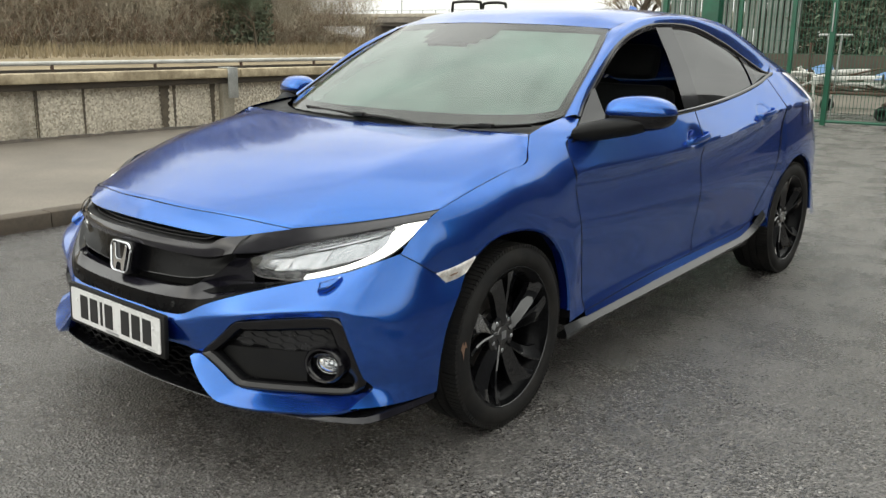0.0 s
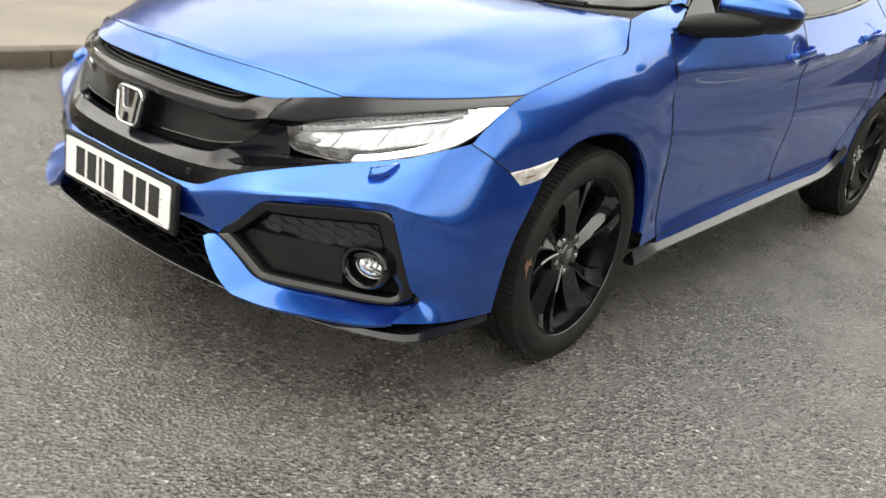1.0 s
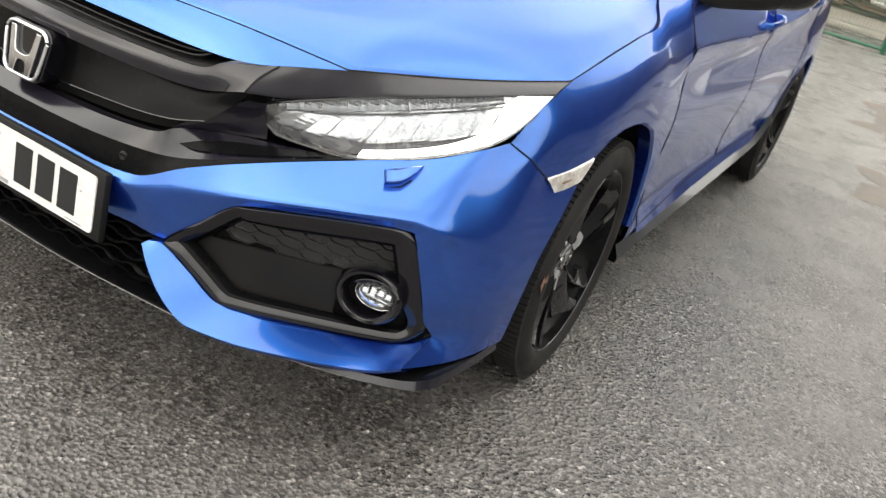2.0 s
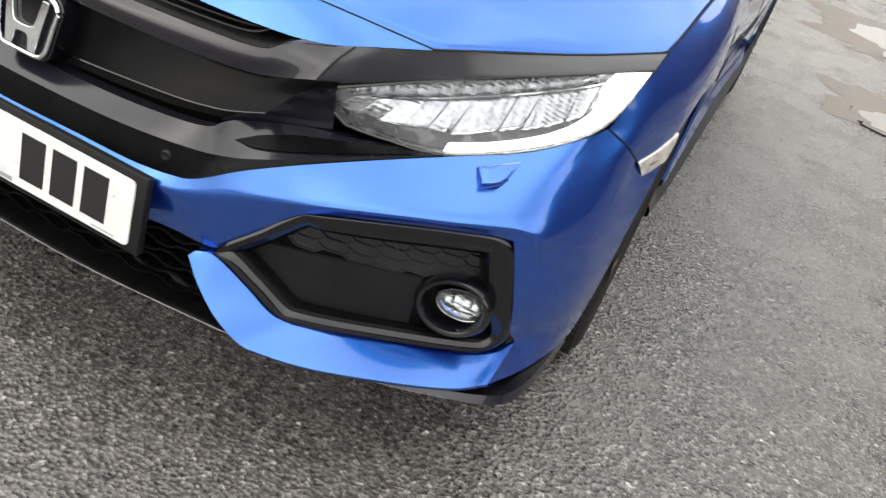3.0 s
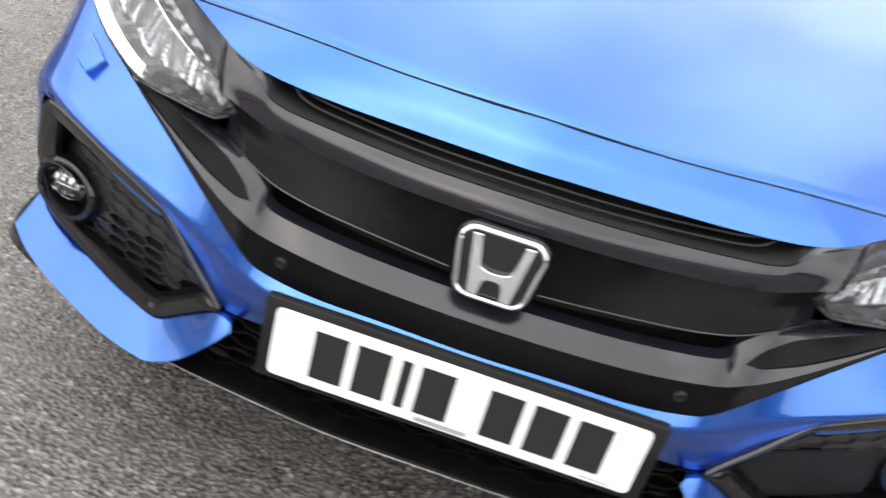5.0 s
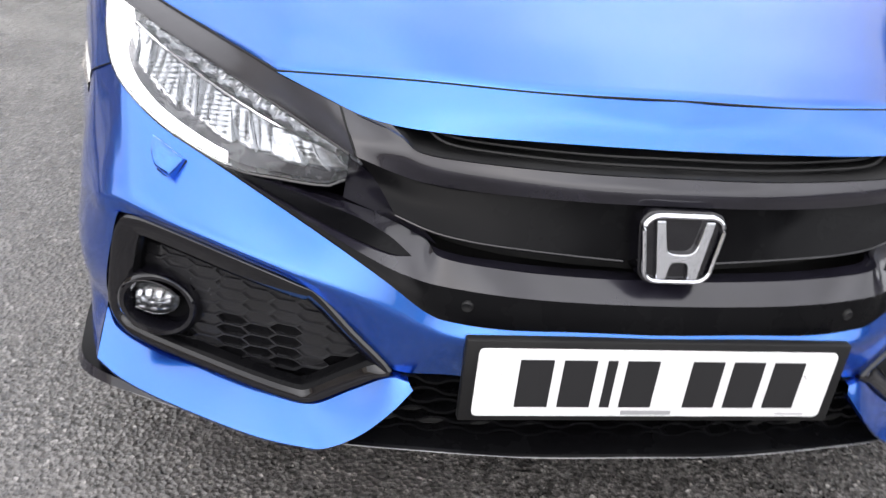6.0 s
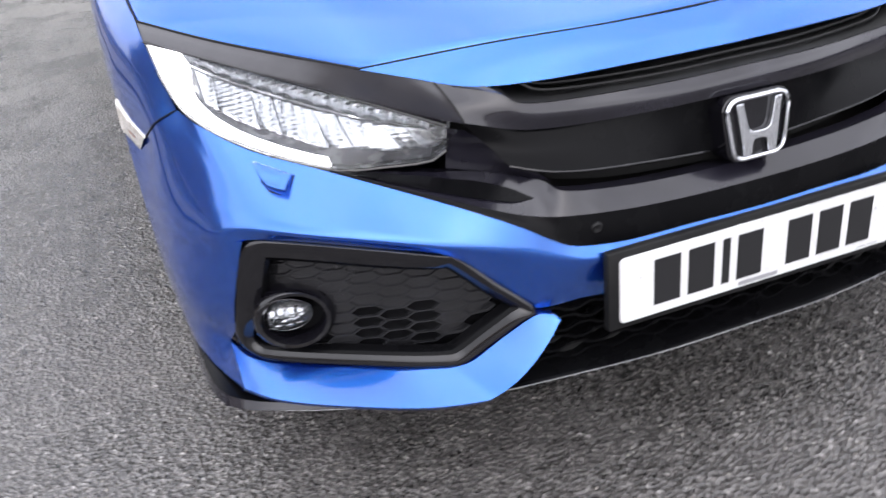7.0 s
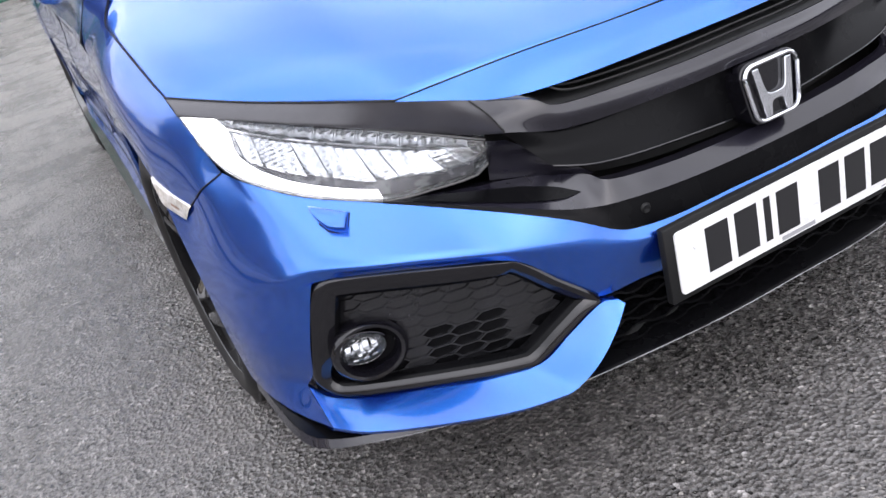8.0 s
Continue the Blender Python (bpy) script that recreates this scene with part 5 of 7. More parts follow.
# Side skirts.
sk = [[(0.866, 1.236, 0.264), (0.872, 1.45, 0.272), (0.872, 2.0, 0.293), (0.874, 2.6, 0.318), (0.878, 2.95, 0.345), (0.886, 3.12, 0.43)], [(0.884, 1.230, 0.232), (0.892, 1.45, 0.250), (0.896, 2.0, 0.272), (0.898, 2.6, 0.296), (0.900, 2.95, 0.320), (0.900, 3.14, 0.40)], [(0.880, 1.236, 0.213), (0.884, 1.45, 0.236), (0.888, 2.0, 0.257), (0.890, 2.6, 0.280), (0.892, 2.95, 0.302), (0.892, 3.15, 0.37)], [(0.80, 1.27, 0.200), (0.80, 1.45, 0.215), (0.80, 2.0, 0.23), (0.80, 2.6, 0.25), (0.80, 2.95, 0.27), (0.80, 3.18, 0.30)]]
both("side_skirt", grid(outward(patch(sk, 6, 3, True))), SKIRT, car, "grey side skirt")

# Wheel arch liners and underside.
liners = []
for yc, zc in (FRONT_HUB, REAR_HUB):
    a = np.radians(np.linspace(-6, 186, 30))
    r, rim_x = (0.402, 0.858) if yc < 2 else (ARCH - 0.010, 0.864)
    ring_ = lambda x, k=1.0: [(x, yc + r * k * math.cos(t), zc + r * k * math.sin(t)) for t in a]
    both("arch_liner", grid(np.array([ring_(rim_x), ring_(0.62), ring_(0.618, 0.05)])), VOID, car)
under = box(-0.60, 0.60, 0.16, 4.25, 0.20, 0.45, 0.02)
mid_under = box(-0.80, 0.80, 1.36, 3.20, 0.21, 0.60, 0.02)
nose_fill = box(-0.40, 0.40, 0.14, 0.7, 0.22, 0.68, 0.02)
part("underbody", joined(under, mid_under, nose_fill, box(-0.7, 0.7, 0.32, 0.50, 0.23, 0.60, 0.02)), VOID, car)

# ---- roof, pillars and glass ----
RAIL = [(0.738, 1.372, 1.006), (0.710, 1.498, 1.088), (0.672, 1.672, 1.194), (0.628, 1.822, 1.272), (0.592, 1.945, 1.328), (0.594, 2.20, 1.381), (0.596, 2.60, 1.402), (0.604, 3.00, 1.376), (0.618, 3.26, 1.320), (0.650, 3.60, 1.205), (0.672, 4.03, 1.080)]
WIN_TOP = [(0.775, 1.420, 1.006), (0.735, 1.541, 1.080), (0.702, 1.734, 1.210), (0.672, 1.895, 1.282), (0.655, 2.067, 1.329), (0.640, 2.28, 1.354), (0.636, 2.64, 1.346), (0.650, 2.99, 1.272), (0.676, 3.20, 1.200), (0.714, 3.38, 1.130), (0.742, 3.46, 1.112)]
pillar = patch([RAIL, (np.array(RAIL) + WIN_TOP) / 2 + (0.014, 0, 0.012), WIN_TOP], 6, 4)
both("roof_pillar", grid(outward(pillar, (0, 2.2, 1.0))), PAINT, car, "blue roof pillar and rail")
both("pillar_gap", joined(gap(spline(RAIL[:5], 8), 0.004), gap(spline(moved(WIN_TOP, 0.002), 8), 0.006)), GLOSS, car, "black window seal")
ROOF = [
    [(0, 1.765, 1.350), (0.22, 1.775, 1.347), (0.43, 1.85, 1.340), (0.592, 1.945, 1.329)],
    [(0, 2.00, 1.408), (0.22, 2.00, 1.405), (0.44, 2.04, 1.393), (0.594, 2.10, 1.364)],
    [(0, 2.40, 1.434), (0.22, 2.40, 1.431), (0.44, 2.41, 1.419), (0.599, 2.45, 1.397)],
    [(0, 2.90, 1.424), (0.22, 2.90, 1.421), (0.44, 2.90, 1.410), (0.602, 2.90, 1.387)],
    [(0, 3.40, 1.355), (0.22, 3.40, 1.350), (0.44, 3.38, 1.335), (0.624, 3.32, 1.302)],
    [(0, 3.80, 1.235), (0.22, 3.80, 1.230), (0.46, 3.76, 1.200), (0.656, 3.70, 1.172)],
    [(0, 4.15, 1.115), (0.24, 4.14, 1.110), (0.48, 4.08, 1.090), (0.672, 4.03, 1.080)],
]
# Rear pillars between the roof and the rear wings.
belt_rear = [(x, y, z) for y, x, z in BELT[6:10]]
both("rear_pillar", grid(outward(patch([RAIL[9:10] + [(0.657, 3.75, 1.163), (0.664, 3.90, 1.119), RAIL[10]], [(0.700, 3.53, 1.165), (0.690, 3.70, 1.142), (0.688, 3.87, 1.112), (0.677, 4.04, 1.073)], belt_rear], 6, 4), (0, 3.0, 0.8))), PAINT, car, "blue rear pillar")
part("roof", grid(outward(patch([whole(r) for r in ROOF], 6, 6), (0, 2.2, 0.8))), PAINT, car, "blue roof")
TAIL = [
    [(0, 4.15, 1.115), (0.24, 4.14, 1.110), (0.48, 4.08, 1.095), (0.672, 4.03, 1.080), (0.70, 4.05, 1.055)],
    [(0, 4.40, 1.02), (0.26, 4.38, 1.015), (0.50, 4.32, 1.005), (0.64, 4.24, 1.00), (0.69, 4.19, 0.98)],
    [(0, 4.42, 0.80), (0.28, 4.41, 0.80), (0.52, 4.38, 0.80), (0.67, 4.30, 0.80), (0.715, 4.26, 0.80)],
    [(0, 4.47, 0.55), (0.30, 4.46, 0.55), (0.55, 4.42, 0.55), (0.69, 4.32, 0.55), (0.735, 4.27, 0.55)],
    [(0, 4.42, 0.30), (0.30, 4.41, 0.30), (0.55, 4.38, 0.30), (0.69, 4.31, 0.30), (0.735, 4.27, 0.30)],
]
part("tailgate", grid(outward(patch([whole(r) for r in TAIL], 5, 5))), PAINT, car, "blue tailgate and rear bumper")
tl = []
for f in np.linspace(0, 1, 14):
    row = []
    for u in np.linspace(0, 1, 12):
        z0 = 0.895 + 0.235 * f
        lead = float(np.interp(z0, [0.895, 0.92, 1.01, 1.06, 1.13], [3.83, 3.795, 3.785, 3.72, 3.585]))
        y = lead + (4.16 - lead) * u
        z = min(z0, along(BELT, y)[1] - 0.001)
        edge_ = 0.0 if 0 < u < 1 and 0 < f < 1 else 0.010
        row.append((flank_x(y, z, BELT) + 0.006 - edge_, y, z))
    tl.append(row)
both("tail_lamp", grid(outward(np.array(tl), (0, 3.6, 0.7))), LAMPWHITE, car, "pale clear tail lamp corner")

# Windscreen with its black border, cowl and wipers.
SCREEN_ROWS = [
    [(0, 1.085, 0.972), (0.25, 1.10, 0.972), (0.50, 1.16, 0.974), (0.65, 1.265, 0.984), (0.731, 1.376, 1.009)],
    [(0, 1.27, 1.090), (0.24, 1.285, 1.090), (0.48, 1.34, 1.092), (0.62, 1.445, 1.094), (0.699, 1.536, 1.110)],
    [(0, 1.50, 1.222), (0.23, 1.515, 1.221), (0.46, 1.57, 1.219), (0.585, 1.660, 1.218), (0.652, 1.738, 1.228)],
    [(0, 1.765, 1.349), (0.22, 1.775, 1.346), (0.44, 1.83, 1.338), (0.515, 1.885, 1.334), (0.586, 1.940, 1.326)],
]
screen_grid = outward(patch([whole(r) for r in SCREEN_ROWS], 6, 6), (0, 2.2, 0.6))
screen = part("windscreen", grid(screen_grid), SCREEN, car, "greenish windscreen full of pale sky reflections")
screen.visible_shadow = False
sg = patch([whole(r) for r in SCREEN_ROWS], 6, 6) + (0, 0.006, -0.004)
border = joined(grid(sg[-2:]), grid(sg[:3]), grid(sg[:, :3]), grid(sg[:, -3:]))
part("screen_border", border, MATT, screen, "black printed border")
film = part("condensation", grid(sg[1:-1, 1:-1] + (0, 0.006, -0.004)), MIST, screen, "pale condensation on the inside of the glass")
film.visible_shadow = False
part("mirror_bracket", joined(grid(sg[-4:, 19:30]), grid(sg[-5:-3, 20:29])), MATT, screen, "black camera housing")
part("rear_view_mirror", box(-0.11, 0.11, 1.58, 1.60, 1.20, 1.265, 0.01), MATT, screen)
cowl = [whole([(0, 1.045, 0.950), (0.38, 1.075, 0.950), (0.66, 1.11, 0.955), (0.78, 1.15, 0.965)]), whole([(0, 1.09, 0.966), (0.40, 1.13, 0.966), (0.66, 1.25, 0.975), (0.738, 1.345, 0.995)])]
part("cowl_panel", grid(outward(patch(cowl, 6, 3))), MATT, car, "black cowl panel under the windscreen")


def wiper(pivot, joint, heel, tip):
    """A wiper at rest: an arm from its pivot to a block that holds the blade."""
    arm = spline([pivot, np.array(pivot) * 0.45 + np.array(joint) * 0.55 + (0, 0, 0.006), joint], 8)
    w = part("wiper", tube(arm, 0.0065, 8), MATT, car, "black windscreen wiper")
    part("wiper_joint", placed(box(-0.028, 0.028, -0.012, 0.012, -0.007, 0.009, 0.003), Matrix.Translation(joint)), MATT, w)
    blade = spline([heel, np.array(joint) + (0, 0.006, -0.003), tip], 8)
    part("wiper_blade", joined(tube(blade, 0.0045, 6), tube(blade + (0, 0.007, -0.006), 0.003, 6)), MATT, w)


wiper((0.34, 1.098, 0.958), (-0.03, 1.082, 0.984), (0.03, 1.080, 0.981), (-0.42, 1.152, 0.990))
wiper((0.40, 1.105, 0.958), (0.57, 1.128, 0.980), (0.46, 1.108, 0.974), (0.70, 1.215, 0.988))

# Side glass, belt seals and pillar trims.
belt_p = spline([(x, y, z) for y, x, z in BELT], 8)
wt = spline(WIN_TOP, 10)


def belt_at(y):
    return np.array([np.interp(y, belt_p[:, 1], belt_p[:, 0]), y, np.interp(y, belt_p[:, 1], belt_p[:, 2])])


def win_at(y):
    return np.array([np.interp(y, wt[:, 1], wt[:, 0]), y, np.interp(y, wt[:, 1], wt[:, 2])])


def pane(y0, y1, n=20, lean=0.0, inset=0.012):
    rows = []
    for f in np.linspace(0, 1, 7):
        row = []
        for y in np.linspace(y0, y1, n):
            a, b = belt_at(y), win_at(y + lean * f * (1 if y > (y0 + y1) / 2 else 0))
            p = a * (1 - f) + b * f + (0.012 * math.sin(math.pi * f) - inset, 0, 0)
            row.append(p)
        rows.append(row)
    return grid(outward(np.array(rows), (0, 2.3, 0.9)))


for i, door in enumerate(rear_doors):
    g = pane(2.40, 3.14)
    p = part("side_window", g if i == 0 else flip(g), DARKGLASS, door, "dark tinted rear side window")
    p.visible_shadow = False
    q = part("quarter_window", pane(3.19, 3.42, 12) if i == 0 else flip(pane(3.19, 3.42, 12)), DARKGLASS, door, "small dark quarter window")
    q.visible_shadow = False
g = flip(pane(1.52, 2.25))
far = part("side_window", g, SCREEN, front_doors[1], "clear front side window")
far.visible_shadow = False
g = pane(2.26, 2.41, 8, 0, 0.004)
both("pillar_cover", g, GLOSS, car, "gloss black door pillar cover")
g = pane(2.242, 2.264, 4, 0, 0.003)
both("window_frame", g, GLOSS, car, "black door frame at the pillar")
g = pane(3.13, 3.20, 6, 0, 0.006)
both("pillar_cover", g, GLOSS, car)
both("belt_seal", joined(tube(np.array([belt_at(y) + (0.001, 0, 0.004) for y in np.linspace(1.36, 3.45, 60)]), 0.010, 8)), GLOSS, car, "black window seal")
sail = [[(0.840, 1.268, 0.931), (0.840, 1.42, 0.945), (0.836, 1.57, 0.955)], [(0.790, 1.406, 1.000), (0.791, 1.50, 1.003), (0.790, 1.585, 1.008)], [(0.738, 1.562, 1.096), (0.736, 1.578, 1.101), (0.734, 1.592, 1.106)]]
rim = spline(WIN_TOP, 8)
run = np.gradient(rim, axis=0)
run /= np.linalg.norm(run[:, 1:], axis=1)[:, None]
sink = np.stack([0 * run[:, 0], run[:, 2], -run[:, 1]], 1)
both("window_frame", grid(outward(np.array([rim + (0.004, 0, 0) - sink * 0.003, rim + (0.0065, 0, 0) + sink * 0.004, rim + (0.004, 0, 0) + sink * 0.020, rim + (-0.012, 0, 0) + sink * 0.024]), (0, 2.3, 0.9))), SATIN, car, "black frame over the side windows")
both("mirror_sail", grid(outward(patch(sail, 5, 4))), GLOSS, car, "black triangle at the foot of the mirror")


# Door mirrors.
def mirror(s):
    side = (lambda q: q) if s > 0 else flip
    # rings along x, from the car outwards
    xs = [0.842, 0.848, 0.865, 0.90, 0.95, 0.99, 1.03, 1.055, 1.066, 1.069]
    over = [0.002, 0.034, 0.054, 0.065, 0.069, 0.065, 0.053, 0.037, 0.019, 0.001]
    under = [0.002, 0.036, 0.048, 0.057, 0.061, 0.059, 0.049, 0.033, 0.016, 0.001]
    deep = [0.004, 0.045, 0.072, 0.090, 0.096, 0.094, 0.080, 0.054, 0.026, 0.002]
    rings = []
    for x, a, b, d in zip(xs, over, under, deep):
        ring_ = []
        for t in np.radians(np.linspace(0, 360, 32, endpoint=False)):
            c, h = math.cos(t), math.sin(t)
            ring_.append((x, min(1.525 + 0.36 * (x - 0.842) + d * math.copysign(abs(c) ** 0.75, c), 1.625), 1.020 + (a if h > 0 else b) * math.copysign(abs(h) ** 0.8, h)))
        rings.append(ring_)
    full = spline_rows(np.array(rings), 4)
    body_v, body_f = grid(np.concatenate([full, full[:, :1]], 1))
    blue = [np.mean([body_v[i][2] for i in f]) > 1.022 and min(body_v[i][1] for i in f) < 1.622 for f in body_f]
    caps, base = [f for f, k in zip(body_f, blue) if k], [f for f, k in zip(body_f, blue) if not k]
    m = part("door_mirror", side((body_v, base)), GLOSS, car, "blue and black door mirror")
    part("mirror_cap", side((body_v, caps)), PAINT, m, "blue mirror cap", thick=0.003)
    part("mirror_glass", side(grid(np.array([[(x, 1.6265, z) for x in np.linspace(0.885, 1.015, 8)] for z in np.linspace(0.985, 1.058, 6)]))), MIRROR_GLASS, m)
    part("mirror_arm", side(grid(spline_rows(np.array([[(x, yc + ry * math.cos(t), zc + rz * math.sin(t)) for t in np.linspace(0, 2 * math.pi, 17)] for x, yc, zc, ry, rz in ((0.830, 1.395, 0.960, 0.118, 0.034), (0.862, 1.43, 0.966, 0.105, 0.038), (0.90, 1.475, 0.974, 0.095, 0.038), (0.96, 1.535, 0.985, 0.085, 0.034), (1.03, 1.585, 1.002, 0.05, 0.018))]), 4))), MATT, m, "black mirror arm")


mirror(1), mirror(-1)


# Door handles in their scoops.
def handle(y, z, door, s):
    side = (lambda q: q) if s > 0 else flip
    x = flank_x(y, z, BELT)
    p = spline([(x - 0.004, y - 0.105, z - 0.012), (x + 0.026, y - 0.085, z - 0.006), (x + 0.036, y, z + 0.002), (x + 0.028, y + 0.085, z + 0.012), (x - 0.004, y + 0.105, z + 0.014)], 6)
    g = np.array([p + (0, 0, 0.012), p + (0.005, 0, 0), p - (0, 0, 0.012), p - (0.012, 0, 0.010), p - (0.012, 0, -0.010), p + (0, 0, 0.012)])
    part("door_handle", side(grid(outward(g, (x, y, z)))), PAINT, door, "blue door handle")


for y, z, doors in ((2.255, 0.868, front_doors), (3.06, 0.930, rear_doors)):
    handle(y, z, doors[0], 1), handle(y, z, doors[1], -1)
cap = np.array([[(flank_x(y, z, BELT) + 0.001, y, z) for y in np.linspace(3.62, 3.76, 6)] for z in np.linspace(0.83, 0.96, 6)])
part("fuel_flap_gap", joined(*[tube(np.array(e), 0.0016, 5) for e in (cap[0], cap[-1], cap[:, 0], cap[:, -1])]), VOID, car)
part("shark_fin", grid(outward(patch([[(0.0, 3.20, 1.47), (0.0, 3.28, 1.46), (0.0, 3.34, 1.42)], [(0.02, 3.14, 1.40), (0.028, 3.26, 1.40), (0.02, 3.36, 1.375)]], 5, 3), (-0.5, 3.25, 1.4))), PAINT, car)


# ---- wheels ----
def wheel(s, y):
    side = (lambda q: q) if s > 0 else flip
    # the front wheels are turned a little to the car's left
    c = Matrix.Translation((0.768, y, 0.3135)) @ pose(0, 0, 0, 0, 0, 2.0 * s if y < 2 else 0)
    w = part("wheel", side(placed(lathe([(-0.10, 0.205), (-0.085, 0.200), (0.03, 0.195), (0.085, 0.212), (0.096, 0.226), (0.101, 0.236), (0.104, 0.240), (0.100, 0.243)], 96), c)), PANEL, car, "gloss black alloy wheel with five split spokes")
    tyre = [(-0.10, 0.238), (-0.112, 0.262), (-0.115, 0.290), (-0.100, 0.312), (-0.085, 0.319), (-0.046, 0.320), (-0.045, 0.313), (-0.039, 0.313), (-0.038, 0.320), (-0.004, 0.321), (-0.003, 0.313), (0.003, 0.313), (0.004, 0.321), (0.038, 0.320), (0.039, 0.313), (0.045, 0.313), (0.046, 0.320), (0.085, 0.318), (0.100, 0.311), (0.112, 0.296), (0.117, 0.279), (0.116, 0.262), (0.110, 0.248), (0.102, 0.241), (0.096, 0.239)]
    v, f = lathe([(a, 0.238 + (b - 0.238) * 0.93) for a, b in tyre], 120)
    v = [(x, a, max(b, -0.3130)) for x, a, b in v]
    part("tyre", side(placed((v, f), c)), RUBBER, w, "worn black road tyre")
    blocks = []
    for k in range(120):
        a = 2 * math.pi * k / 120
        blocks.append(placed(box(0.050, 0.104, -0.0058, 0.0058, 0.296, 0.3160, 0.0), c @ pose(0, 0, 0, math.degrees(a))))
    for k in range(90):
        a = 2 * math.pi * k / 90
        for x in (-0.021, 0.021):
            blocks.append(placed(box(x - 0.0155, x + 0.0155, -0.0095, 0.0095, 0.300, 0.3165, 0.0), c @ pose(0, 0, 0, math.degrees(a) + (2 if x > 0 else 0)) @ pose(0, 0, 0, 0, 0, 14)))
    tagged(part("tread", side(joined(*blocks)), RUBBER, w, smooth=False), kind="stuff")
    if s > 0 and y < 1:
        v = [(0.1155 + 0.0022 * math.sin(i * 1.1), -0.283 + 0.018 * math.cos(i * 0.55) * (0.7 + 0.3 * math.sin(i * 2.7)), 0.035 + 0.034 * math.sin(i * 0.55) * (0.7 + 0.3 * math.cos(i * 3.1))) for i in range(12)]
        part("scuff", placed((v, [tuple(range(12))]), c), SCUFF, w, "brown scuff on the tyre wall", smooth=False)
    spokes = []
    for k in range(5):
        for d in (-1, 1):
            a0 = 2 * math.pi * k / 5 + math.pi / 2
            # a spoke blade from the hub, splitting and curving to the rim
            path = [(0.040, 0.10 * d), (0.085, 0.20 * d + 0.02), (0.140, 0.23 * d + 0.05), (0.190, 0.25 * d + 0.10), (0.230, 0.27 * d + 0.17)]
            half = [0.30, 0.24, 0.20, 0.19, 0.215] if d < 0 else [0.28, 0.17, 0.130, 0.120, 0.150]
            prof = [0.062, 0.068, 0.073, 0.081, 0.093] if d < 0 else [0.066, 0.074, 0.080, 0.087, 0.095]
            rows = []
            for (r, da), h, x in zip(path, half, prof):
                am = a0 + da
                # each blade is a slanted facet with a narrow edge
                rows.append([(x + dx, r * math.cos(am + d * h * w), r * math.sin(am + d * h * w)) for w, dx in ((-1.0, -0.030), (-1.0, 0.006), (-0.75, 0.010), (-0.2, 0.004), (0.5, -0.006), (1.0, -0.011), (1.0, -0.034))][::d])
            g = np.array(rows)
            g = np.stack([spline(g[:, i], 5) for i in range(g.shape[1])], 1)
            spokes.append(grid(g[:, ::-1]))
            if d == 1:
                part("spoke", side(placed(joined(*spokes[-2:]), c)), RIM, w)
    part("rim_edge", side(placed(lathe([(0.1035, 0.2385), (0.1055, 0.2400), (0.1045, 0.2425), (0.101, 0.2430)], 96), c)), SKIRT, w, "grey rim edge")
    part("hub", side(placed(lathe([(0.0, 0.075), (0.062, 0.072), (0.070, 0.060), (0.066, 0.040), (0.068, 0.034), (0.072, 0.032), (0.073, 0.0)], 40), c)), RIM, w)
    part("hub_badge", side(placed(box(0.072, 0.0745, -0.013, 0.013, -0.014, 0.014, 0.001), c)), SILVER, w, "silver badge on the hub cap")
    for k in range(5):
        a = 2 * math.pi * (k + 0.5) / 5 + math.pi / 2
        part("wheel_nut", side(placed(lathe([(0.045, 0.011), (0.066, 0.010), (0.070, 0.006), (0.070, 0.0)], 8), c @ Matrix.Translation((0, 0.056 * math.cos(a), 0.056 * math.sin(a))))), SILVER, w)
    part("brake_disc", side(placed(joined(lathe([(0.0, 0.06), (0.01, 0.135), (-0.012, 0.135), (-0.012, 0.06)], 48), lathe([(0.01, 0.05), (0.03, 0.07), (0.012, 0.08)], 30)), c)), DISC, w)
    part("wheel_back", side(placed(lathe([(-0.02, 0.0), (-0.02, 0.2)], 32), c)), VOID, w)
    return w


for y in (0.891, 3.590):
    wheel(1, y), wheel(-1, y)

# ---- inside the car ----
def seat(x, y, tilt=18):
    st = part("seat", placed(box(-0.25, 0.25, -0.10, 0.42, 0.0, 0.16, 0.05), Matrix.Translation((x, y, 0.42))), SEAT, car, "black car seat")
    part("backrest", placed(box(-0.24, 0.24, -0.06, 0.08, 0.0, 0.60, 0.05), Matrix.Translation((x, y + 0.42, 0.50)) @ pose(0, 0, 0, -tilt)), SEAT, st)
    part("headrest", placed(box(-0.13, 0.13, -0.05, 0.05, 0.63, 0.80, 0.04), Matrix.Translation((x, y + 0.42, 0.50)) @ pose(0, 0, 0, -tilt)), SEAT, st)


seat(0.37, 1.95), seat(-0.37, 1.95)
seat(0.42, 2.82, 24), seat(-0.42, 2.82, 24)
dash = [whole([(0, 1.12, 0.93), (0.35, 1.16, 0.93), (0.70, 1.30, 0.94)]), whole([(0, 1.40, 0.955), (0.35, 1.44, 0.955), (0.74, 1.50, 0.945)]), whole([(0, 1.60, 0.90), (0.35, 1.62, 0.90), (0.76, 1.64, 0.88)]), whole([(0, 1.62, 0.55), (0.35, 1.62, 0.55), (0.76, 1.64, 0.55)])]
part("dashboard", grid(outward(patch(dash, 6, 4), (0, 2.0, 0.3))), DASH, car, "black dashboard")
a = np.linspace(0, 2 * math.pi, 32, endpoint=False)
sw = Matrix.Translation((-0.37, 1.66, 0.92)) @ pose(0, 0, 0, 22)
steer = part("steering_wheel", placed(tube([(0.185 * math.cos(t), 0.0, 0.185 * math.sin(t)) for t in a], 0.016, 8, True), sw), DASH, car, "black steering wheel")
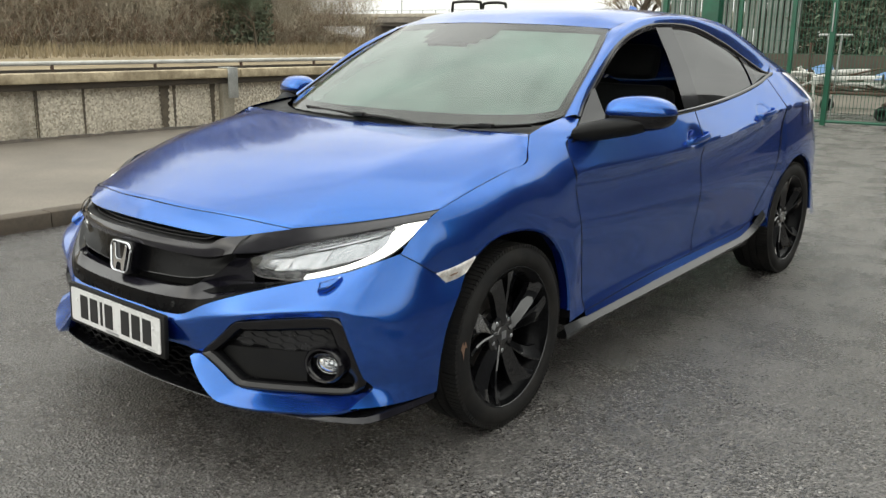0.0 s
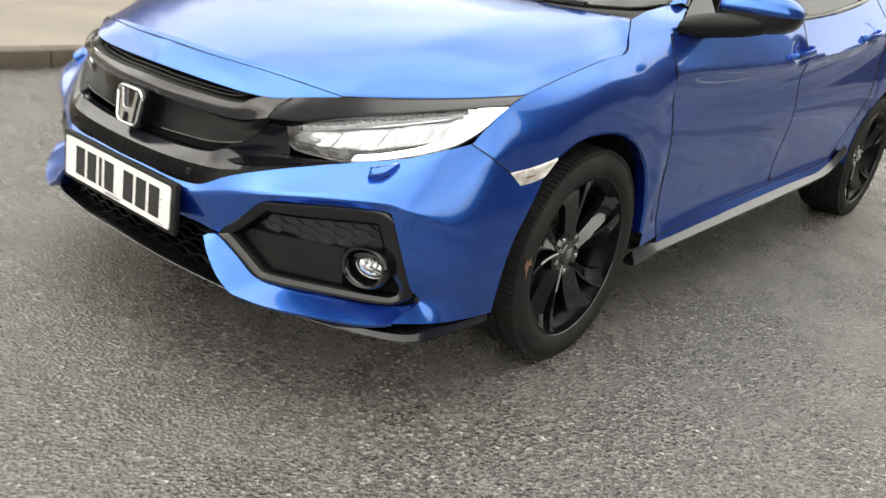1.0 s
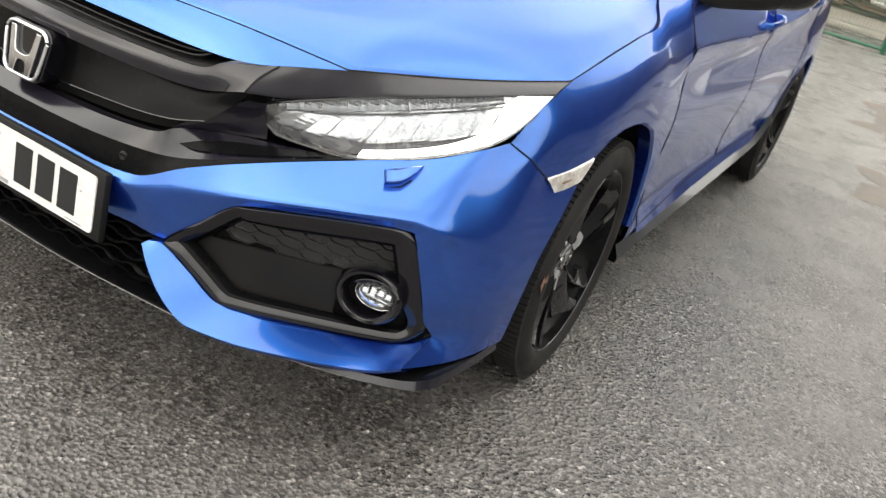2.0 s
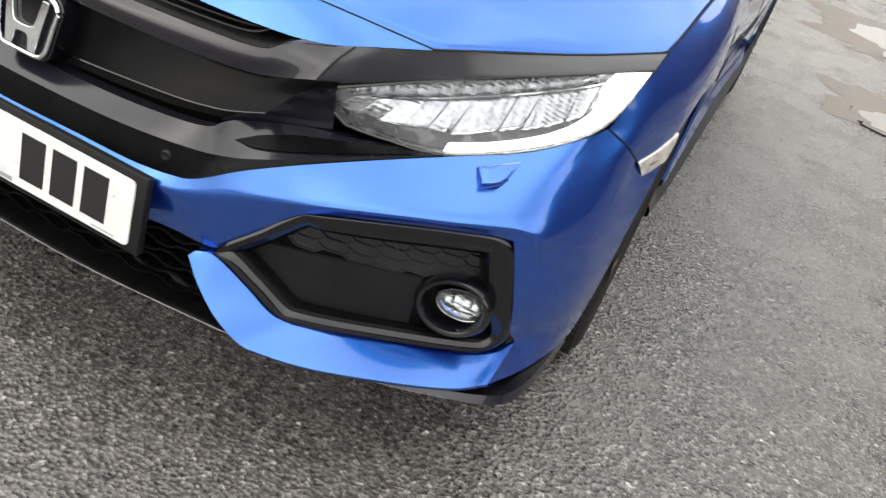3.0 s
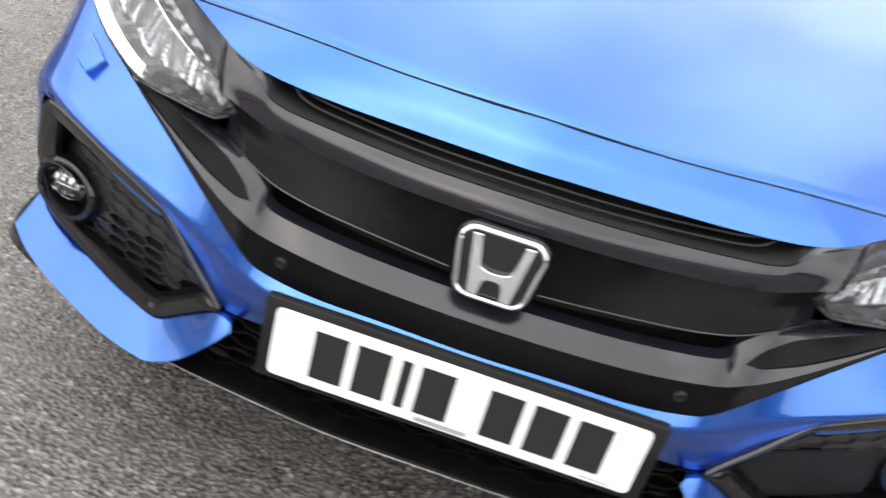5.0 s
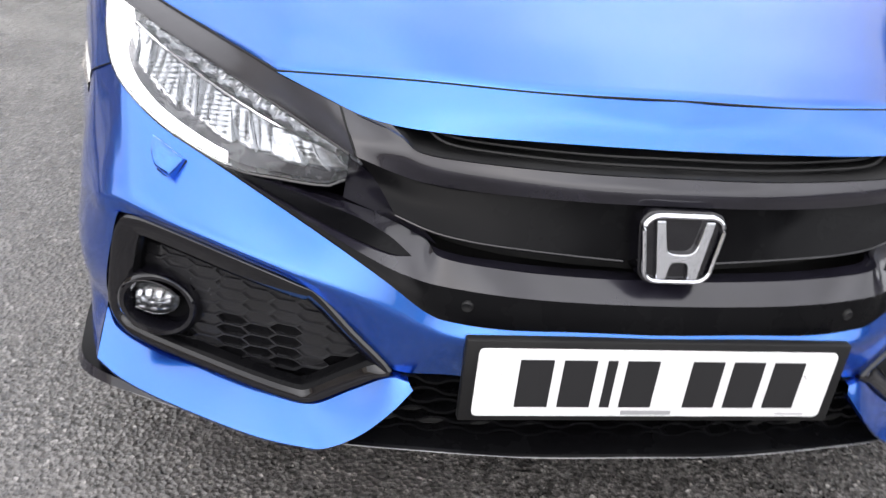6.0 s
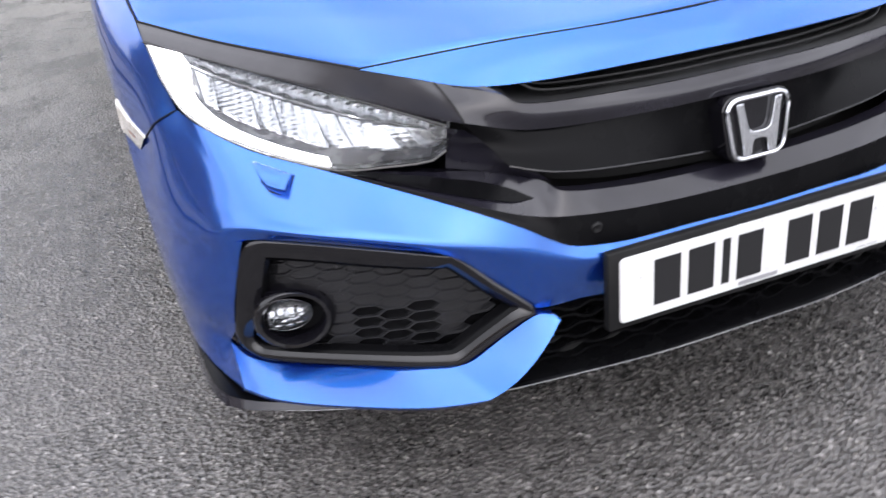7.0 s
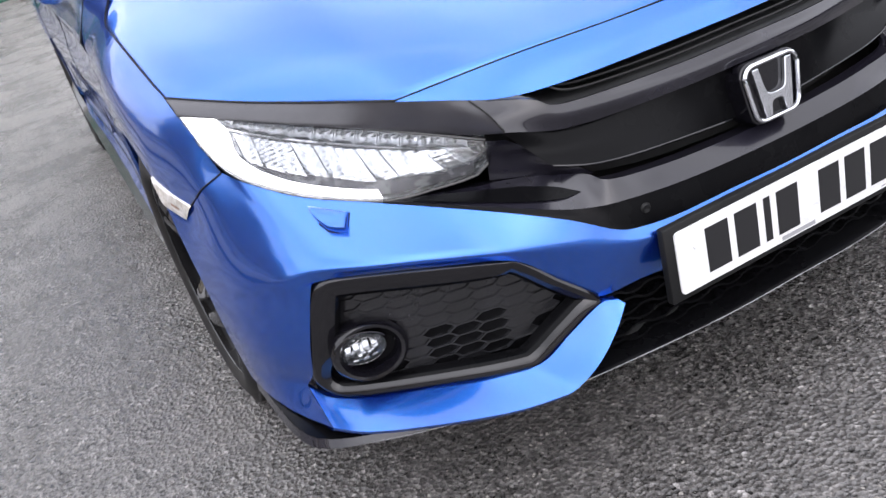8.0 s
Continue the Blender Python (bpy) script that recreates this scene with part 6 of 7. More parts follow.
part("steering_hub", placed(box(-0.17, 0.17, -0.01, 0.02, -0.05, 0.04, 0.012), sw), DASH, steer)
part("cabin_floor", box(-0.72, 0.72, 1.2, 3.7, 0.40, 0.46, 0.01), DASH, car)
part("headlining", grid(patch([whole(moved(r, 0, 0.02, -0.03)) for r in [[(x * 0.94, y, z) for x, y, z in row] for row in ROOF[:5]]], 4, 4)), SEAT, car, "dark headlining")
part("load_cover", box(-0.70, 0.70, 3.20, 4.05, 0.80, 0.82, 0.005), DASH, car)
inner_door = [[(0.80, y, z) for y in np.linspace(1.35, 3.3, 12)] for z in (0.42, 0.6, 0.8, 0.93)]
both("door_lining", grid(np.array(inner_door)), DASH, car)


# ---- ground ----
def setting(name, mesh, material_, label, category, smooth=False, kind="structure"):
    ob = part(name, mesh, material_, None, label, smooth)
    return tagged(ob, label, category, "", kind)


def ground_mesh():
    xs = np.r_[-600, -200, -80, np.linspace(-40, 40, 81), 80, 200, 600]
    ys = np.r_[-600, -200, -80, np.linspace(-40, 40, 81), 80, 200, 600]
    g = np.array([[(x, y, 0.0) for x in xs] for y in ys])
    for row in g:
        for p in row:
            if abs(p[0]) <= 40 and abs(p[1]) <= 40:
                d = max(0.0, math.hypot(p[0], p[1] - 2.2) - 3.0)
                p[2] = min(d * 0.02, 1) * 0.008 * noise.noise((p[0] * 0.4, p[1] * 0.4, 0.0))
    return grid(g)


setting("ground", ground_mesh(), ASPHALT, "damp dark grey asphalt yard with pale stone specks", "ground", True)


def slab(name, outline, z0, z1, material_, label, category):
    n = len(outline)
    v = [(x, y, z0) for x, y in outline] + [(x, y, z1) for x, y in outline]
    return setting(name, (v, [tuple(range(n, 2 * n))] + [(i, (i + 1) % n, (i + 1) % n + n, i + n) for i in range(n)]), material_, label, category)


# Raised pavement behind a kerb, in front of the river wall.
KX = -3.22
pavement = slab("pavement", [(-7.35, -30), (KX - 0.16, -30), (KX - 0.16, 9.5), (-3.9, 11.2), (-7.35, 12.0)], -0.05, 0.096, PAVING, "worn pale grey pavement beside the yard", "pavement")
kerb = thing("kerb", "low dirty stone kerb along the pavement", "kerb", at=(KX, 0, 0))
kerb["kind"] = "structure"
for k in range(36):
    y = -22 + k * 0.915
    part("kerb_stone", placed(box(-0.085, 0.075, -0.455, 0.455, -0.05, 0.104, 0.014), Matrix.Translation((KX - 0.07 + 0.006 * math.sin(k * 2.1), y, 0.004 * math.sin(k * 1.3)))), KERB, kerb)

# River wall: precast panels, a timber rail on brackets and a white handrail.
WX = -7.20
wall = thing("river_wall", "stained precast concrete river wall with timber rail", "wall", at=(WX, 4, 0))
wall["kind"] = "structure"
joints = [-26, -23, -20, -17, -14, -11.5, -9, -6.5, -4, -1.5, 0.2, 1.6, 3.18, 3.74, 4.80, 5.62, 7.4, 9.2, 11, 13, 16, 19, 22]
for a, b in zip(joints, joints[1:]):
    part("wall_panel", placed(box(-0.16, 0.0, a + 0.006, b - 0.006, 0.05, 0.645, 0.008), Matrix.Translation((WX + 0.008 * math.sin(a * 3), 0, 0))), PEBBLED, wall)
part("wall_core", box(WX - 0.2, WX - 0.03, -26, 22, 0.0, 0.68), KERB, wall)
# The shadow line below the timber is drawn as a dark strip.
part("rail_shade_strip", box(WX - 0.18, WX + 0.13, -26, 22, 0.645, 0.718, 0.01), DARKWOOD, wall, "dark strip painting the shade under the timber rail")
for k in range(12):
    y0 = -26 + 4.02 * k - 0.33
    part("timber_rail", placed(box(-0.09, 0.09, y0 + 0.006, y0 + 4.014, -0.040, 0.072, 0.02), Matrix.Translation((WX + 0.11, 0, 0.76)) @ pose(0, 0, 0, 0, 0, 0)), TIMBER, wall, "weathered square timber rail")
for y in (-10.4, -5.0, 0.3, 5.69, 11.1):
    br = part("rail_bracket", box(WX + 0.19, WX + 0.215, y - 0.075, y + 0.075, 0.46, 0.845, 0.006), GALV, wall, "grey steel bracket")
    part("bracket_top", box(WX + 0.0, WX + 0.215, y - 0.075, y + 0.075, 0.838, 0.850, 0.003), GALV, br)
    part("wall_post", box(WX + 0.0, WX + 0.10, y - 0.09, y + 0.09, 0.08, 0.69, 0.01), CONCRETE, wall)
rail = part("handrail", tube([(WX - 1.2, y, 0.885) for y in np.linspace(-26, 40, 12)], 0.030, 10), WHITERAIL, wall, "white handrail")
for y in np.arange(-25, 40, 1.45):
    part("rail_post", tube([(WX - 1.2, y, 0.0), (WX - 1.2, y, 0.88)], 0.022, 8), RUST, wall)
part("low_rail", box(WX - 1.22, WX - 1.18, -26, 40, 0.76, 0.81), DARKWOOD, wall)
# Damp stains run down the wall from the joints.
for y, w, h in ((4.79, 0.085, 0.56), (4.93, 0.03, 0.52), (3.19, 0.018, 0.6), (3.735, 0.02, 0.6), (5.50, 0.05, 0.5)):
    n = 26
    v = [(WX + 0.0095, y + (w * (0.85 - 0.4 * i / n + 0.15 * math.sin(i * 1.7)) if j else -w * (0.85 - 0.4 * i / n + 0.15 * math.cos(i * 2.3))), 0.640 - h * i / n) for i in range(n + 1) for j in (0, 1)]
    part("damp_stain", (v, [(2 * i, 2 * i + 1, 2 * i + 3, 2 * i + 2) for i in range(n)]), STAIN, wall, smooth=False)
moss = [tube([(WX + 0.02 + 0.02 * math.sin(y * 9), y, 0.10), (WX + 0.03, y + 0.2, 0.10)], 0.02 + 0.012 * abs(math.sin(y * 5)), 6) for y in np.arange(-8, 9, 0.19)]
tagged(part("moss_line", joined(*moss), MUD, None, "dark moss along the foot of the wall"), "dark moss along the foot of the wall", "moss", "", "stuff")

# ---- green mesh fence with a gate, and the compound behind it ----
rng = random.Random(7)


def fence_y(x):
    return 12.95 + 0.2 * (x + 1.75)


fence = thing("mesh_fence", "tall green weld-mesh fence round a compound", "fence", at=(-3, fence_y(-3), 0))
FENCE_POSTS = [-4.29, -3.10, -2.31, -1.75, 0.75]
for x in FENCE_POSTS:
    r = 0.03 if x in (-2.31, -3.10) else 0.04
    part("fence_post", box(x - r, x + r, fence_y(x) - 0.03, fence_y(x) + 0.03, -0.05, 2.9, 0.006), GREEN, fence)
part("gate_pillar", box(-3.68, -3.40, fence_y(-3.5) - 0.10, fence_y(-3.5) + 0.10, -0.05, 3.0, 0.01), GREEN, fence, "broad green gate pillar")


def mesh_panel(x0, x1):
    m = []
    for x in np.arange(x0 + 0.05, x1 - 0.02, 0.05):
        y = fence_y(x)
        m.append(([(x - 0.004, y, 0.08), (x + 0.004, y, 0.08), (x + 0.004, y, 2.8), (x - 0.004, y, 2.8), (x, y + 0.005, 0.08), (x, y + 0.005, 2.8)], [(0, 1, 2, 3), (1, 4, 5, 2), (4, 0, 3, 5)]))
    for z in np.arange(0.08, 2.85, 0.2):
        m.append(tube([(x0, fence_y(x0) - 0.005, z), (x1, fence_y(x1) - 0.005, z)], 0.003, 4))
    return joined(*m)


for a, b in zip(FENCE_POSTS, FENCE_POSTS[1:]):
    tagged(part("mesh_panel", mesh_panel(a, b), GREEN, fence, smooth=False), kind="stuff")
    part("bottom_rail", tube([(a, fence_y(a), 0.06), (b, fence_y(b), 0.06)], 0.025, 6), GREEN, fence)
gx = -1.75
part("gate_bolt", tube([(gx, fence_y(gx) - 0.05, 1.42), (gx, fence_y(gx) - 0.05, 1.85)], 0.012, 8), GALV, fence, "steel gate bolt")

slab("yard", [(-14, 13.4), (12, 18), (12, 45), (-30, 45)], -0.03, 0.012, PAVING, "pale concrete yard behind the fence", "yard")
# Sheet metal screen far behind the fence.
ribs = []
for k in range(26):
    x = -9.1 + k * 0.15
    ribs.append(box(x, x + 0.10, 22.0, 22.06 if k % 2 else 22.12, 0.9, 4.2))
screen_wall = part("sheet_screen", joined(*ribs), GREY_SHEET, None, "", False)
tagged(screen_wall, "pale ribbed sheet metal screen behind the compound", "screen", "", "structure")
part("screen_base", box(-9.1, 9.5, 21.9, 22.0, 0.0, 0.95, 0.01), DARKWOOD, screen_wall)

# A white goal frame and boat trailers in the compound.
goal = thing("goal_frame", "small white tubular frame standing in the compound", "frame", at=(-2.4, 14.4, 0))
part("frame_tube", joined(tube([(-2.75, 14.4, 0.735), (-2.42, 14.4, 0.735), (-2.33, 14.4, -0.0)], 0.028, 8)), WHITERAIL, goal)
part("frame_brace", tube([(-2.75, 14.4, 0.735), (-2.70, 14.9, 0.0)], 0.022, 8), WHITERAIL, goal)
bench = thing("pipe_stand", "grey steel pipe stand with a cross bar behind the fence", "stand", at=(-2.1, 14.5, 0))
part("cross_bar", tube([(-2.42, 14.5, 1.38), (-1.88, 14.5, 1.38)], 0.020, 8), GALV, bench)
for dx in (-0.12, 0.10):
    part("stand_leg", tube([(-2.15 + dx, 14.5, 1.38), (-2.15 + dx * 0.5, 14.5, 0.012)], 0.018, 8), GALV, bench)


def trailer(x, y, turn, long):
    t = thing("boat_trailer", "old boat trailer with white tubes, rusty frame and black wheels", "trailer", "trailers in the compound", (x, y, 0.012))
    m = Matrix.Translation((x, y, 0.012)) @ pose(0, 0, 0, 0, 0, turn)
    part("frame_rail", placed(joined(tube([(-long, -0.5, 0.42), (long * 0.4, -0.5, 0.42), (long, 0, 0.40)], 0.035, 6), tube([(-long, 0.5, 0.42), (long * 0.4, 0.5, 0.42), (long, 0, 0.40)], 0.035, 6)), m), RUST, t)
    part("white_pole", placed(tube([(-long * 0.9, -0.2, 0.62), (long * 0.8, 0.3, 0.70)], 0.055, 8), m), WHITERAIL, t)
    part("white_pole", placed(tube([(-long * 0.7, 0.3, 0.55), (long * 0.9, -0.3, 0.50)], 0.05, 8), m), WHITERAIL, t)
    part("light_board", placed(box(-0.05, 0.05, -0.6, 0.6, 0.55, 0.68, 0.01), m @ Matrix.Translation((-long, 0, 0))), WHITERAIL, t)
    part("sheet", placed(grid(np.array([[(u, v, 0.74 + 0.10 * math.sin(u * 4 + v * 5)) for u in np.linspace(-0.25, 0.2, 8)] for v in np.linspace(-0.15, 0.15, 5)])), m), BLUE_TARP, t, "faded blue sheet")
    part("axle", placed(tube([(0, -0.7, 0.26), (0, 0.7, 0.26)], 0.03, 6), m), RUST, t)
    for s in (-0.72, 0.72):
        part("trailer_wheel", placed(lathe([(-0.05, 0.05), (-0.06, 0.09), (-0.04, 0.12), (0.04, 0.12), (0.06, 0.09), (0.05, 0.05), (0.03, 0.0)], 24), m @ Matrix.Translation((0, s, 0.12)) @ pose(0, 0, 0, 0, 0, 90)), RUBBER, t)
    for k in range(16):
        a, b, c = rng.uniform(-long, long), rng.uniform(-0.6, 0.6), rng.uniform(0.3, 0.8)
        part("loose_pole", placed(tube([(a, b, c), (a + rng.uniform(-0.9, 0.9), -b, rng.uniform(0.3, 0.85))], 0.02, 6), m), rng.choice([RUST, DARKWOOD, WHITERAIL]), t)
    return t


trailer(-1.3, 14.9, 8, 1.1), trailer(0.9, 15.6, -12, 1.2), trailer(-2.9, 16.4, 30, 1.2)
post_ = part("rusty_post", tube([(-2.62, 14.9, 0), (-2.66, 14.9, 1.25)], 0.03, 6), RUST, None)
tagged(post_, "thin rusty steel post in the compound", "post")

# Black tubular hoops beyond the car.
hoops = thing("hoop_barrier", "black tubular steel hoops beside the yard", "barrier", at=(-11.7, 17, 0))
for x0, x1, h in ((-12.6, -11.62, 2.13), (-11.60, -10.83, 2.09)):
    part("hoop", tube(spline([(x0, 17, 0.0), (x0, 17, 1.2), (x0 + 0.02, 17, h - 0.12), (x0 + 0.14, 17, h), (x1 - 0.14, 17, h), (x1 - 0.02, 17, h - 0.12), (x1, 17, 1.2), (x1, 17, 0.0)], 6), 0.035, 8), MATT, hoops)

# ---- far bank: grass, winter trees and a road bridge ----
bank = np.array([[(-46 - 3 * math.sin(y * 0.05) + d * -4.0, y, -0.02 + 0.62 * min(d, 1) + 1.9 * max(d - 1, 0) * max(0, min(1, (57 - y) / 9)) + 0.3 * noise.noise((d * 1.3, y * 0.13, 0))) for y in np.linspace(-60, 260, 160)] for d in np.linspace(0, 5, 16)])
setting("bank", grid(bank), WOODFLOOR, "far wooded river bank with leaf litter and dry grass", "bank", True)
meadow = np.array([[(x, y, 0.05 + 0.05 * noise.noise((x * 0.2, y * 0.2, 3.0))) for x in np.linspace(-49, -11, 24)] for y in np.linspace(-60, 110, 60)])
setting("meadow", grid(meadow), GRASS, "strip of dry straw-coloured grass beyond the wall", "grass", True)
tufts_v, tufts_f = [], []
for k in range(16000):
    y, d = rng.uniform(-20, 80), rng.uniform(-3.0, 1.5)
    x, z, h = -46 - 3 * math.sin(y * 0.05) - 4 * d, max(d, 0) * 0.62 - 0.1, rng.uniform(0.25, 0.9)
    a, i = rng.uniform(0, 3.14), len(tufts_v)
    tufts_v += [(x - 0.05 * math.cos(a), y - 0.05 * math.sin(a), z), (x + 0.05 * math.cos(a), y + 0.05 * math.sin(a), z), (x + rng.uniform(-0.3, 0.3), y + rng.uniform(-0.3, 0.3), z + h)]
    tufts_f.append((i, i + 1, i + 2))
tagged(part("bank_grass", (tufts_v, tufts_f), GRASS, None, "", False), "tufts of dry grass on the river bank", "grass", "", "stuff")


def winter_tree(seed, height, twig, twigs=1500):
    """A bare tree: tapered trunk, forking limbs and a haze of fine twigs."""
    r = random.Random(seed)
    t = thing("tree", "bare winter tree with a haze of fine brown twigs", "tree", "trees on the bank")
    limbs, tips = [], []

    def grow(p, d, length, radius, depth):
        pts = [p]
        for _ in range(4):
            d = (d + Vector((r.uniform(-0.16, 0.16), r.uniform(-0.16, 0.16), r.uniform(-0.02, 0.12)))).normalized()
            p = p + d * length / 4
            pts.append(p)
        limbs.append(tube([tuple(q) for q in pts], np.linspace(radius, radius * 0.55, 5), 5 if depth < 2 else 4))
        tips.extend((q, d, depth) for q in pts[2:])
        if depth < 4:
            for _ in range(3 if depth else 5):
                turn = Vector((r.uniform(-1, 1), r.uniform(-1, 1), r.uniform(0.0, 0.8))).normalized()
                grow(pts[r.choice((2, 3, 4))], (d + turn * 0.85).normalized(), length * r.uniform(0.58, 0.78), radius * 0.52, depth + 1)

    grow(Vector((0, 0, -0.2)), Vector((0, 0, 1)), height * 0.36, height * 0.018, 0)
    part("trunk", joined(*limbs[:6]), BARK, t)
    part("branchwork", joined(*limbs[6:]), BARK, t)
    ends = [q for q in tips if q[2] >= 2]
    v, f = [], []
    for _ in range(twigs):
        q, d, _ = r.choice(ends)
        e = (Vector(d) + Vector((r.uniform(-1, 1), r.uniform(-1, 1), r.uniform(-0.5, 0.9)))).normalized()
        n = e.cross(Vector((r.uniform(-1, 1), r.uniform(-1, 1), r.uniform(-1, 1)))).normalized()
        length, w, i = r.uniform(0.5, 1.3) * height * 0.07, r.uniform(0.012, 0.030) * height * 0.1, len(v)
        q = Vector(q) + Vector((r.uniform(-1, 1), r.uniform(-1, 1), r.uniform(-1, 1))) * height * 0.05
        v += [tuple(q - n * w), tuple(q + n * w), tuple(q + e * length)]
        f.append((i, i + 1, i + 2))
    tagged(part("crown", (v, f), twig, t, smooth=False), kind="stuff")
    return t


kinds = [winter_tree(k, 9, TWIG, 2600) for k in range(5)] + [winter_tree(9, 7, EVERGREEN, 5200)]
for ob in kinds[:5]:
    ob.location = (-300, -300 - 20 * kinds.index(ob), 0)
spots = []
for k in range(110):
    y = -40 + k * 2.05 + rng.uniform(-0.9, 0.9)
    if y > 62:
        y = 62 - rng.uniform(0, 90)
    if (y + 1.38) / (52.5 + 3 * math.sin(y * 0.05) + 7) > 0.80:
        y = rng.uniform(5, 42)
    if y < 16:
        y = rng.uniform(17, 42)
    spots.append((-50 - 3 * math.sin(y * 0.05) - rng.uniform(0, 14), y))
for k, (x, y) in enumerate(spots):
    s = rng.uniform(1.1, 1.8) * (1.0 if y < 50 else 0.55)
    m = Matrix.Translation((x, y, 0.3)) @ pose(0, 0, 0, 0, 0, rng.uniform(0, 360)) @ Matrix.Scale(s, 4)
    if k < 5:
        kinds[k].matrix_basis = m
    else:
        copy_thing(kinds[k % 5], m)
# Taller bare trees behind the compound.
for k in range(9):
    copy_thing(kinds[k % 5], Matrix.Translation((-15 + 1.7 * k, 28 + 5 * rng.uniform(0, 1), 0.0)) @ pose(0, 0, 0, 0, 0, 77 * k) @ Matrix.Scale(rng.uniform(0.6, 0.8) * (1.5 if k > 4 else 1.0), 4))
kinds[5].matrix_basis = Matrix.Translation((-48, 38.5, 0.3)) @ Matrix.Scale(0.9, 4)
kinds[5]["label"] = "dark ivy-covered evergreen tree on the bank"

def woods(n, seed, x0, x1, y0, y1, z0, z1, material_, name, label, size=(0.5, 1.5), wide=(0.012, 0.035), up=0.6):
    """Dense winter brush: thin upright and slanting twigs past counting."""
    r = np.random.RandomState(seed)
    y = r.uniform(y0, y1, n)
    x = r.uniform(x0, x1, n)
    top = z1 * (0.72 + 0.20 * np.sin(y * 0.55) + 0.12 * np.sin(y * 1.7 + x))
    z = z0 + (top - z0) * r.uniform(0, 1, n) ** 0.8
    d = np.stack([r.normal(0, 0.6, n), r.normal(0, 0.6, n), r.normal(up, 0.5, n)], 1)
    d /= np.linalg.norm(d, axis=1)[:, None]
    side_ = np.cross(d, r.normal(0, 1, (n, 3)))
    side_ /= np.linalg.norm(side_, axis=1)[:, None]
    p0 = np.stack([x, y, z], 1)
    w = r.uniform(*wide, n)[:, None]
    v = np.stack([p0 - side_ * w, p0 + side_ * w, p0 + d * r.uniform(*size, n)[:, None]], 1).reshape(-1, 3)
    ob = part(name, ([tuple(q) for q in v], [(3 * i, 3 * i + 1, 3 * i + 2) for i in range(n)]), material_, None, "", False)
    return tagged(ob, label, "brush", "", "stuff")


woods(130000, 3, -62, -49, 14, 52.5, 0.2, 12.5, TWIG, "bank_brush", "dense brown winter brush on the river bank", (0.6, 2.0), (0.007, 0.018), 0.8)
woods(16000, 4, -54, -49, 14, 52, 0.0, 3.6, BRAMBLE, "bank_bramble", "reddish bramble thicket on the river bank", (0.4, 1.1), (0.008, 0.02))
woods(4200, 5, -52.5, -49, 37.5, 41, 0.4, 6.5, EVERGREEN, "ivy_brush", "dark ivy and evergreen leaves on the bank", (0.3, 0.6), (0.06, 0.14), 0.2)
woods(16000, 6, -6.5, 0.6, 22.2, 25.5, 0.6, 8.0, BARK, "compound_hedge", "dark bare hedge behind the compound", (0.4, 1.2), (0.008, 0.02))
woods(26000, 8, -6.5, 0.6, 22.3, 25, 0.3, 5.5, EVERGREEN, "compound_ivy", "dark evergreen undergrowth behind the compound", (0.1, 0.25), (0.025, 0.055), 0.2)

bridge = thing("road_bridge", "pale grey concrete road bridge over the river", "bridge", at=(-100, 120, 0))
part("deck", joined(box(-170, -30, 118, 128, 3.3, 4.3, 0.1), box(-170, -30, 119.5, 126.5, 2.7, 3.3, 0.1)), PAVING, bridge)
part("parapet", box(-170, -30, 117.9, 118.1, 4.3, 4.9, 0.03), CONCRETE, bridge)
for x in (-145, -117, -89, -61):
    part("pier", box(x - 1.4, x + 1.4, 120, 126, -0.2, 2.8, 0.2), PAVING, bridge)
for x in range(-168, -30, 3):
    part("railing_post", box(x - 0.05, x + 0.05, 117.95, 118.05, 4.9, 5.5), GALV, bridge)
part("railing", box(-170, -30, 117.97, 118.03, 5.42, 5.5), GALV, bridge)
part("lamp_column", tube([(-107, 118, 4.3), (-107, 118, 14)], 0.1, 6), GALV, bridge)

# ---- puddles and mud beside the car ----


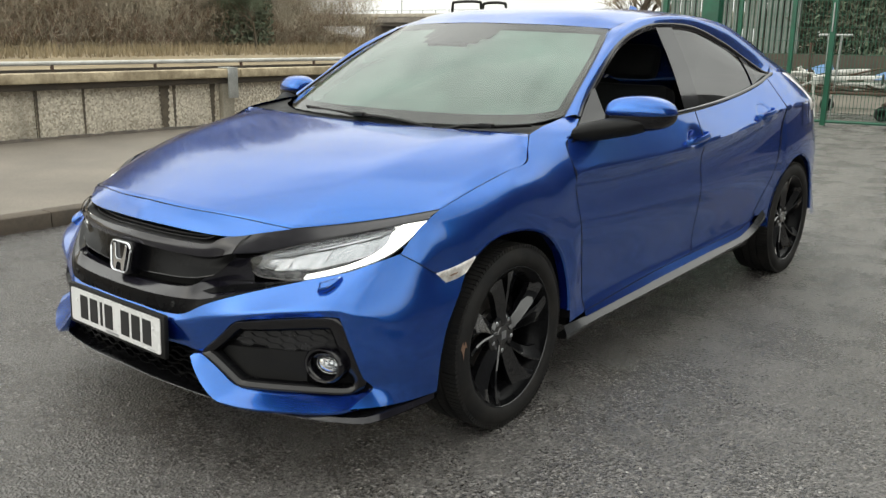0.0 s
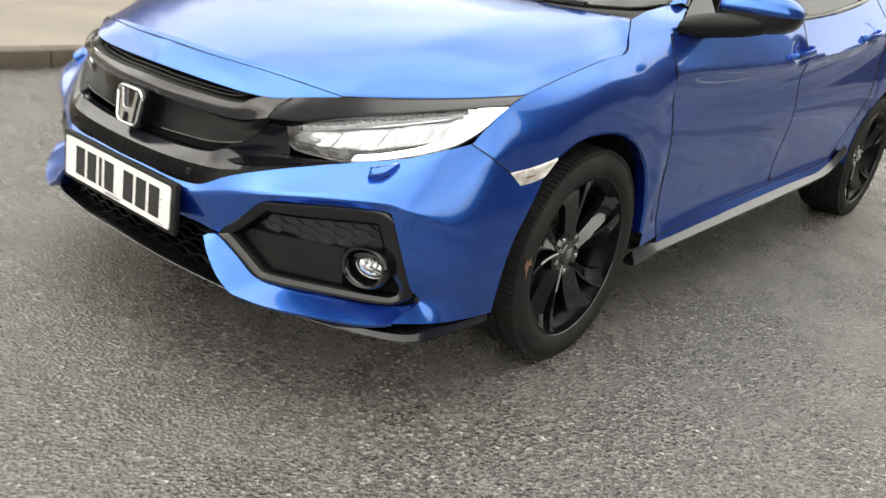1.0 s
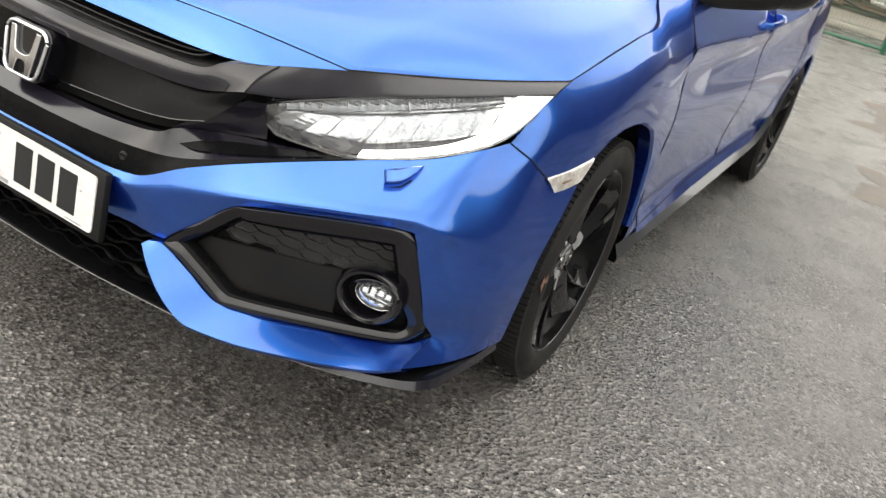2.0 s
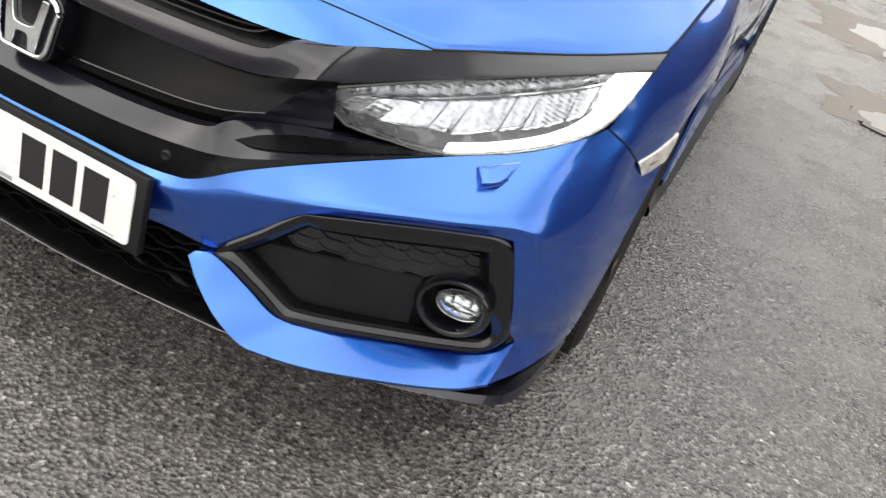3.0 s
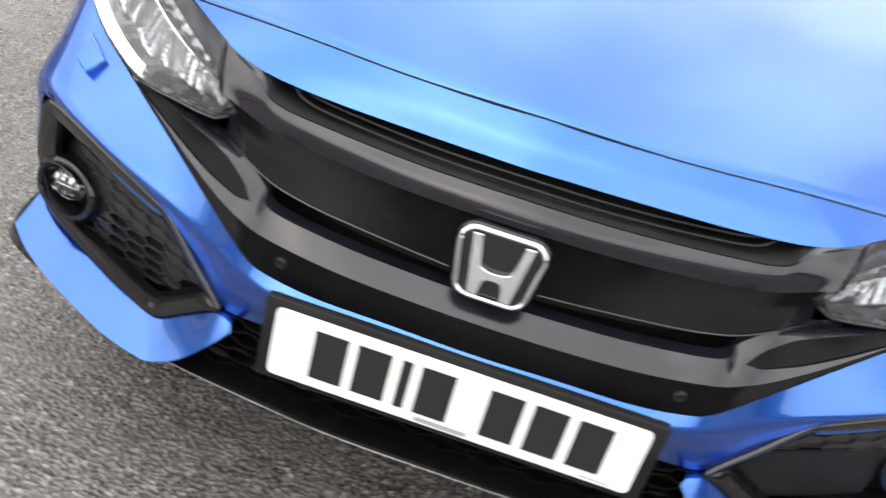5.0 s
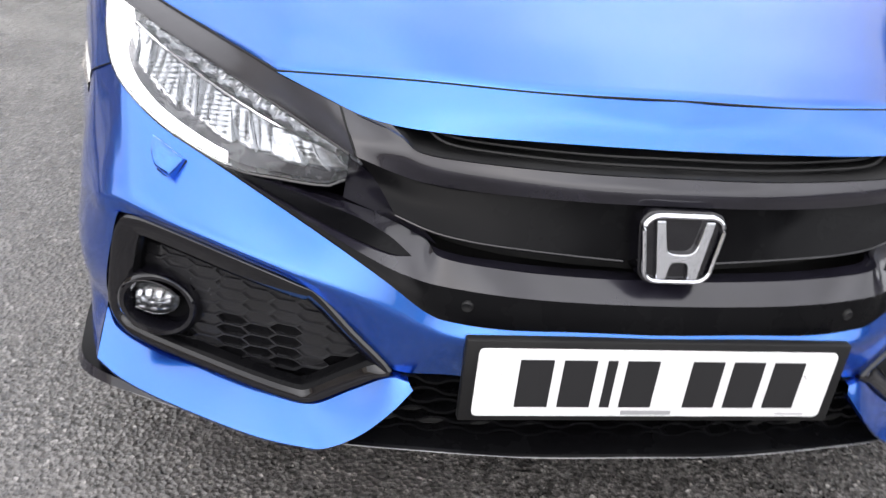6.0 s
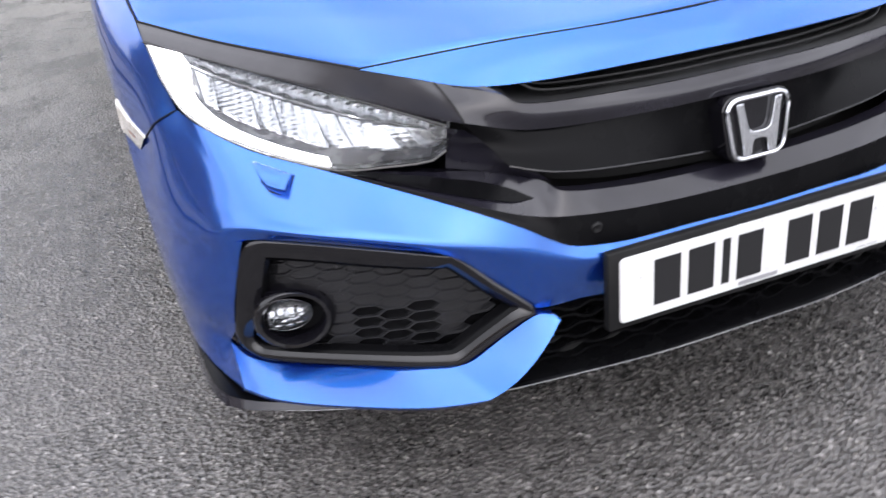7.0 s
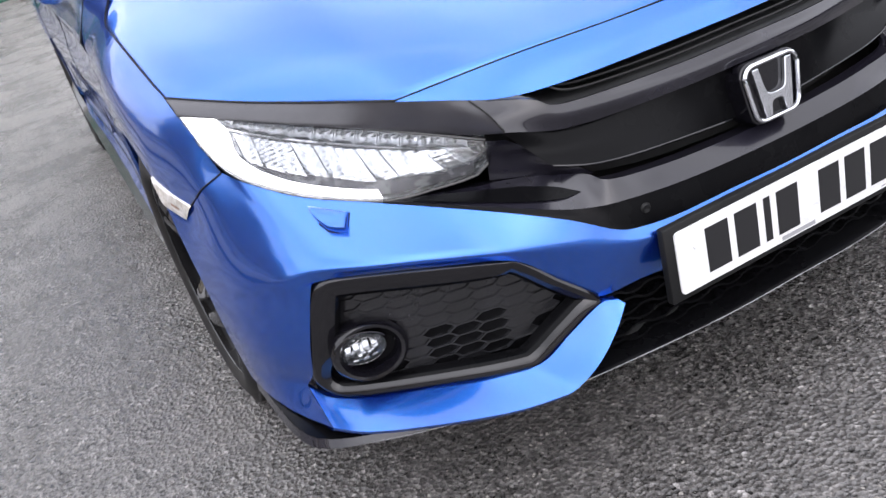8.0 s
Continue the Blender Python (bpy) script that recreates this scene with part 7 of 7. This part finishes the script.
def puddle(x, y, a, b, turn, seed, label):
    """Standing water with an uneven muddy rim."""
    r = random.Random(seed)

    def rim(k, rough, ph):
        out = []
        for t in np.linspace(0, 2 * math.pi, 96, endpoint=False):
            w = 1 + 0.20 * math.sin(2 * t + ph[0]) + rough * (0.15 * math.sin(3 * t + ph[1]) + 0.10 * math.sin(5 * t + ph[2]) + 0.07 * math.sin(9 * t + ph[3]) + 0.05 * math.sin(16 * t + ph[4]) + 0.03 * math.sin(29 * t + ph[5]))
            out.append((a * w * k * math.cos(t), b * w * k * math.sin(t)))
        return out

    ph, ph2 = ([r.uniform(0, 6.28) for _ in range(6)] for _ in range(2))
    ph2[0] = ph[0]
    c = Matrix.Translation((x, y, 0)) @ pose(0, 0, 0, 0, 0, turn)
    n = 96
    rows = [[(u, v, 0.0045) for u, v in rim(0.98, 1.0, ph)], [(u, v, 0.009) for u, v in rim(1.12, 1.0, ph)], [(u, v, 0.007) for u, v in rim(1.28, 1.2, ph2)], [(u, v, 0.0015) for u, v in rim(1.62, 1.6, ph2)]]
    v = [q for row in rows for q in row]
    shape = placed((v, [(k * n + i, k * n + (i + 1) % n, (k + 1) * n + (i + 1) % n, (k + 1) * n + i) for k in range(3) for i in range(n)]), c)
    p = setting("puddle", placed(([(u, w, 0.006) for u, w in rim(1.05, 1.0, ph)], [tuple(range(n))]), c), WATER, label, "water")
    part("mud_edge", shape, MUD, p, "wet muddy rim")


puddle(2.15, 7.20, 0.50, 0.85, -12, 1, "shallow puddle reflecting the white sky")
puddle(2.06, 4.42, 0.36, 0.46, -8, 3, "small puddle with a muddy rim beside the car")

# Loose grit on the asphalt.
def grit(n, seed, x0, x1, y0, y1, small, large):
    r = np.random.RandomState(seed)
    base = np.array([(1, 0, 0), (0, 1, 0), (-1, 0, 0), (0, -1, 0), (0, 0, 0.7)], float)
    v, f = [], []
    for i in range(n):
        x, y, s, a = r.uniform(x0, x1), r.uniform(y0, y1), small + (large - small) * r.uniform() ** 3, r.uniform(0, 6.28)
        q = base * r.uniform(0.6, 1.2, (5, 1)) * s
        v += [(x + math.cos(a) * b[0] - math.sin(a) * b[1], y + math.sin(a) * b[0] + math.cos(a) * b[1], b[2] + 0.0005) for b in q]
        f += [tuple(5 * i + k for k in t) for t in ((0, 1, 4), (1, 2, 4), (2, 3, 4), (3, 0, 4))]
    return v, f


tagged(part("grit", joined(grit(9000, 11, -2.6, 2.6, -0.9, 1.2, 0.0015, 0.0055), grit(6000, 12, 0.6, 4.5, 0.3, 7.0, 0.002, 0.008)), STONE, None, "", False), "fine loose grit scattered over the asphalt", "grit", "", "stuff")

# Added boards behind the camera, unseen, that keep sky out of the car's reflections.
hoarding = thing("hoarding", "unseen dark boards round the yard, added to block sky light", "hoarding", at=(10, 4, 0))
hoarding["kind"] = "structure"
for k in range(38):
    part("blocker_panel", box(10.0, 10.1, -60 + 3 * k + 0.01, -57 + 3 * k - 0.01, 0, 7.6 if k > 20 else 1.8, 0.01), BLOCKER_BOARD, hoarding)
for k in range(14):
    part("blocker_panel", box(-32 + 3 * k + 0.01, -29 + 3 * k - 0.01, -60.1, -60.0, 0, 2.4, 0.01), BLOCKER_BOARD, hoarding)
